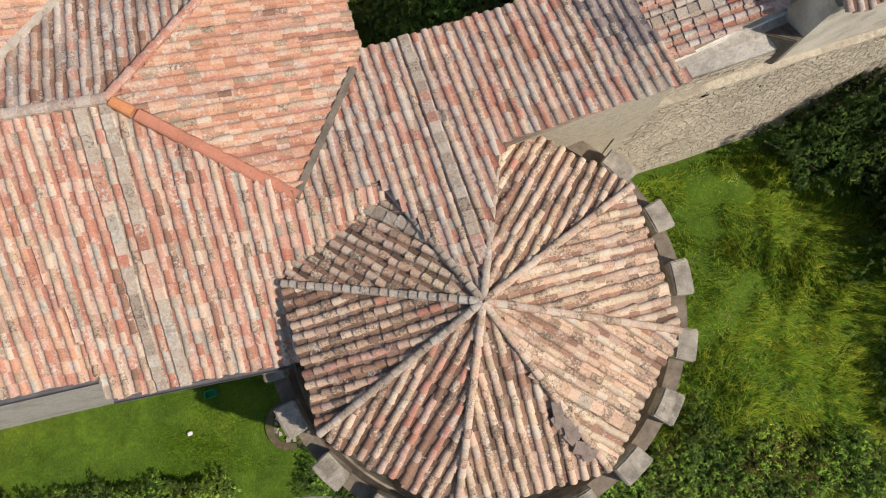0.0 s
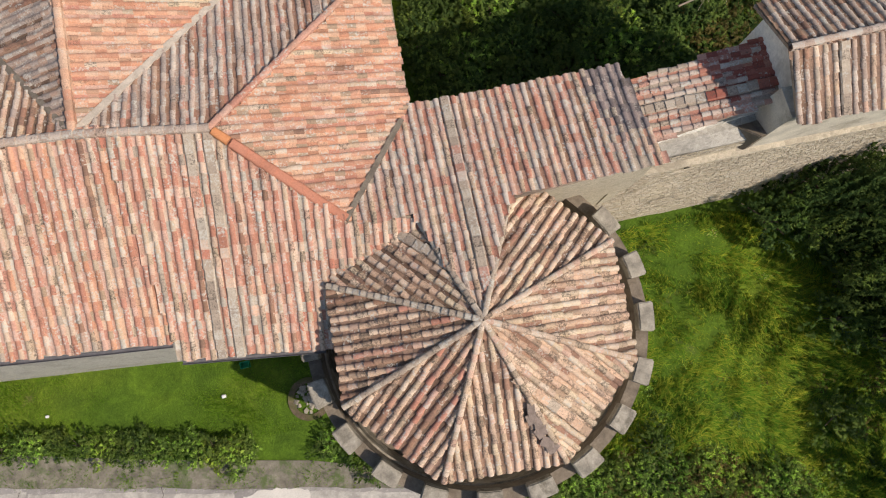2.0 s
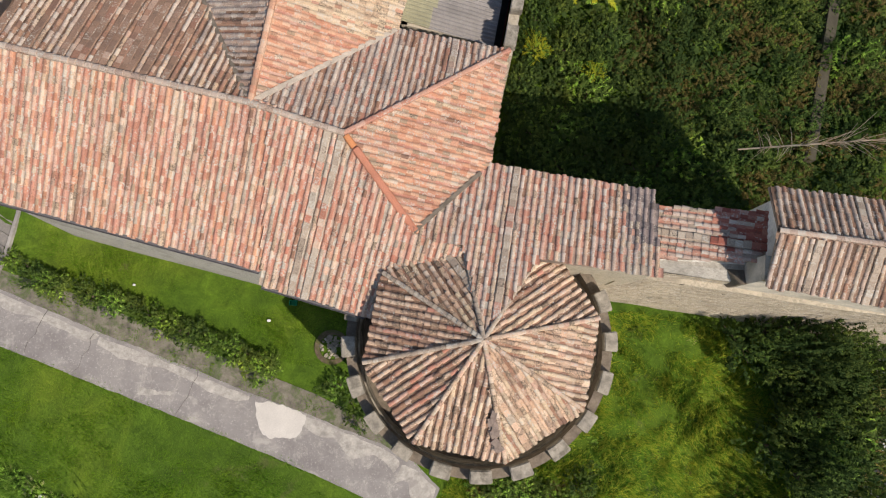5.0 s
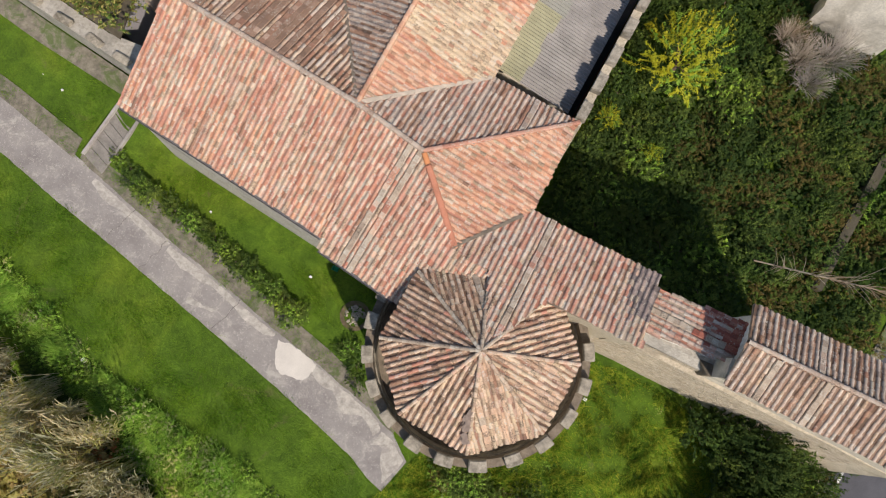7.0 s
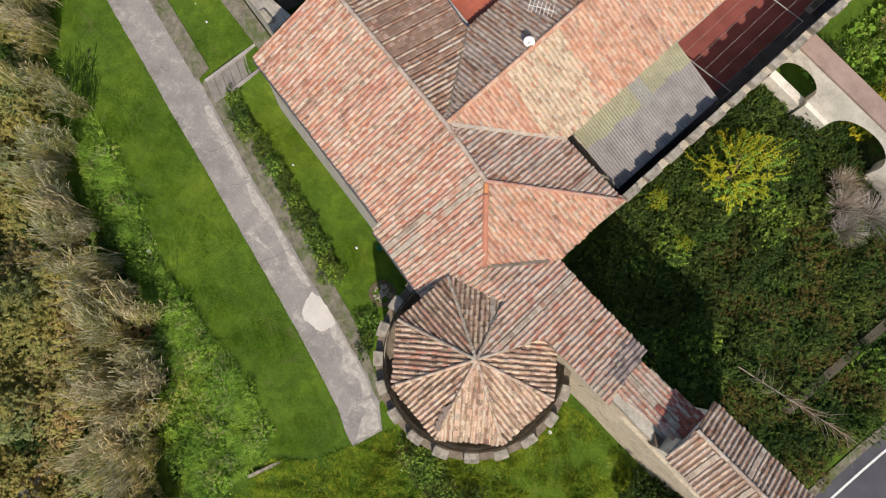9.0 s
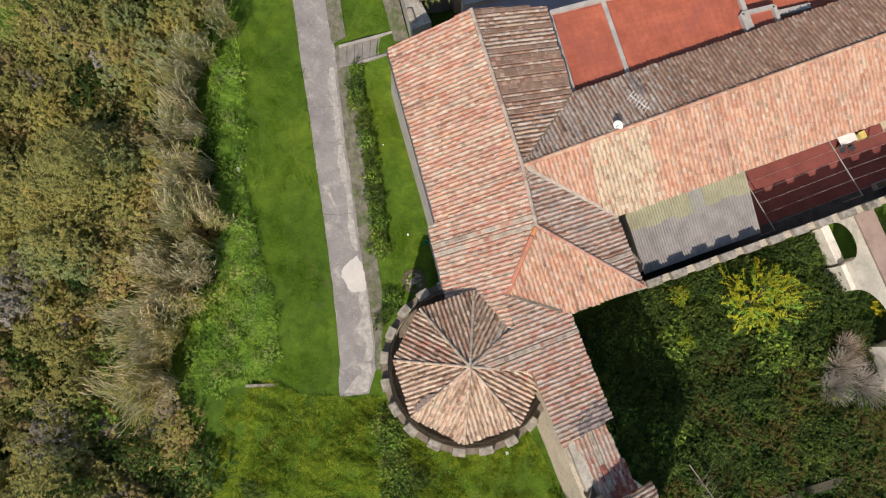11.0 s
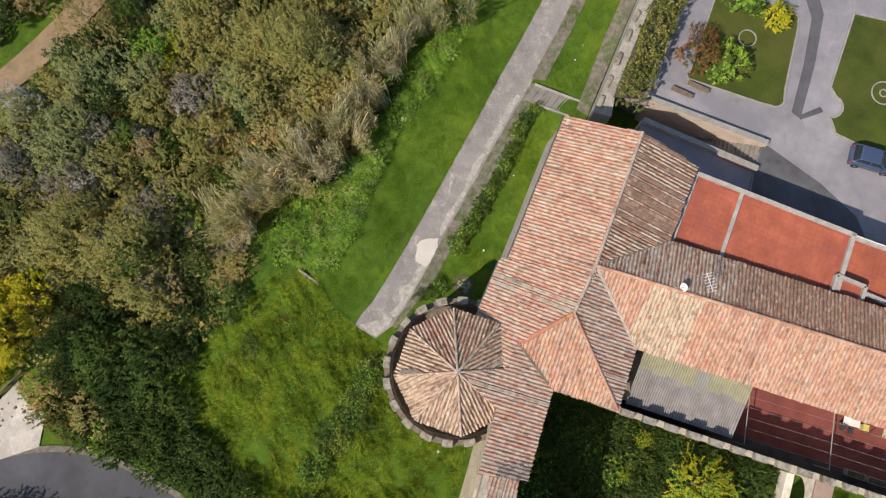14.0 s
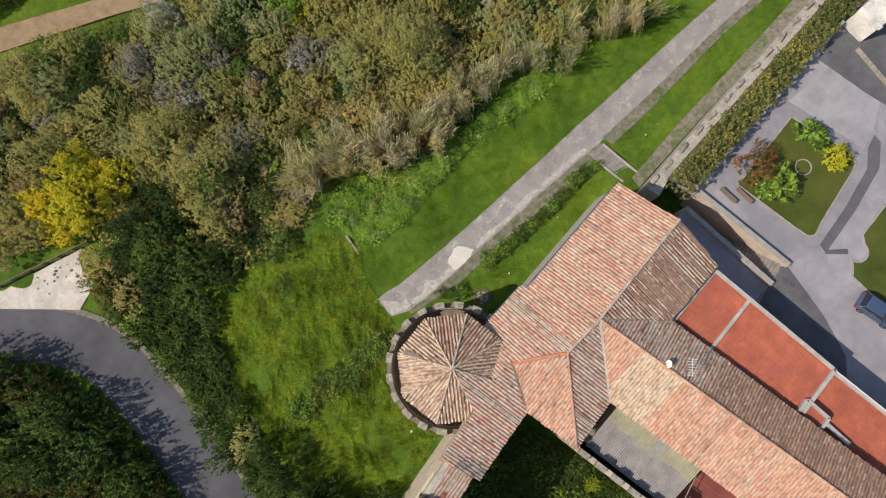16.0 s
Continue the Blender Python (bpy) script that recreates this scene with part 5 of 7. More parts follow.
REEDS = [reed_model(90 + i, 34, 0.75, 4.4, "cane along the wood") for i in range(3)]
for i, (x, y) in enumerate(reed_line):
    thin = -23.5 < x < -20.5
    for j in range(1 if thin or g.random() < 0.2 else 3 if x > -24 else 2):
        place(g.choice(REEDS), x + g.gauss(-0.4, 0.7), y + g.gauss(-0.6, 1.0), land(x, y) - 0.05, g.uniform(0.6, 1.1), g.uniform(0, 6.28))
for x, y in [p for p in reed_line[::3] if p[0] > -24]:
    place(mixture(g, dict(dark=3, deep=2)), x + 0.9 + g.gauss(0, 0.3), y + 1.3 + g.gauss(0, 0.3), land(x, y) - 0.1, g.uniform(0.35, 0.65), g.uniform(0, 6.28), 0.8)
weed_zone = [(-30, -6.2), (-24.5, -7.2), (-19, -9.5), (-12.3, -10.5), (-7.4, -11.2), (-4.9, -12.9), (-5.6, -18.4), (-8.6, -17.6), (-13, -14.4), (-16.5, -12.4), (-20, -11.2), (-25, -9.6), (-31, -6.9)]
for x, y in scatter(weed_zone, 0.95, 10):
    place(g.choice(MODELS["fresh"]), x, y, land(x, y) - 0.05, g.uniform(0.5, 1.25), g.uniform(0, 6.28), g.uniform(0.8, 1.7))
for x, y in smooth_line([(-21.8, 0.6), (-18, -0.2), (-13.4, -1.4), (-9.6, -2.6)], 9):
    place(g.choice(MODELS["low"]), x + g.gauss(0, 0.12), y + 0.25 + g.gauss(0, 0.12), land(x, y) - 0.05, g.uniform(0.7, 1.05), g.uniform(0, 6.28), g.uniform(0.9, 1.4))
for x, y, s in ((-6.2, -2.75, 1.0), (-5.6, -3.4, 0.9), (-5.1, -4.3, 0.75), (-6.9, -3.0, 0.6), (-23.4, 1.6, 0.8), (-22.6, 1.3, 0.7)):
    place(g.choice(MODELS["low"]), x, y, land(x, y) - 0.05, s, g.uniform(0, 6.28))
for x, y in smooth_line([(11.2, -9.2), (8, -8.3), (5.4, -7.4), (2.6, -6.6), (1.8, -6.3)], 9):
    for j in range(4):
        place(g.choice(MODELS[("low", "fresh", "low", "scrub")[j]]), x + g.gauss(0, 0.4), y + g.gauss(0, 0.5), land(x, y) - 0.08, g.uniform(0.5, 1.1), g.uniform(0, 6.28), g.uniform(0.9, 1.5))
for x, y in scatter([(6.2, 1.6), (12.5, 1.4), (13.6, -5.5), (10, -8), (4.2, -5.2), (5.9, -2)], 1.5, 41) + scatter([(-3.5, -12.5), (-3.8, -16.5), (1, -19), (7.5, -20.5), (11.5, -14.5), (9.5, -10.5), (2, -8.8)], 2.3, 42):
    k = g.choices(("fresh", "low", "scrub"), (5, 2, 2))[0]
    place(g.choice(MODELS[k]), x, y, land(x, y) - 0.1, g.uniform(0.3, 0.75), g.uniform(0, 6.28), g.uniform(0.4, 0.8))
for x, y in scatter([(12.5, -9.2), (14.4, -9.2), (15.6, -4), (17, 0), (15, -1), (14, -5)], 1.3, 43):
    place(g.choice(MODELS[g.choice(("low", "scrub", "bramble", "dark", "dark"))]), x, y, land(x, y) - 0.1, g.uniform(0.45, 0.9), g.uniform(0, 6.28), 0.8)
# flattened deep shrub stands in for a dark spot in the field
place(MODELS["deep"][0], 2.3, -17.0, land(2.3, -17.0) - 0.3, 0.7, 2.0, 0.5)
for x, y, s, k in ((20.3, -0.6, 0.9, "bramble"), (19.4, -3.2, 1.0, "brown"), (20.6, 1.8, 0.9, "bramble"), (21.2, 4.2, 1.0, "deep"), (18.6, -5.4, 0.8, "bramble"), (21.0, 6.4, 0.9, "dark")):
    place(MODELS[k][0], x, y, land(x, y) - 0.1, s, g.uniform(0, 6.28), 1.5)
place(MODELS["rust"][0], -16.6, -13.6, land(-16.6, -13.6), 0.8, 1.0, 0.8)
for key in MODELS:
    for m in MODELS[key]:
        for c in (*m.children, m):
            bpy.data.objects.remove(c)
for m in REEDS:
    for c in (*m.children, m):
        bpy.data.objects.remove(c)


def tuft(x, y):
    """Swell of the tussocks in long grass, from -1 to 1 or so."""
    a = np.sin(2.6 * x + 1.7 * np.sin(1.1 * y)) * np.sin(2.3 * y + 1.9 * np.sin(0.9 * x))
    return a + 0.55 * np.sin(5.9 * x + 2.0 * np.sin(2.7 * y)) * np.sin(5.3 * y + 1.6 * np.sin(2.1 * x)) + 0.3 * np.sin(11.3 * x + 2 * np.sin(4.7 * y)) * np.sin(10.1 * y)


def blades(name, poly, per_m2, h, leaf, label, seed, lean=0.5, width=0.02, lift=0.0, z=None, tussock=0.0):
    """Grass as loose blades in one mesh."""
    rg = np.random.default_rng(seed)
    xs, ys = np.array([p[0] for p in poly]), np.array([p[1] for p in poly])
    area = (xs.max() - xs.min()) * (ys.max() - ys.min())
    n = int(area * per_m2)
    x, y = rg.uniform(xs.min(), xs.max(), n), rg.uniform(ys.min(), ys.max(), n)
    ok = inside(poly, x, y)
    clump = np.sin(x * 1.9 + 2 * np.sin(y * 0.8)) * np.sin(y * 2.3 + 1.5 * np.sin(x * 0.7)) + rg.normal(0, 0.6, n)
    ok &= clump > -0.55
    x, y = x[ok], y[ok]
    n = len(x)
    zz = (height(x, y) if z is None else np.full(n, z)) + lift
    zz = zz + tussock * (tuft(x, y) + 0.4)
    swirl = 2.2 * np.sin(x * 0.55 + 1.3 * np.sin(y * 0.4)) + 1.7 * np.sin(y * 0.7 + 1.1 * np.sin(x * 0.5))
    a = swirl + rg.normal(0, 1.0, n)
    hh = h * rg.uniform(0.5, 1.3, n) * np.clip(0.75 + 0.45 * clump[ok], 0.4, 1.9)
    reach = hh * (0.35 + lean * rg.uniform(0.3, 1.2, n))
    w = width * rg.uniform(0.6, 1.3, n)
    base = np.stack([x, y, zz - 0.03], 1)
    top = base + np.stack([np.cos(a) * reach, np.sin(a) * reach, hh], 1)
    sd = np.stack([-np.sin(a) * w, np.cos(a) * w, 0 * a], 1)
    v = np.stack([base + sd, base - sd, top], 1).reshape(-1, 3)
    nor = up_normals(rg, 3 * n, 0.35)
    if tussock:
        nor += np.repeat(np.stack([tuft(x - 0.06, y) - tuft(x + 0.06, y), tuft(x, y - 0.06) - tuft(x, y + 0.06), 0 * x], 1) * tussock / 0.12, 3, 0)
        nor /= np.linalg.norm(nor, axis=1, keepdims=True)
    ob = new(name, mesh(name, v, tris(n), LEAF[leaf], normals=nor))
    return tagged(ob, label, "grass", kind="stuff")


lawn_s = [(-2.3, -9.2), (-14.2, -5.35), (-19.2, -3.65), (-31, -1.1), (-40, 1.2), (-40, -2.6), (-31, -5.6), (-24.5, -7), (-19, -9.3), (-12.3, -10.4), (-4.9, -12.7), (-2.6, -11.2)]
lawn_n = [(-5.4, -1.5), (-6.3, -2.2), (-9.4, -1.9), (-13.2, -1.0), (-19.5, 0.6), (-22.8, 1.6), (-23.0, 3.3), (-20.7, 3.1), (-8.7, 1.2), (-5.6, 0.5)]
lawn_w = [(-26.2, 1.5), (-31, 2.7), (-41, 5.2), (-60, 10.2), (-60, 11.6), (-43, 8.2), (-31, 5.9), (-25.3, 5.2)]
field = [(-2.6, -11.3), (-4.6, -13), (-4.6, -16.4), (-0.3, -19.4), (5, -22.6), (8.3, -22.4), (12, -17.5), (14, -13), (16, -5), (17, 1.5), (9, 2.4), (5.6, 2.4), (5.5, -1), (3.6, -4.3), (0.4, -5.6), (-0.5, -6.6), (-1.6, -9.3)]
blades("lawn_grass", lawn_s, 420, 0.10, "grass", "short green lawn grass", 1, width=0.018)
blades("lawn_grass", lawn_n, 650, 0.085, "grass", "short green lawn grass beside the house", 2, width=0.013)
blades("lawn_grass", lawn_w, 200, 0.12, "grass", "short green lawn grass strip", 3, width=0.018)
blades("field_grass", field, 520, 0.27, "hay", "long uneven meadow grass", 4, lean=0.65, width=0.023, tussock=0.09)
blades("weed_growth", weed_zone, 420, 0.45, "fresh", "rank bright green weeds beside the lawn", 7, lean=0.6, width=0.022, tussock=0.13)
blades("weed_growth", [(-39, -3.4), (-33, -5.0), (-25, -7.0), (-25, -9.8), (-33, -6.6), (-39, -4.0)], 80, 0.4, "fresh", "rank green weeds beside the lawn", 8, lean=0.6, width=0.03)


def undergrowth(poly, per_m2, leaf, seed, label, size=0.2):
    rg = np.random.default_rng(seed)
    xs, ys = np.array([p[0] for p in poly]), np.array([p[1] for p in poly])
    n = int((xs.max() - xs.min()) * (ys.max() - ys.min()) * per_m2)
    x, y = rg.uniform(xs.min(), xs.max(), n), rg.uniform(ys.min(), ys.max(), n)
    ok = inside(poly, x, y)
    x, y = x[ok], y[ok]
    n = len(x)
    c = np.stack([x, y, height(x, y) + rg.uniform(0.05, 0.75, n)], 1)
    t = rg.normal(size=(n, 3)) * [1, 1, 0.4]
    t /= np.linalg.norm(t, axis=1, keepdims=True)
    q = np.cross(t, rg.normal(size=(n, 3)) * 0.5 + [0, 0, 1])
    s = (size * rg.uniform(0.5, 1.3, n))[:, None]
    v = np.stack([c - t * s, c + q * s * 0.5, c + t * s, c - q * s * 0.5], 1).reshape(-1, 3)
    tagged(new("undergrowth", mesh("undergrowth", v, quads(n), LEAF[leaf])), label, "undergrowth", kind="stuff")


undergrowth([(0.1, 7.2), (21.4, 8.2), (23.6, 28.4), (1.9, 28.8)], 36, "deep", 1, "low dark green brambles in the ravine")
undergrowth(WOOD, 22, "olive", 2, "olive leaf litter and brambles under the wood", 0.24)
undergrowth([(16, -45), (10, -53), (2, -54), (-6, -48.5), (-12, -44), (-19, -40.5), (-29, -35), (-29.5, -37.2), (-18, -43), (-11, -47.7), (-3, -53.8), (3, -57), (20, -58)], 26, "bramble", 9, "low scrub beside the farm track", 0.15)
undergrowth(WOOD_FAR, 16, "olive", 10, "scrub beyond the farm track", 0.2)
# deep leaves carry painted shade into the brambles of belt, wall and bend
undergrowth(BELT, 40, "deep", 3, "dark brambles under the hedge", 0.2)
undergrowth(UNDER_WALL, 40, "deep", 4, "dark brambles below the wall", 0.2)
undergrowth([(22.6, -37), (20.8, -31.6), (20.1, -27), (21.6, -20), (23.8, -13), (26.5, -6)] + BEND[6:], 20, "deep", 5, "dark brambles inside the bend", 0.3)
undergrowth([(3.2, 31.5), (24, 31), (26, 48), (4.8, 48)], 14, "fresh", 6, "green brambles beyond the bridge", 0.25)

# grass growing over the edges of the path
for edge, lo, hi, count, seed in ((PATH_S, -0.22, 0.1, 200, 21), (PATH_N, -0.85, 0.05, 300, 22)):
    a, b = offset_line(edge[:-1], lo), offset_line(edge[:-1], hi)
    blades("edge_grass", a + b[::-1], count, 0.14, "grass", "grass creeping over the path edge", seed, width=0.02)

# ---- courtyard, terraces and small things ----
KERB = plain_material("kerb_stone", (0.33, 0.315, 0.285), 2.0, 0.9, 0.2, 0.3, 25)
GREYBAND = plain_material("grey_screed", (0.42, 0.39, 0.35), 1.5, 0.9, 0.2, 0.3, 25)
LAWN = plain_material("garden_turf", (0.062, 0.085, 0.012), 0.35, 0.95, 0.35, 0.6, 9, (0.09, 0.095, 0.02))
WHITE = plain_material("white_paint", (0.75, 0.74, 0.71), 2.0, 0.5, 0.08, 0.05, 20)
DARKWOOD = plain_material("weathered_wood", (0.20, 0.15, 0.11), 5, 0.9, 0.3, 0.3, 30)


def bar(v, f, a, b, w, h):
    """A squared bar from a to b."""
    a, b = Vector(a), Vector(b)
    d = (b - a).normalized()
    s = d.cross(Vector((0, 0, 1)))
    s = s.normalized() * w / 2 if s.length > 1e-4 else Vector((w / 2, 0, 0))
    u = s.cross(d).normalized() * h / 2
    k = len(v)
    for p in (a, b):
        v += [tuple(p - s - u), tuple(p + s - u), tuple(p + s + u), tuple(p - s + u)]
    f += [[k, k + 1, k + 2, k + 3], [k + 7, k + 6, k + 5, k + 4]] + [[k + i, k + 4 + i, k + 4 + (i + 1) % 4, k + (i + 1) % 4] for i in range(4)]


def bar_mesh(name, a, b, w, h, mat):
    v, f = [], []
    bar(v, f, a, b, w, h)
    return mesh(name, v, f, mat)


def lawn_bed(outline, label):
    ob = tagged(new("lawn", mesh("lawn", *prism(ccw(outline), COURT_Z - 0.4, COURT_Z + 0.05), LAWN)), label, "lawn", kind="structure")
    n = len(outline)
    for i in range(n):
        a, b = outline[i], outline[(i + 1) % n]
        under("kerb", bar_mesh("kerb", (*a, COURT_Z + 0.03), (*b, COURT_Z + 0.03), 0.14, 0.2, KERB), ob)
    return ob


def arc(cx, cy, r, a0, a1, n=6):
    return [(cx + r * math.cos(radians(a0 + (a1 - a0) * i / n)), cy + r * math.sin(radians(a0 + (a1 - a0) * i / n))) for i in range(n + 1)]


park = [(-35.3, 13.7), (-35.2, 19.7), (-34.6, 20.6), (-33.6, 20.7)] + [(-28.2, 20.55)] + arc(-27.2, 19.9, 0.75, 110, -20, 6) + [(-26.5, 18.9), (-27.15, 12.7)]
lawn_bed(park, "kerbed garden lawn in the courtyard")
lawn2 = [(-36, 25.0), (-29.2, 24.1)] + arc(-27.6, 24.4, 0.95, 165, 0, 6) + [(-26.4, 24.6), (-25.4, 25.1), (-24.5, 29), (-24.4, 36), (-36, 38)]
lawn_bed(lawn2, "kerbed lawn beside the parked car")
blades("lawn_grass", park, 60, 0.06, "dark", "short garden lawn grass", 5, z=COURT_Z + 0.05)
blades("lawn_grass", lawn2, 50, 0.06, "dark", "short lawn grass by the car", 6, z=COURT_Z + 0.05)


def flat_patch(name, outline, z, mat, label, category="paving"):
    return tagged(new(name, mesh(name, *prism(ccw(outline), z - 0.05, z), mat)), label, category, kind="structure")


DARKPATCH = plain_material("dark_asphalt_patch", (0.115, 0.115, 0.122), 0.6, 0.9, 0.25, 0.3, 25)
LIGHTPATCH = plain_material("pale_paving", (0.33, 0.315, 0.325), 0.5, 0.9, 0.2, 0.2, 20)
flat_patch("gutter_strip", [(-26.4, 21.4), (-26.0, 22.2), (-31, 22.6), (-35.4, 22.6), (-37.6, 21.6), (-37.9, 20.8), (-36.4, 20.9), (-34.8, 21.7), (-30.5, 21.7)], COURT_Z + 0.008, DARKPATCH, "dark repaired strip across the court")
flat_patch("gutter_strip", [(-26.3, 22.1), (-25.9, 22.15), (-27.0, 23.9), (-27.4, 23.6)], COURT_Z + 0.013, DARKPATCH, "dark repaired strip across the court")
flat_patch("dark_paving", [(-24.05, 19.8), (-23.2, 19.9), (-21.1, 24.6), (-19.1, 27.8), (-16.3, 29.5), (-17.2, 22), (-18.0, 19.4), (-21.1, 19.35)], COURT_Z + 0.006, DARKPATCH, "darker patch of paving beside the terraces")
flat_patch("pale_paving", [(-36.5, 12.8), (-41.4, 14.4), (-40.9, 19.8), (-37.9, 20.6), (-36.2, 20.6)], COURT_Z + 0.007, LIGHTPATCH, "pale swept paving")
flat_patch("dark_paving", [(-41.5, 13.0), (-62, 14.5), (-62, 30), (-40.9, 22), (-41.0, 18)], COURT_Z + 0.009, DARKPATCH, "darker asphalt of the upper yard")
flat_patch("pale_paving", [(-25.9, 22.4), (-24.6, 23.2), (-24.3, 24.6), (-25.8, 24.2), (-26.6, 23.4)], COURT_Z + 0.009, LIGHTPATCH, "pale concrete apron")

for x, y in ((-21.93, 20.3), (-21.98, 21.06)):
    drain = thing("drain_cover", "square dark iron drain cover in the paving", "drain cover", (x, y, COURT_Z + 0.01), "drain covers")
    part("frame", bevelled(mesh("frame", *prism([(-0.27, -0.27), (0.27, -0.27), (0.27, 0.27), (-0.27, 0.27)], -0.03, 0.012), DARKPATCH), 0.006, 1), drain)
    for i in range(5):
        part("bar", bar_mesh("bar", (-0.2, -0.18 + 0.09 * i, 0.018), (0.2, -0.18 + 0.09 * i, 0.018), 0.04, 0.016, ASPHALT), drain)

# stair going down between two walls
STAIR = thing("stair", "stone stair going down between two plastered walls", "stair", (-23, 15, COURT_Z))
PINK = plain_material("pinkish_plaster", (0.56, 0.46, 0.37), 1.4, 0.9, 0.15, 0.3, 25, (0.44, 0.35, 0.28))
wl = [(-24.4, 10.0), (-22.98, 19.8)]
wr = [(-22.95, 9.85), (-21.15, 19.45)]
under("wall", mesh("wall", *wall_strip(wl[0], wl[1], 0.42, -0.8, COURT_Z + 0.5, 1), PINK), STAIR, "plastered side wall with worn top")
under("wall", mesh("wall", *wall_strip(wr[0], wr[1], 0.42, -0.8, COURT_Z + 0.5, -1), PINK), STAIR, "plastered side wall with worn top")
for a, b, sd in ((wl[0], wl[1], 1), (wr[0], wr[1], -1)):
    under("coping", bevelled(mesh("coping", *wall_strip(a, b, 0.44, COURT_Z + 0.5, COURT_Z + 0.57, sd), KERB), 0.015, 1), STAIR, "worn grey wall coping")
TREAD = plain_material("worn_step_stone", (0.25, 0.23, 0.205), 2.0, 0.9, 0.25, 0.3, 20)
for i in range(22):
    y1 = 19.5 - i * 0.29
    t0 = (y1 - 10) / 9.7
    xa, xb = -24.4 + 1.42 * t0 - 0.05, -22.95 + 1.75 * t0 + 0.05
    under("step", mesh("step", *prism(ccw([(xa, y1 - 0.34), (xb, y1 - 0.38), (xb, y1), (xa, y1 + 0.03)]), 0.0, COURT_Z - 0.19 * (i + 1)), TREAD), STAIR)
under("landing", mesh("landing", *prism(ccw([(-25.3, 8.0), (-20.2, 8.0), (-22.3, 13.2), (-24.6, 13.2)]), -0.8, 0.1), TREAD), STAIR)
BENCH = thing("bench", "low dark wooden garden bench", "bench", (-26.0, 12.7, COURT_Z), "benches")
for i in range(3):
    part("slat", bar_mesh("slat", (-0.9, -0.14 + 0.14 * i, 0.42), (0.9, -0.14 + 0.14 * i, 0.42), 0.12, 0.04, DARKWOOD), BENCH)
for x in (-0.7, 0.7):
    part("leg", bar_mesh("leg", (x, 0, 0), (x, 0, 0.40), 0.3, 0.08, KERB), BENCH)
BENCH.matrix_basis = Matrix.Translation((-26.5, 13.6, COURT_Z + 0.01)) @ Matrix.Rotation(radians(78), 4, "Z")
copy_thing(BENCH, Matrix.Translation((-25.75, 12.4, COURT_Z + 0.01)) @ Matrix.Rotation(radians(78), 4, "Z"))

# retaining wall, planted pergola above it
RET = tagged(new("retaining_wall", mesh("retaining_wall", *prism(ccw([(-22.6, 5.9), (-42, 9.1), (-75, 14.9), (-75, 16.2), (-42, 10.2), (-25.0, 7.3), (-22.6, 7.4)]), -1, COURT_Z - 0.1), GREYSTONE)), "crumbling stone retaining wall", "wall", kind="structure")
rg = random.Random(12)
for i in range(20):
    s = i * 2.05 + rg.uniform(-0.2, 0.2)
    x, y = -23.6 - s * 0.986, 6.28 + s * 0.165
    me = mesh("coping_stone", *prism([(-0.55, -0.2), (0.5, -0.24), (0.6, 0.18), (-0.45, 0.22)], 0, 0.18 + rg.uniform(0, 0.12)), MERLON)
    ob = under("coping_stone", bevelled(me, 0.05), RET)
    ob.matrix_parent_inverse = Matrix()
    ob.matrix_basis = Matrix.Translation((x, y, COURT_Z - 0.12)) @ Matrix.Rotation(radians(-9 + rg.uniform(-12, 12)), 4, "Z")
HEDGE = thing("hedge", "dense olive hedge along the courtyard edge", "hedge", (-32, 9, COURT_Z))
rg2 = np.random.default_rng(8)
vine_v, vine_n = [], []
POST = thing("stone_post", "short pale stone post in a hedge", "post", (0, 0, -400), "posts along the hedge")
part("shaft", bevelled(mesh("shaft", *prism([(-0.15, -0.15), (0.15, -0.15), (0.15, 0.15), (-0.15, 0.15)], -0.2, 1.1), KERB), 0.03), POST)
part("cap", bevelled(mesh("cap", *prism([(-0.19, -0.19), (0.19, -0.19), (0.19, 0.19), (-0.19, 0.19)], 1.1, 1.22), KERB), 0.03), POST)
for i in range(20):
    s = 0.4 + i * 2.3
    x, y = -24.2 - s * 0.986, 7.5 + s * 0.165
    copy_thing(POST, Matrix.Translation((x, y + 2.05, COURT_Z)) @ Matrix.Rotation(-0.16, 4, "Z"))
    m = 130 if i > 0 else 60
    tip = np.stack([x + 0.4 + rg2.uniform(-1.3, 1.3, m), y - 0.15 + rg2.uniform(-0.3, 2.1, m), COURT_Z + rg2.uniform(1.2, 2.2, m)], 1)
    foot = tip + np.stack([rg2.normal(0, 0.2, m), rg2.normal(0, 0.2, m), -rg2.uniform(0.5, 1.0, m)], 1)
    cl, nor = shoot_cloud(rg2, foot, tip, 17, 0.105, 0.42, 0.22)
    vine_v.append(cl)
    vine_n.append(nor)
for o in (*POST.children, POST):
    bpy.data.objects.remove(o)
for cl, nor in zip(vine_v, vine_n):
    vm = [int(q) for q in rg2.choice(3, len(cl) // 3, p=[0.3, 0.4, 0.3])]
    under("bush", mesh("bush", cl, tris(len(cl) // 3), [LEAF["bramble"], LEAF["dark"], LEAF["olive"]], False, vm, nor), HEDGE)

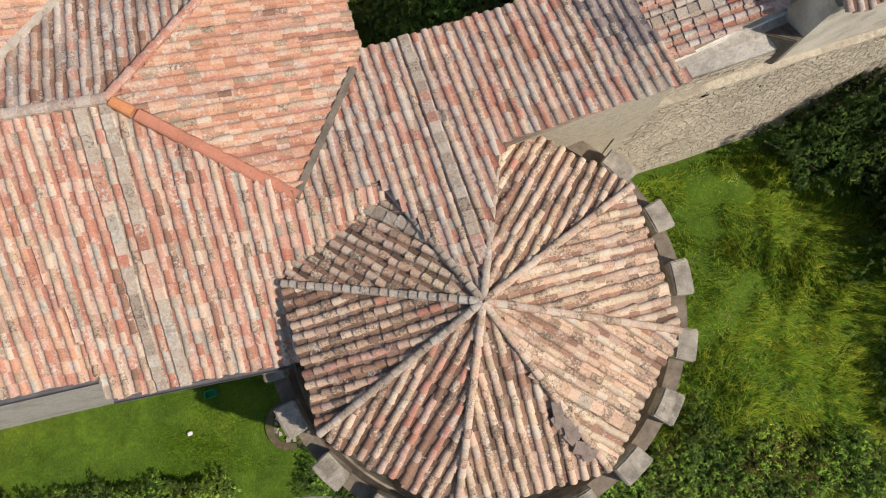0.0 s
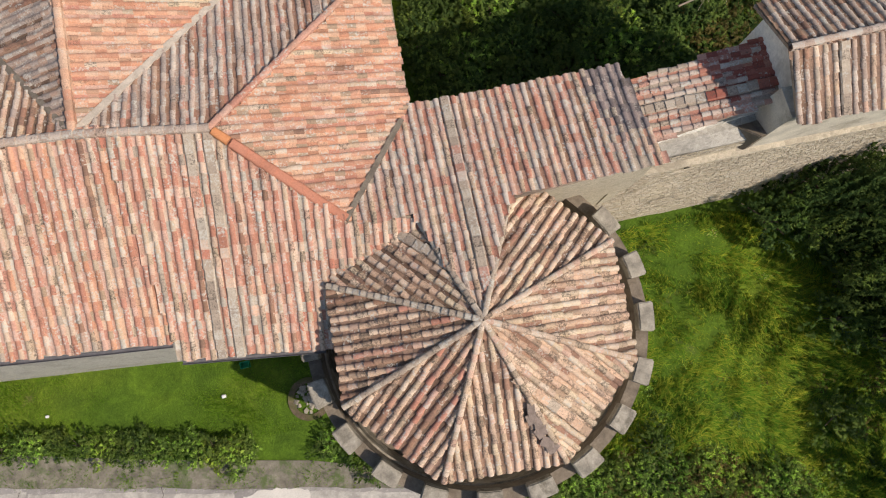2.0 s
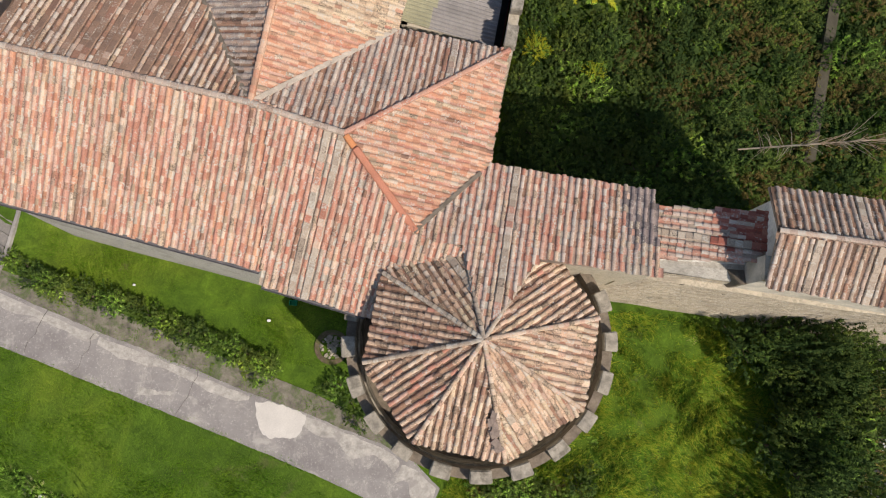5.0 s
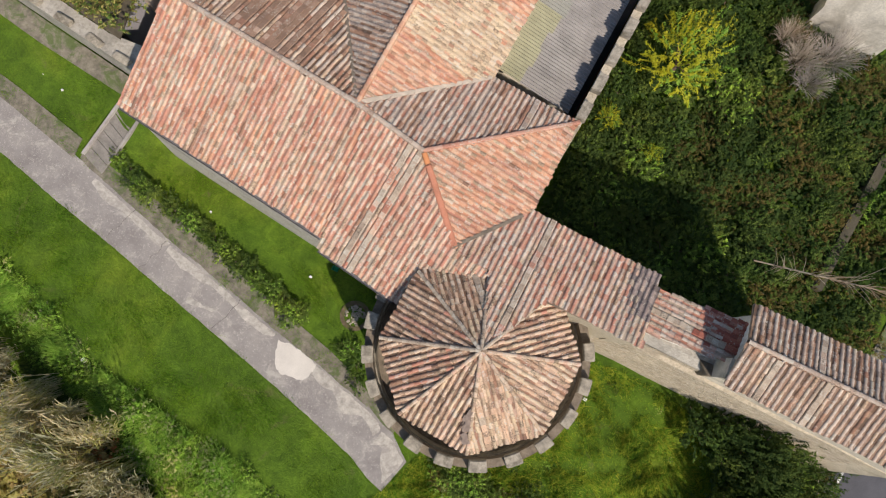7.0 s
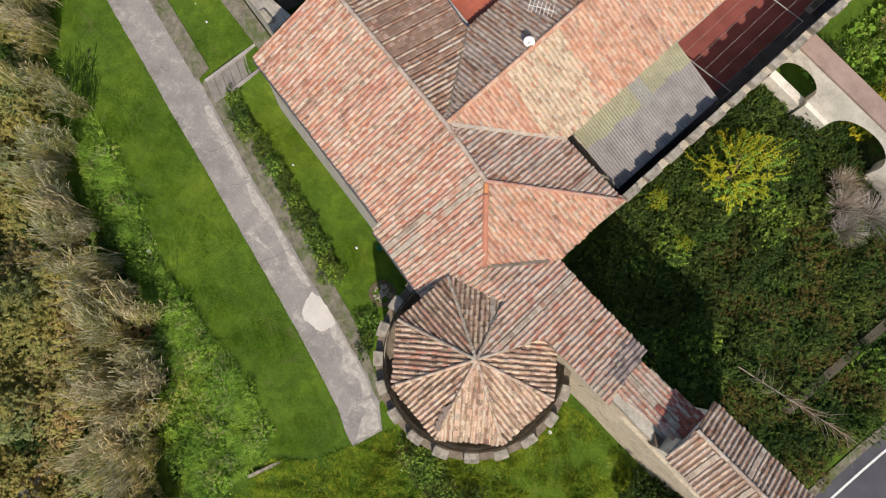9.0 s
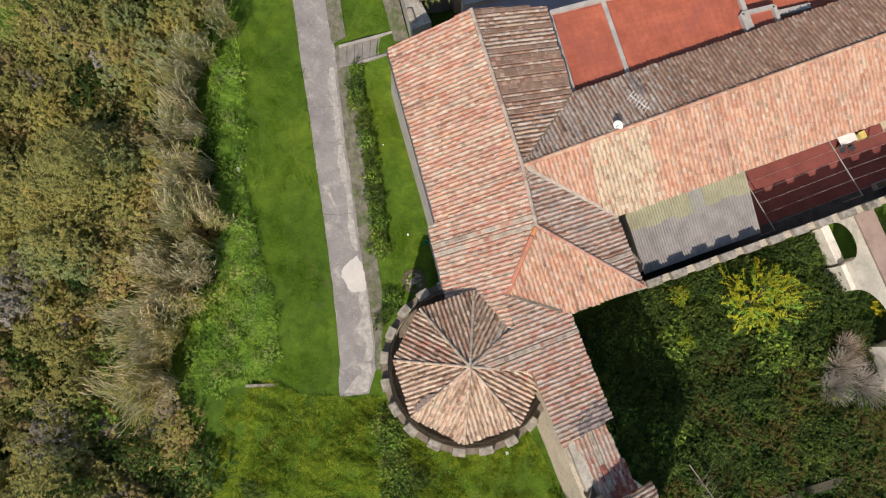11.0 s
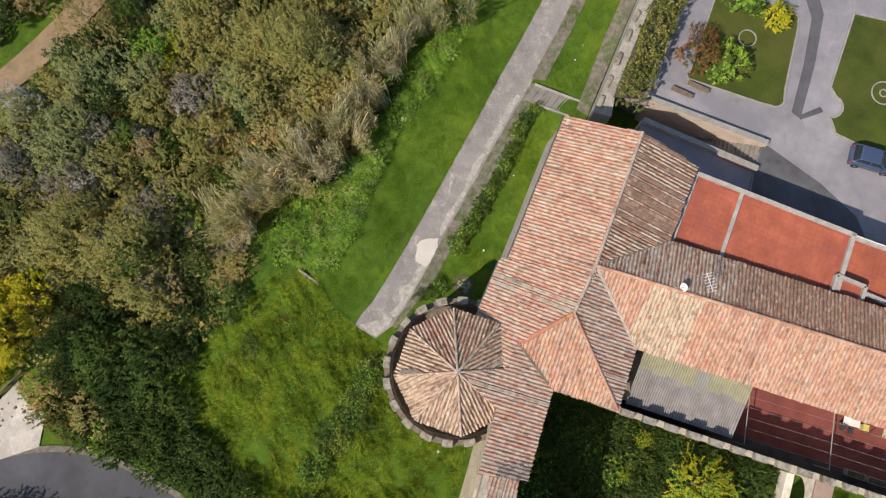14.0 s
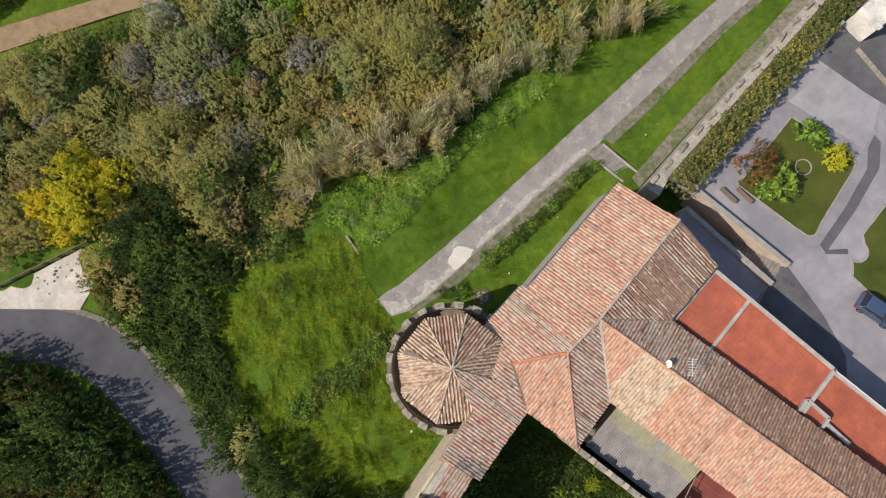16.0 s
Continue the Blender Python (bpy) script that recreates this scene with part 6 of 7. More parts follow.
# garden shrubs
gs = random.Random(3)
GARDEN = [bush_model("shrub", "round bright green garden shrub", 73, 1.3, 1.8, 110, 22, 0.085, "dark", "garden shrubs", "shrub", slim=0.4, accent="fresh", share=0.45),
          bush_model("shrub", "golden green garden shrub with yellow tips", 74, 1.3, 1.8, 110, 22, 0.085, "lime", "garden shrubs", "shrub", slim=0.4, accent="gold"),
          bush_model("shrub", "reddish brown garden shrub on the lawn", 75, 1.5, 1.9, 120, 22, 0.08, "rust", "garden shrubs", "shrub", accent="bramble")]
for k, x, y, s in ((0, -34.2, 15.7, 1.25), (1, -33.6, 18.6, 1.05), (2, -29.2, 12.9, 1.35), (0, -28.9, 15.6, 1.25), (0, -28.0, 14.8, 0.9)):
    place(GARDEN[k], x, y, COURT_Z + 0.03, s, gs.uniform(0, 6.28))
for m in GARDEN:
    for c in (*m.children, m):
        bpy.data.objects.remove(c)

for x, y, radii in ((-29.71, 28.33, (1.0, 0.35)), (-31.75, 16.83, (0.75,))):
    RING = thing("stone_ring", "round stone edging set in the lawn", "edging", (x, y, COURT_Z + 0.05), "rings in the lawns")
    for r in radii:
        part("edging", mesh("edging", *ring(r - 0.09, r, -0.05, 0.07, n=28), KERB), RING)

# outside steps from the path to the house corner
STEPS = thing("garden_steps", "wide shallow concrete steps with low kerbs", "steps", (-24.5, 2.5, 0))
a0, a1, b0, b1 = Vector((-25.55, 0.95)), Vector((-24.0, 0.35)), Vector((-24.75, 5.2)), Vector((-23.25, 4.4))
def bevel_step(p, q, q2, p2, i):
    p2, q2 = p.lerp(p2, 0.9), q.lerp(q2, 0.9)
    return bevelled(mesh("step", *prism(ccw([tuple(p), tuple(q), tuple(q2), tuple(p2)]), -0.3, 0.07 + 0.05 * i), TREAD), 0.02, 1)


for i in range(7):
    p, q = a0.lerp(b0, i / 7), a1.lerp(b1, i / 7)
    p2, q2 = a0.lerp(b0, (i + 1) / 7 + 0.01), a1.lerp(b1, (i + 1) / 7 + 0.01)
    under("step", bevel_step(p, q, q2, p2, i), STEPS)
for p, q in ((a0, b0), (a1 + (b1 - a1) * 0.25, b1)):
    under("side_kerb", bar_mesh("side_kerb", (*p, 0.10), (*q, 0.52), 0.16, 0.22, CONCRETE), STEPS)

# terraces
for a, b, z in (((-18.25, 13.7), (-16.45, 25.6), 8.3), ((-16.45, 25.6), (-14.0, 46), 7.8)):
    under("kerb", bar_mesh("kerb", (a[0] + 0.14, a[1], z + 0.12), (b[0] + 0.14, b[1], z + 0.12), 0.28, 0.26, GREYBAND), TERR, "grey screed edge band")
under("band", bar_mesh("band", (-17.6, 17.2, 8.36), (-12.4, 16.5, 8.36), 0.27, 0.14, GREYBAND), TERR, "grey screed dividing band")
under("band", bar_mesh("band", (-16.45, 25.55, 8.4), (-12.0, 24.95, 8.4), 0.3, 0.3, GREYBAND), TERR, "grey screed dividing band")
under("band", bar_mesh("band", (-18.2, 13.75, 8.36), (-12.7, 12.9, 8.36), 0.2, 0.14, GREYBAND), TERR, "grey screed edge band")
for a, b in (((-13.1, 24.75), (-12.75, 26.85)), ((-12.75, 26.85), (-11.7, 26.7)), ((-13.1, 24.75), (-11.9, 24.6))):
    under("box_kerb", bar_mesh("box_kerb", (*a, 8.2), (*b, 8.2), 0.24, 0.9, GREYBAND), TERR)
under("box_floor", mesh("box_floor", *prism(ccw([(-13.0, 24.8), (-12.7, 26.7), (-11.7, 26.6), (-11.9, 24.7)]), 7.7, 8.35), REDFLOOR), TERR)
under("bench_slab", bar_mesh("bench_slab", (-12.35, 27.0, 8.0), (-11.95, 29.3, 8.0), 0.35, 0.45, GREYBAND), TERR)
under("pipe", bar_mesh("pipe", (-16.4, 25.9, 8.12), (-14.4, 42, 8.12), 0.07, 0.07, WHITE), TERR, "white pipe along the edge")

# pale mortar and dark strips laid in the valleys of the roofs
PALEMORTAR = plain_material("pale_mortar", (0.52, 0.44, 0.35), 3.0, 0.95, 0.25, 0.5, 25)
for a, b, w, mat in ((V, hall_e, 0.20, PALEMORTAR), (V, val, 0.16, DARKSTONE), ((-2.93, 3.66, 9.12), S, 0.16, DARKSTONE)):
    d = Vector(b) - Vector(a)
    for i in range(int(d.length / 0.6)):
        p, q = Vector(a) + d * (i * 0.6 / d.length), Vector(a) + d * ((i + 1) * 0.6 / d.length)
        under("valley_fill", bar_mesh("valley_fill", p + Vector((0, 0, 0.075)), q + Vector((0, 0, 0.07)), w, 0.06, mat), MROOF)

# paving tiles of the terraces
tg = random.Random(9)
PAVE = plain_material("terrace_tile", (0.42, 0.122, 0.07), 0.7, 0.85, 0.25, 0.2, 14, (0.33, 0.10, 0.07))
pv, pf = [], []
o, du, dv = Vector((-17.95, 13.95)), Vector((0.149, 0.989)), Vector((0.989, -0.149))
for zone, u0, u1, z in ((0, 0.0, 3.2, 8.3), (0, 3.55, 11.45, 8.3), (1, 12.0, 30, 7.8)):
    nu, nv = int((u1 - u0) / 0.4), 13
    for i in range(nu):
        for j in range(nv):
            c = o + du * (u0 + (i + 0.5) * 0.4) + dv * (0.35 + j * 0.4)
            if c.x > -12.6 + (c.y - 12.7) * 0.07 - 0.25:
                continue
            if -13.3 < c.x < -11.5 and 24.4 < c.y < 27.1:
                continue
            k = len(pv)
            hh = z + 0.012 + tg.uniform(0, 0.006)
            pv += [(*(c + du * a * 0.19 + dv * b * 0.19), hh) for a, b in ((-1, -1), (1, -1), (1, 1), (-1, 1))]
            pv += [(*(c + du * a * 0.195 + dv * b * 0.195), z - 0.01) for a, b in ((-1, -1), (1, -1), (1, 1), (-1, 1))]
            pf += [[k, k + 1, k + 2, k + 3]] + [[k + 4 + q, k + 4 + (q + 1) % 4, k + (q + 1) % 4, k + q] for q in range(4)]
tagged(under("paving_tiles", mesh("paving_tiles", pv, pf, PAVE), TERR, "square red clay paving tiles"), kind="stuff")

# corrugated shed roof
SHED = thing("shed", "shed with corrugated grey sheet roof and plastic skylights", "shed", (-2, 16, 4))
sa, sb, sc, sd = Vector((-4.62, 12.8, 7.35)), Vector((-4.05, 20.85, 7.35)), Vector((-0.08, 20.25, 6.75)), Vector((-0.68, 12.35, 6.75))


def corrugated(u0, u1, v0, v1, pitch=0.177, amp=0.05, lift=0.0):
    n = max(8, int((sb - sa).length * (u1 - u0) / pitch * 6))
    v = []
    for i in range(n + 1):
        u = u0 + (u1 - u0) * i / n
        z = amp * math.sin((sb - sa).length * u / pitch * 6.2832) + lift
        p, q = sa.lerp(sb, u), sd.lerp(sc, u)
        for w in (v0, v1):
            c = p.lerp(q, w)
            v.append((c.x, c.y, c.z + z))
        for w in (v0, v1):
            c = p.lerp(q, w)
            v.append((c.x, c.y, c.z + z - 0.012))
    f = []
    for i in range(n):
        k = 4 * i
        f += [[k, k + 1, k + 5, k + 4], [k + 2, k + 6, k + 7, k + 3], [k + 1, k + 3, k + 7, k + 5], [k, k + 4, k + 6, k + 2]]
    return v, f


for i in range(8):
    under("sheet", mesh("sheet", *corrugated(i / 8, (i + 1.06) / 8 if i < 7 else 1.0, (0.30, 0.34, 0.31, 0.36, 0.40, 0.33, 0.30, 0.35)[i] - 0.02, 1.0, lift=0.004 * (i % 2)), FIBRE), SHED)
GREYSHEET = plain_material("pale_grey_sheet", (0.31, 0.305, 0.27), 1.5, 0.8, 0.12, 0.1, 20)
for i in range(8):
    under("skylight", mesh("skylight", *corrugated(i / 8, (i + 1.06) / 8 if i < 7 else 1.0, 0.0, (0.30, 0.34, 0.31, 0.36, 0.40, 0.33, 0.30, 0.35)[i], lift=0.03 + 0.004 * (i % 2)), GREYSHEET if i == 4 else CLEAR), SHED, "pale grey sheet" if i == 4 else "yellowed translucent plastic sheet")
house_walls(SHED, [(-4.7, 13.0), (-4.15, 20.6), (-0.35, 20.0), (-0.9, 12.55)], 3.9, 6.65, PLASTER, 0.25)

# near-black strip paints the parapet's shade onto the floor
PARAPET_SHADE = plain_material("shaded_dark_floor", (0.07, 0.065, 0.06), 1.2, 0.9, 0.3, 0.3, 15)
flat_patch("damp_strip", [(-0.5, 11.6), (-1.15, 11.7), (0.2, 30), (1.4, 46), (2.3, 46), (1.1, 30)], 4.02, PARAPET_SHADE, "dark strip painting the shade along the parapet", "floor")
flat_patch("hedge_bed", [(-24.2, 7.2), (-43, 10.4), (-75, 15.6), (-75, 18.4), (-43, 12.7), (-24.6, 9.6)], COURT_Z + 0.011, EARTHBED := plain_material("bed_earth", (0.10, 0.085, 0.06), 2, 0.95, 0.3, 0.4, 15), "dark earth bed under the hedge", "bed")

# crenellations of the long parapet
CREN = thing("parapet_merlons", "row of low stone merlons on the parapet", "merlons", (0.6, 20, 7.8))
for i in range(21):
    y = 12.3 + i * 1.6
    x = -0.34 + (y - 11.62) * 0.0785
    me = mesh("merlon", *prism([(x - 0.03, y - 0.46), (x + 0.47, y - 0.46), (x + 0.54, y + 0.46), (x + 0.04, y + 0.46)], 7.6, 8.1), MERLON)
    under("merlon", bevelled(me, 0.03), CREN)

# clothes lines over the red floor
LINES = thing("clothes_line", "white clothes line frames with thin wires", "clothes line", (-2, 24, 4))
for y, xa, xb in ((21.2, -4.0, 0.2), (27.45, -3.7, 0.45), (34, -3.2, 1.0)):
    under("crossbar", bar_mesh("crossbar", (xa, y, 6.1), (xb, y + 0.25, 6.1), 0.05, 0.05, KERB), LINES)
    under("post", bar_mesh("post", (xb - 0.05, y + 0.25, 4.0), (xb - 0.05, y + 0.25, 6.1), 0.05, 0.05, KERB), LINES)
for i in range(5):
    xa = -3.3 + i * 0.75
    under("wire", bar_mesh("wire", (xa, 21.3, 6.12), (xa + 0.3, 27.5, 6.1), 0.014, 0.014, KERB), LINES)
    under("wire", bar_mesh("wire", (xa + 0.3, 27.5, 6.1), (xa + 0.75, 34, 6.12), 0.014, 0.014, KERB), LINES)

# satellite dish and aerial
DISH = thing("satellite_dish", "white satellite dish on a short mast", "dish", (-9.3, 13.75, 9.9))
v, f = [(0, 0, 0)], []
for r in range(1, 5):
    for i in range(20):
        a = 6.2832 * i / 20
        v.append((0.075 * r * math.cos(a), 0.075 * r * math.sin(a), 1.3 * (0.075 * r) ** 2))
for i in range(20):
    f.append([0, 1 + i, 1 + (i + 1) % 20])
    for r in range(3):
        f.append([1 + 20 * r + i, 1 + 20 * (r + 1) + i, 1 + 20 * (r + 1) + (i + 1) % 20, 1 + 20 * r + (i + 1) % 20])
ob = part("bowl", mesh("bowl", v, f, WHITE, True), DISH)
ob.matrix_basis = Matrix.Translation((0, 0, 0.5)) @ Euler((radians(48), radians(28), 0)).to_matrix().to_4x4()
sol = ob.modifiers.new("thickness", "SOLIDIFY")
sol.thickness = 0.02
v, f = [], []
limb(v, f, (0, 0, -0.3), (0, 0, 0.5), 0.03, 0.03, 8)
part("mast", mesh("mast", v, f, ZINC, True), DISH)
part("arm", bar_mesh("arm", (0, 0, 0.4), (0.12, -0.35, 0.8), 0.03, 0.03, ZINC), DISH)
AERIAL = thing("aerial", "thin metal television aerial on a pole", "aerial", (-9.75, 15.0, 9.8))
v, f = [], []
limb(v, f, (0, 0, -0.2), (0, 0, 1.7), 0.02, 0.018, 8)
part("pole", mesh("pole", v, f, ZINC, True), AERIAL)
part("boom", bar_mesh("boom", (-0.7, -0.3, 1.6), (0.5, 0.35, 1.6), 0.03, 0.03, WHITE), AERIAL)
for i in range(7):
    c = Vector((-0.65 + i * 0.18, -0.27 + i * 0.097, 1.61))
    part("element", bar_mesh("element", c + Vector((0.16, -0.3, 0)), c - Vector((0.16, -0.3, 0)), 0.035, 0.035, WHITE), AERIAL)

# round stone hollow by the tower
WELL = thing("stone_basin", "round sunken stone basin filled with rubble", "basin", (-6.85, -0.95, 0))
part("rim", mesh("rim", *ring(0.62, 0.86, -0.3, 0.07, n=24), plain_material("trodden_earth", (0.13, 0.10, 0.065), 4, 0.95, 0.4, 0.7, 20, (0.09, 0.10, 0.03))), WELL, "bare earthy rim")
part("bed", mesh("bed", *ring(0.0, 0.64, -0.3, -0.05, n=16), DARKSTONE), WELL)
rr = random.Random(4)
for i in range(46):
    a, q, s = rr.uniform(0, 6.28), rr.random() ** 0.5 * 0.55, rr.uniform(0.05, 0.11)
    me = mesh("rubble", [(s * x * rr.uniform(0.7, 1.2), s * y * rr.uniform(0.7, 1.2), s * z * rr.uniform(0.6, 1)) for x in (-1, 1) for y in (-1, 1) for z in (-1, 1)], [[0, 1, 3, 2], [4, 6, 7, 5], [0, 4, 5, 1], [2, 3, 7, 6], [0, 2, 6, 4], [1, 5, 7, 3]], MERLON)
    ob = part("rubble", me, WELL)
    ob.matrix_basis = Matrix.Translation((q * math.cos(a), q * math.sin(a), 0.0)) @ Euler((rr.uniform(0, 3), rr.uniform(0, 3), rr.uniform(0, 3))).to_matrix().to_4x4()
GREEN = plain_material("green_plastic", (0.02, 0.30, 0.14), 3, 0.5, 0.1, 0.05, 20)
CRATE = thing("crate", "small green plastic crate on the lawn", "crate", (-9.03, 1.0, 0))
part("bottom", mesh("bottom", *prism([(-0.17, -0.12), (0.17, -0.12), (0.17, 0.12), (-0.17, 0.12)], 0, 0.03), GREEN), CRATE)
for a, b in (((-0.17, -0.12), (0.17, -0.12)), ((0.17, -0.12), (0.17, 0.12)), ((0.17, 0.12), (-0.17, 0.12)), ((-0.17, 0.12), (-0.17, -0.12))):
    part("side", bar_mesh("side", (*a, 0.14), (*b, 0.14), 0.02, 0.24, GREEN), CRATE)
for x, y, s in ((-10.13, 0.0, 0.09), (-17.1, 1.0, 0.07), (-19.8, -9.6, 0.16), (-28.6, 3.9, 0.08), (-30.1, 4.3, 0.07), (6.8, 0.2, 0.12)):
    st = tagged(new("pale_stone", bevelled(mesh("pale_stone", *prism([(-s, -0.7 * s), (0.9 * s, -0.8 * s), (s, 0.6 * s), (-0.7 * s, 0.8 * s)], -0.3 * s, 0.7 * s), WHITE), 0.2 * s)), "small pale stone lying in the grass", "stone", "loose stones")
    st.location = (x, y, float(height(x, y)) + 0.06)

# patches of the footpath
WORN = plain_material("worn_pale_cement", (0.43, 0.40, 0.355), 2.6, 0.9, 0.3, 0.4, 12, (0.30, 0.275, 0.25))
pg = random.Random(31)


def worn_strip(points, width, z):
    """An uneven pale flake along a line of the path."""
    a, b = [], []
    for i, p in enumerate(smooth_line(points, 5)):
        w = width * (0.2 if i == 0 else 0.75 + 0.6 * noise.noise((p[0] * 0.9, width, 2)) + pg.uniform(-0.08, 0.08))
        a.append((p[0] + pg.uniform(-0.06, 0.06), p[1] + pg.uniform(-0.05, 0.05)))
        b.append((p[0] - 0.3 * w, p[1] - 0.95 * w))
    return flat_patch("path_patch", a + b[::-1], z, WORN, "pale worn cement along the path edge", "path")


worn_strip([(-2.8, -6.0), (-3.67, -5.5), (-5.61, -4.95), (-7.7, -4.35)], 0.85, 0.046)
worn_strip([(-10.5, -3.8), (-13.87, -2.85), (-16.0, -2.3), (-18.3, -1.75)], 0.6, 0.046)
worn_strip([(-18.4, -1.7), (-21.1, -0.95), (-24.2, 0.0)], 0.55, 0.047)
worn_strip([(-0.95, -7.1), (-1.7, -6.5), (-2.7, -6.1)], 1.5, 0.045)
worn_strip([(-14.2, -3.9), (-15.0, -4.0), (-15.9, -3.9)], 0.4, 0.045)
CRACK = plain_material("dark_crack", (0.12, 0.105, 0.09), 4, 0.95, 0.2, 0.2, 20)
for x, y0, y1 in ((-13.9, -5.0, -2.8), (-19.3, -3.6, -1.6), (-21.9, -2.9, -0.7)):
    line = [(x + pg.uniform(-0.12, 0.12) + 0.1 * i, y0 + (y1 - y0) * i / 7) for i in range(8)]
    flat_patch("path_joint", line + [(p[0] + pg.uniform(0.01, 0.03), p[1]) for p in line[::-1]], 0.0495, CRACK, "dark cracked joint across the path", "path")
fresh = [(-10.2, -4.0), (-10.05, -4.6), (-9.85, -5.2), (-9.3, -5.6), (-8.6, -5.5), (-7.95, -5.45), (-7.7, -4.9), (-7.65, -4.4), (-8.1, -4.2), (-8.7, -4.05), (-9.4, -3.9), (-10.2, -4.0)]
flat_patch("path_patch", [(x + pg.uniform(-0.05, 0.05), y + pg.uniform(-0.05, 0.05)) for x, y in smooth_line(fresh, 4)[:-1]], 0.048, plain_material("fresh_cement", (0.62, 0.58, 0.52), 1.2, 0.9, 0.08, 0.2, 20), "pale fresh cement patch on the path", "path")
VERGE = plain_material("gravel_verge", (0.20, 0.18, 0.14), 2.2, 0.95, 0.4, 0.6, 12, (0.08, 0.12, 0.03))
ribbon("verge", [(-2.2, -6.3), (-5.6, -5.1), (-7.6, -4.5), (-13.1, -3.2), (-19.5, -1.5), (-25.6, 0.3)], [(-2.0, -5.6), (-5.5, -3.95), (-7.3, -3.3), (-13.2, -1.75), (-19.6, 0.15), (-25.7, 1.35)], 0.0, VERGE, "worn gravel verge beside the path", "verge", lift=0.03)
ribbon("verge", [(-26.0, 0.5), (-31, 1.8), (-41.5, 4.2), (-70, 12.4)], [(-26.1, 1.75), (-31, 2.95), (-41.6, 5.1), (-70, 13.3)], None, VERGE, "worn gravel verge beside the path", "verge", lift=0.05)
ribbon("wall_foot", [(-24.0, 4.9), (-31, 5.9), (-43, 8.2), (-75, 13.6)], [(-23.6, 5.95), (-31, 7.2), (-43, 9.3), (-75, 14.9)], None, VERGE, "bare stony strip at the foot of the wall", "verge", lift=0.10)

# roadside
GRAVEL = plain_material("white_gravel", (0.56, 0.515, 0.45), 0.9, 0.95, 0.25, 0.6, 9, (0.44, 0.40, 0.34))
flat_patch("lay_by", [(20.5, -45), (17.6, -40.3), (9.6, -36.2), (12.4, -33.2), (15.0, -32.9), (16.3, -35.0), (19.2, -39.6), (22.0, -44)], -2.80, GRAVEL, "pale gravel lay-by beside the road", "gravel")
FENCE = thing("roadside_fence", "low weathered wooden roadside fence", "fence", (13, -38, -2.8))
for i in range(7):
    x, y = 17.4 - i * 1.37, -40.65 + i * 0.77
    under("post", bar_mesh("post", (x, y, -3.0), (x, y, -1.95), 0.14, 0.14, DARKWOOD), FENCE)
for z in (-2.45, -2.05):
    under("rail", bar_mesh("rail", (17.5, -40.7, z), (9.1, -35.98, z), 0.08, 0.16, DARKWOOD), FENCE)
line_in = offset_line(road_c, 1.75)
ribbon("road_line", [p for p in line_in if p[1] > -4], [q for q, p in zip(offset_line(road_c, 1.9), line_in) if p[1] > -4], -2.86, WHITE, "white painted edge line on the road", "road marking", thick=0.001, lift=0.056)
ribbon("road_shoulder", [p for p in offset_line(road_c, 2.55)], [p for p in offset_line(road_c, 3.15)], -2.86, VERGE, "stony grass verge of the road", "verge", lift=0.045)
EARTH = plain_material("bare_earth", (0.30, 0.215, 0.125), 0.8, 0.95, 0.25, 0.5, 10)
ribbon("earth_track", smooth_line([(40, -90), (18, -73), (2, -61.2), (-3.0, -57.8), (-11.2, -51.1), (-18, -46.2), (-30, -40), (-52, -28), (-85, -14)], 5), smooth_line([(41, -88), (19, -71), (3, -59), (-1.5, -55.6), (-10.2, -49.0), (-17, -43.8), (-29, -37.8), (-51, -25.8), (-84, -12)], 5), None, EARTH, "bare earth farm track", "track", lift=0.3)

# low ledge and fallen tree in the ravine
# ledge colour is lowered to carry the shadow lying on it
tagged(new("ravine_ledge", mesh("ravine_ledge", *prism(ccw([(17.4, 12.2), (18.0, 12.2), (19.2, 22), (18.6, 22)]), -4, -2.6), plain_material("shaded_ledge_stone", (0.09, 0.08, 0.055), 1.0, 0.95, 0.3, 0.5, 12, (0.05, 0.06, 0.02)))), "old stone ledge in the ravine", "wall", kind="structure")
DEAD = thing("fallen_tree", "bare fallen dead tree with pale branches", "tree", (12.8, 11.6, -0.8))
v, f = [], []
fr = random.Random(2)
tip, base = Vector((8.2, 1.7, -0.3)), Vector((0, 0, 0.3))
limb(v, f, base, base.lerp(tip, 0.5), 0.05, 0.06, 6)
limb(v, f, base.lerp(tip, 0.5), tip, 0.06, 0.03, 6)
part("trunk", mesh("trunk", v, f, LEAF["mauve"], True), DEAD)
v, f = [], []
for i in range(70):
    s = fr.uniform(0.15, 1.0)
    p = base.lerp(tip, s)
    d = Vector((fr.uniform(0.2, 1.2) * (1 if s > 0.4 else -0.6), fr.uniform(-1, 0.9), fr.uniform(-0.1, 0.8)))
    q = p + d * fr.uniform(0.6, 1.6)
    limb(v, f, p, p.lerp(q, 0.6) + Vector((0, 0, 0.08)), 0.02, 0.014, 3)
    limb(v, f, p.lerp(q, 0.6) + Vector((0, 0, 0.08)), q, 0.014, 0.006, 3)
part("branchwork", mesh("branchwork", v, f, LEAF["mauve"]), DEAD)
SHEDWALL = thing("ruined_wall", "short broken stone wall among the weeds", "wall", (-5, -14.5, -1))
under("wall", mesh("wall", *wall_strip((-4.1, -12.8), (-4.9, -14.8), 0.2, -2, 0.0, 1), MERLON), SHEDWALL)

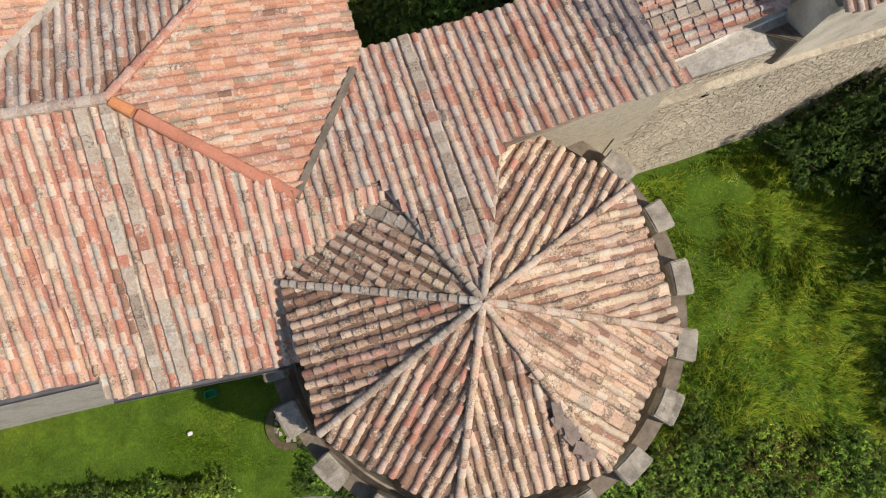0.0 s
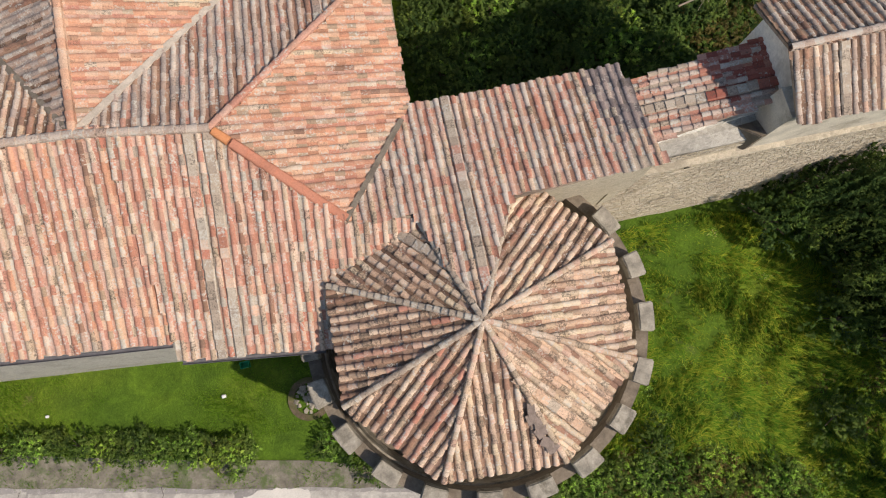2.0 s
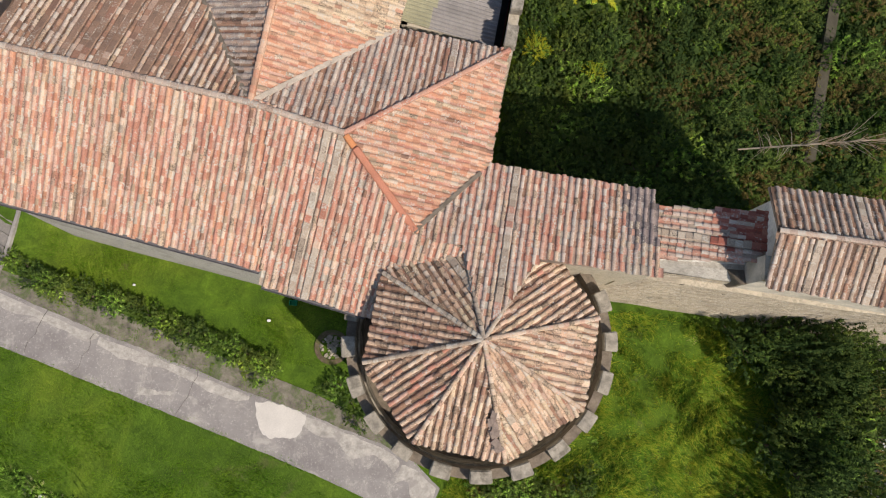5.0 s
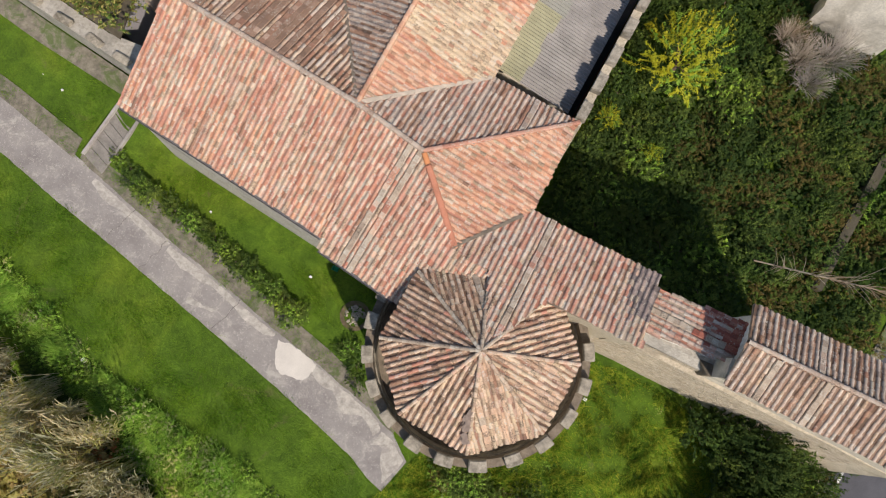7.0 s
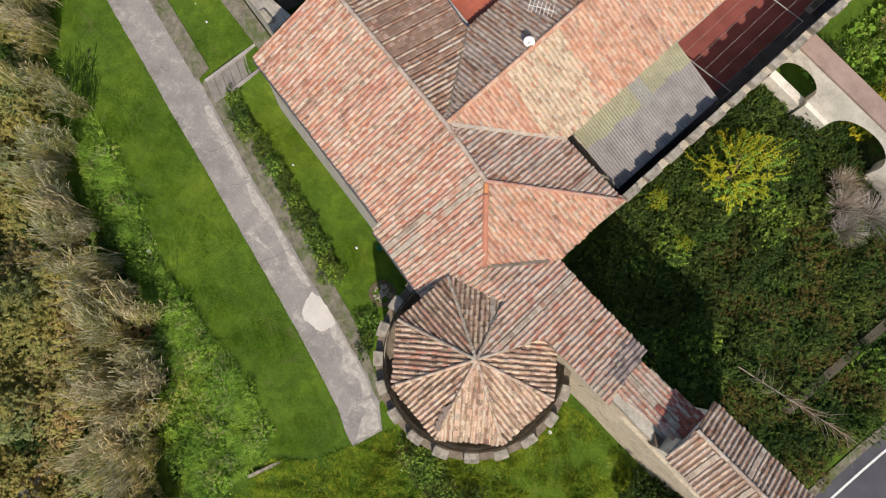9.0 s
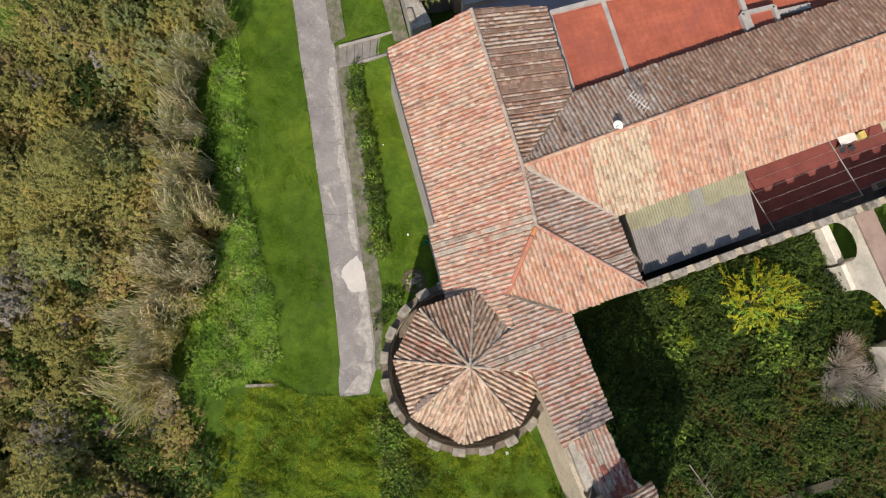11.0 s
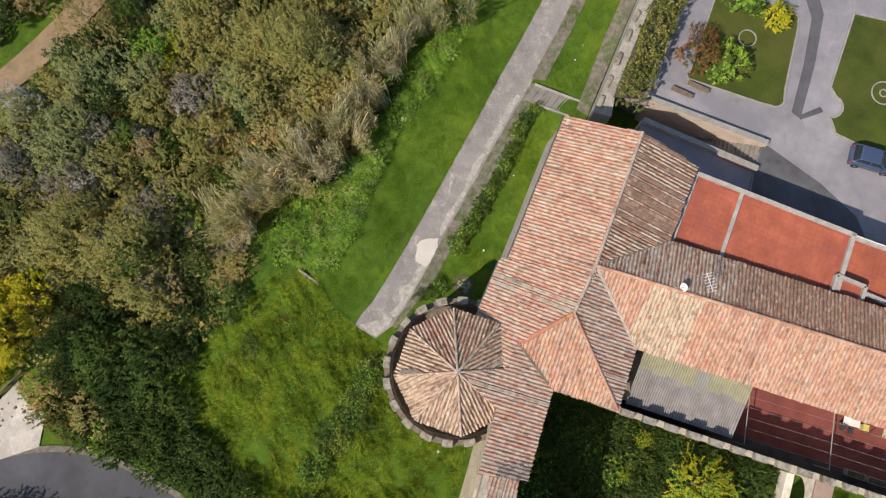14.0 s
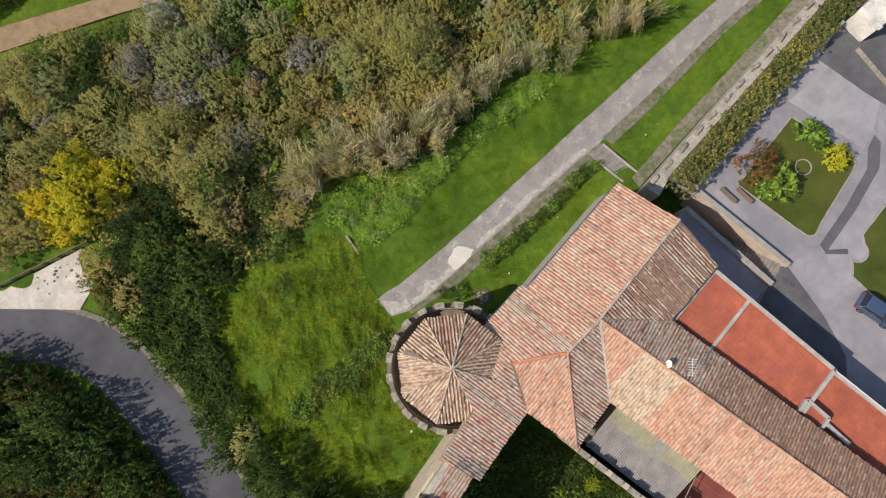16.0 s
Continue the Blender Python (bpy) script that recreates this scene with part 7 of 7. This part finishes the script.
# tool shed beside the farm track
HUT2 = thing("tool_shed", "small wooden tool shed with a grey sheet roof", "shed", (-17.1, -50.4, 0))
hz = float(height(-17.1, -50.4)) + 0.1
for a, b in (((-1.0, -0.75), (1.0, -0.75)), ((1.0, -0.75), (1.0, 0.75)), ((1.0, 0.75), (-1.0, 0.75)), ((-1.0, 0.75), (-1.0, -0.75))):
    part("wall", mesh("wall", *wall_strip(a, b, 0.08, hz - 0.4, hz + 1.9, 1), DARKWOOD), HUT2)
part("roof", bevelled(mesh("roof", *prism([(-1.2, -0.95), (1.2, -0.95), (1.2, 0.95), (-1.2, 0.95)], [hz + 1.9, hz + 1.9, hz + 2.2, hz + 2.2], [hz + 1.96, hz + 1.96, hz + 2.26, hz + 2.26]), FIBRE), 0.01, 1), HUT2, "grey sheet roof")
for x in (-1.15, 1.15):
    part("rafter", bar_mesh("rafter", (x, -0.95, hz + 1.99), (x, 0.95, hz + 2.29), 0.12, 0.06, WHITE), HUT2)
HUT2.rotation_euler = (0, 0, radians(-34))

# stones strewn on the lay-by
sg = random.Random(71)
pebble = bevelled(mesh("loose_stone", *prism([(-0.1, -0.08), (0.09, -0.1), (0.11, 0.06), (-0.07, 0.1)], -0.04, 0.09), MERLON), 0.025, 1)
for i in range(26):
    t0 = sg.random()
    x, y = 10.6 + 6.2 * t0 + sg.gauss(0, 0.5), -35.6 - 2.6 * t0 + sg.uniform(-0.8, 1.4)
    ob = tagged(new("loose_stone", pebble), "small grey stone lying on the gravel", "stone", "stones on the lay-by")
    ob.matrix_basis = Matrix.Translation((x, y, -2.79)) @ Matrix.Rotation(sg.uniform(0, 6.28), 4, "Z") @ Matrix.Diagonal((*[sg.uniform(0.5, 1.3)] * 3, 1))

# parked car
PAINT, tree_, b_ = material("blue_car_paint", 0.25, 0.3)
b_.inputs["Base Color"].default_value = (0.075, 0.11, 0.19, 1)
b_.inputs["Coat Weight"].default_value = 0.6
GLASS, tree_, b_ = material("dark_car_glass", 0.08)
b_.inputs["Base Color"].default_value = (0.02, 0.025, 0.03, 1)
b_.inputs["Specular IOR Level"].default_value = 0.6
RUBBER = plain_material("tyre_rubber", (0.03, 0.03, 0.03), 6, 0.9, 0.2, 0.2, 40)
CAR = thing("car", "pale blue five-door hatchback parked in the court", "car", (-23.75, 28.05, COURT_Z))


def loft(sections, mat, name, cap=True):
    """Sections of (y, half width, z low, z high), rounded above."""
    v, f, k = [], [], 8
    for y, w, z0, z1 in sections:
        v += [(-w, y, z0), (-w * 1.02, y, z0 + (z1 - z0) * 0.5), (-w * 0.97, y, z0 + (z1 - z0) * 0.85), (-w * 0.8, y, z1), (w * 0.8, y, z1), (w * 0.97, y, z0 + (z1 - z0) * 0.85), (w * 1.02, y, z0 + (z1 - z0) * 0.5), (w, y, z0)]
    for i in range(len(sections) - 1):
        f += [[k * i + j, k * i + (j + 1) % k, k * (i + 1) + (j + 1) % k, k * (i + 1) + j] for j in range(k)]
    f += [list(range(k))[::-1], [k * (len(sections) - 1) + j for j in range(k)]]
    return mesh(name, v, f, mat, True)


part("body", loft([(-1.82, 0.66, 0.35, 0.70), (-1.75, 0.76, 0.28, 0.86), (-1.2, 0.80, 0.25, 0.92), (0.4, 0.81, 0.25, 0.92), (1.1, 0.80, 0.25, 0.86), (1.7, 0.74, 0.28, 0.74), (1.82, 0.62, 0.36, 0.62)], PAINT, "body"), CAR)
part("cabin", loft([(-1.66, 0.66, 0.85, 0.95), (-1.3, 0.66, 0.85, 1.36), (-1.1, 0.65, 0.85, 1.38), (0.1, 0.65, 0.85, 1.38), (0.3, 0.64, 0.85, 1.33), (0.95, 0.68, 0.82, 0.88)], GLASS, "cabin"), CAR, "dark glazed cabin")
part("roof", loft([(-1.38, 0.60, 1.34, 1.41), (-1.2, 0.62, 1.34, 1.43), (0.1, 0.61, 1.34, 1.43), (0.26, 0.58, 1.33, 1.39)], PAINT, "roof"), CAR)
for s in (-1, 1):
    for ya, yb, za, zb in ((0.3, 0.95, 1.36, 0.88), (-1.32, -1.66, 1.38, 0.93)):
        part("pillar", bar_mesh("pillar", (s * 0.60, ya, za), (s * 0.70, yb, zb), 0.07, 0.05, PAINT), CAR)
    part("pillar", bar_mesh("pillar", (s * 0.63, -0.45, 1.36), (s * 0.70, -0.45, 0.9), 0.06, 0.08, PAINT), CAR)
    part("headlight", loft([(1.68, 0.10, 0.55, 0.68), (1.80, 0.08, 0.53, 0.64)], WHITE, "headlight"), CAR).location = (s * 0.5, 0, 0)
    part("taillight", loft([(-1.82, 0.06, 0.6, 0.9), (-1.72, 0.06, 0.6, 0.9)], plain_material("red_lamp", (0.4, 0.02, 0.02), 3, 0.3), "taillight"), CAR).location = (s * 0.66, 0, 0)
    part("mirror", bar_mesh("mirror", (s * 0.80, 0.62, 0.95), (s * 0.98, 0.60, 0.97), 0.1, 0.12, PAINT), CAR)
    for y in (-1.15, 1.15):
        v, f = [], []
        limb(v, f, (s * 0.66, y, 0.29), (s * 0.83, y, 0.29), 0.29, 0.29, 18)
        f += [list(range(18)), [18 + i for i in range(18)][::-1]]
        wheel = part("wheel", mesh("wheel", v, f, RUBBER, False), CAR)
        v, f = [], []
        limb(v, f, (s * 0.80, y, 0.29), (s * 0.84, y, 0.29), 0.17, 0.15, 14)
        f += [[14 + i for i in range(14)]]
        part("rim", mesh("rim", v, f, ZINC, False), wheel)
CAR.rotation_euler = (0, 0, radians(-3))

# small white house at the far yard
HUT = thing("white_hut", "small white flat-roofed outbuilding", "house", (-47, 14.5, COURT_Z))
under("body", bevelled(mesh("body", *prism(ccw([(-45.6, 13.4), (-45.0, 15.6), (-50.5, 17.5), (-51.2, 14.8)]), COURT_Z - 0.1, COURT_Z + 2.6), WHITEWALL), 0.05), HUT)
under("parapet", mesh("parapet", *prism(ccw([(-45.5, 13.3), (-44.9, 15.7), (-45.2, 15.8), (-45.9, 13.4)]), COURT_Z + 2.6, COURT_Z + 2.95), WHITEWALL), HUT)
under("wall_line", bar_mesh("wall_line", (-44.2, 15.6, COURT_Z + 0.15), (-41.5, 22.5, COURT_Z + 0.15), 0.25, 0.4, MERLON), HUT, "low dark kerb wall")

# slipped dark slates on the broken part of the tower roof
SLATE = plain_material("dark_slate", (0.24, 0.185, 0.15), 5, 0.85, 0.3, 0.3, 40)
sr = random.Random(6)
slate_me = bevelled(mesh("slate", *prism([(-0.11, -0.15), (0.11, -0.14), (0.10, 0.15), (-0.10, 0.14)], 0, 0.03), SLATE), 0.008, 1)
n_ = Vector((0.24 * math.cos(radians(-95.5)), 0.24 * math.sin(radians(-95.5)), 0.95)).normalized()
for i in range(15):
    s = i / 14
    p = Vector((0.66, -2.62, 0)).lerp(Vector((1.02, -3.85, 0)), s) + Vector((sr.uniform(-0.16, 0.05), sr.uniform(-0.12, 0.12), 0))
    z = APEX_Z - (APEX_Z - EAVE_Z) * max(p.x * math.cos(radians(TURN0 + 45 * q + 22.5)) + p.y * math.sin(radians(TURN0 + 45 * q + 22.5)) for q in range(8)) / (RAD * math.cos(radians(22.5)))
    ob = part("slate", slate_me, TROOF)
    ob.matrix_basis = Matrix.Translation((p.x, p.y, z + 0.15)) @ n_.to_track_quat("Z", "Y").to_matrix().to_4x4() @ Matrix.Rotation(sr.uniform(-0.9, 0.9), 4, "Z")

# ---- stones of the curtain wall ----
COBBLE = [tile_material("wall_stone", [(0.52, 0.455, 0.345), (0.57, 0.50, 0.385), (0.47, 0.41, 0.31), (0.54, 0.48, 0.37), (0.43, 0.375, 0.29), (0.60, 0.53, 0.42), (0.50, 0.43, 0.32)], lichen=(0.60, 0.56, 0.47), dark=(0.25, 0.215, 0.165), lichen_amount=0.3, dark_amount=0.2, single=q) for q in (False, True)]
wg = random.Random(17)


def stone_shape():
    """A rough block: a wide back and a smaller, uneven face; x along, y out of the wall, z up."""
    back = [(-0.5, 0, -0.5), (0.5, 0, -0.5), (0.5, 0, 0.5), (-0.5, 0, 0.5)]
    front = [(x * wg.uniform(0.86, 0.98), -wg.uniform(0.7, 1.1), z * wg.uniform(0.8, 0.96)) for x, y, z in back]
    return back + front, [[4, 5, 6, 7]] + [[i, (i + 1) % 4, 4 + (i + 1) % 4, 4 + i] for i in range(4)]


STONES = [stone_shape() for _ in range(8)]
STONE_MESH = [mesh("stone", v, f, COBBLE[1]) for v, f in STONES]


def wall_stones(x0, x1, foot, top, lean):
    """Courses of rubble on the leaning face from foot (y, z) to top (y, z)."""
    (y0, z0), (y1, z1) = foot, top
    slope = math.atan2(y1 - y0, z1 - z0)
    bv, bf, singles = [], [], 0
    z = z0
    while z < z1 - 0.1:
        h = min(wg.uniform(0.06, 0.10), z1 - z)
        x = x0 + wg.uniform(-0.2, 0)
        while x < x1:
            w = wg.uniform(0.14, 0.36)
            if wg.random() > 0.05:
                s = (z + h / 2 - z0) / (z1 - z0)
                c = Vector((x + w / 2, y0 + (y1 - y0) * s + lean * (x - 7) - 0.026, z + h / 2 + wg.uniform(-0.012, 0.012)))
                m = Matrix.Translation(c) @ Matrix.Rotation(-slope, 4, "X") @ Matrix.Rotation(wg.gauss(0, 0.05), 4, "Y") @ Matrix.Diagonal((w * 0.98, wg.uniform(0.004, 0.012), h * 0.98, 1))
                k = wg.randrange(8)
                if singles < 280 and 6.4 < x < 9.6 and z > 4.3:
                    ob = new("stone", STONE_MESH[k])
                    ob.parent = CURTAIN
                    ob.matrix_basis = world_of(CURTAIN).inverted() @ m
                    singles += 1
                else:
                    n = len(bv)
                    bv += [tuple(m @ Vector(p)) for p in STONES[k][0]]
                    bf += [[n + i for i in q] for q in STONES[k][1]]
            x += w
        z += h
    tagged(under("stones", mesh("stones", bv, bf, COBBLE[0]), CURTAIN, "courses of small rubble stones"), kind="stuff")


wall_stones(3.8, 19.0, (3.30, 4.2), (3.35, 6.6), -0.045)
wall_stones(3.8, 19.0, (2.86, 0.3), (3.30, 4.2), -0.045)
wall_stones(6.3, 9.3, (3.40, 7.02), (3.43, 7.68), -0.03)

# table and chairs on the red floor
TABLE = thing("garden_table", "white plastic garden table on the red floor", "table", (-3.45, 29.6, 4.0))
part("tabletop", bevelled(mesh("tabletop", *prism([(-0.4, -0.62), (0.4, -0.62), (0.4, 0.62), (-0.4, 0.62)], 0.70, 0.74), WHITE), 0.015), TABLE)
for x in (-0.34, 0.34):
    for y in (-0.54, 0.54):
        part("leg", bar_mesh("leg", (x, y, 0), (x, y, 0.70), 0.05, 0.05, WHITE), TABLE)
CLOTH = plain_material("yellow_cloth", (0.62, 0.52, 0.16), 3, 0.85, 0.15, 0.2, 25)
BIN = thing("yellow_bin", "pale yellow plastic bin beside the table", "bin", (-3.2, 30.75, 4.0))
part("tub", bevelled(mesh("tub", *prism([(-0.22, -0.2), (0.22, -0.2), (0.22, 0.2), (-0.22, 0.2)], 0, 0.62), CLOTH), 0.04), BIN)
part("rim", bevelled(mesh("rim", *prism([(-0.25, -0.23), (0.25, -0.23), (0.25, 0.23), (-0.25, 0.23)], 0.58, 0.64), CLOTH), 0.015), BIN)
CHAIR = thing("garden_chair", "dark metal garden chair on the red floor", "chair", (0, 0, 0), "chairs by the table")
IRON = plain_material("dark_iron", (0.05, 0.05, 0.055), 4, 0.6, 0.2, 0.1, 30)
part("seat", bevelled(mesh("seat", *prism([(-0.2, -0.2), (0.2, -0.2), (0.2, 0.2), (-0.2, 0.2)], 0.43, 0.46), IRON), 0.01), CHAIR)
part("backrest", bar_mesh("backrest", (-0.2, 0.2, 0.66), (0.2, 0.2, 0.66), 0.03, 0.4, IRON), CHAIR)
for x in (-0.18, 0.18):
    for y in (-0.18, 0.18):
        part("leg", bar_mesh("leg", (x, y, 0), (x, y, 0.43), 0.03, 0.03, IRON), CHAIR)
CHAIR.matrix_basis = Matrix.Translation((-2.85, 29.1, 4.0)) @ Matrix.Rotation(1.2, 4, "Z")
copy_thing(CHAIR, Matrix.Translation((-2.7, 29.75, 4.0)) @ Matrix.Rotation(1.9, 4, "Z"))

# lean-to sheet and boxes by the red floor
AWNING = thing("awning", "small beige corrugated sheet awning on posts", "awning", (-3.4, 32.4, 4.0))
TAN = plain_material("beige_sheet", (0.50, 0.43, 0.31), 2.0, 0.8, 0.15, 0.1, 20)
v, f = [], []
for i in range(61):
    x, z = -0.65 + 0.022 * i, 2.1 - 0.004 * i + 0.02 * math.sin(i * 1.05)
    v += [(x, -1.2, z), (x, 1.3, z), (x, -1.2, z - 0.01), (x, 1.3, z - 0.01)]
for i in range(60):
    k = 4 * i
    f += [[k, k + 4, k + 5, k + 1], [k + 2, k + 3, k + 7, k + 6], [k, k + 2, k + 6, k + 4], [k + 1, k + 5, k + 7, k + 3]]
part("sheet", mesh("sheet", v, f, TAN), AWNING)
for x, y in ((0.6, -1.1), (0.6, 1.2), (-0.55, -1.1), (-0.55, 1.2)):
    part("post", bar_mesh("post", (x, y, 0), (x, y, 2.0), 0.06, 0.06, DARKWOOD), AWNING)
PLANTER = thing("planter", "long grey concrete planter against the wall", "planter", (0, 0, 0), "planters by the wall")
part("trough", bevelled(mesh("trough", *prism([(-0.25, -0.7), (0.25, -0.7), (0.25, 0.7), (-0.25, 0.7)], 0, 0.5), KERB), 0.02), PLANTER)
part("soil", mesh("soil", *prism([(-0.2, -0.64), (0.2, -0.64), (0.2, 0.64), (-0.2, 0.64)], 0.45, 0.515), EARTHBED), PLANTER)
PLANTER.matrix_basis = Matrix.Translation((0.35, 30.6, 4.02)) @ Matrix.Rotation(-0.08, 4, "Z")
copy_thing(PLANTER, Matrix.Translation((0.48, 32.2, 4.02)) @ Matrix.Rotation(-0.06, 4, "Z"))

# curtain wall beam holes: dark blocks set in the face as painted shade
HOLE = plain_material("hole_shade", (0.03, 0.026, 0.02), 6, 0.95, 0.2, 0.3, 30)
for x, z in ((8.1, 6.05), (5.4, 5.2), (11.2, 6.45), (12.4, 6.45), (13.6, 6.45), (14.8, 6.45), (10.2, 5.1)):
    y = 3.34 - 0.045 * (x - 7)
    under("beam_hole", bevelled(mesh("beam_hole", *prism([(x - 0.09, y - 0.045), (x + 0.09, y - 0.045), (x + 0.09, y + 0.1), (x - 0.09, y + 0.1)], z - 0.08, z + 0.08), HOLE), 0.015, 1), CURTAIN)

# ---- single tiles ----
lay_queue()
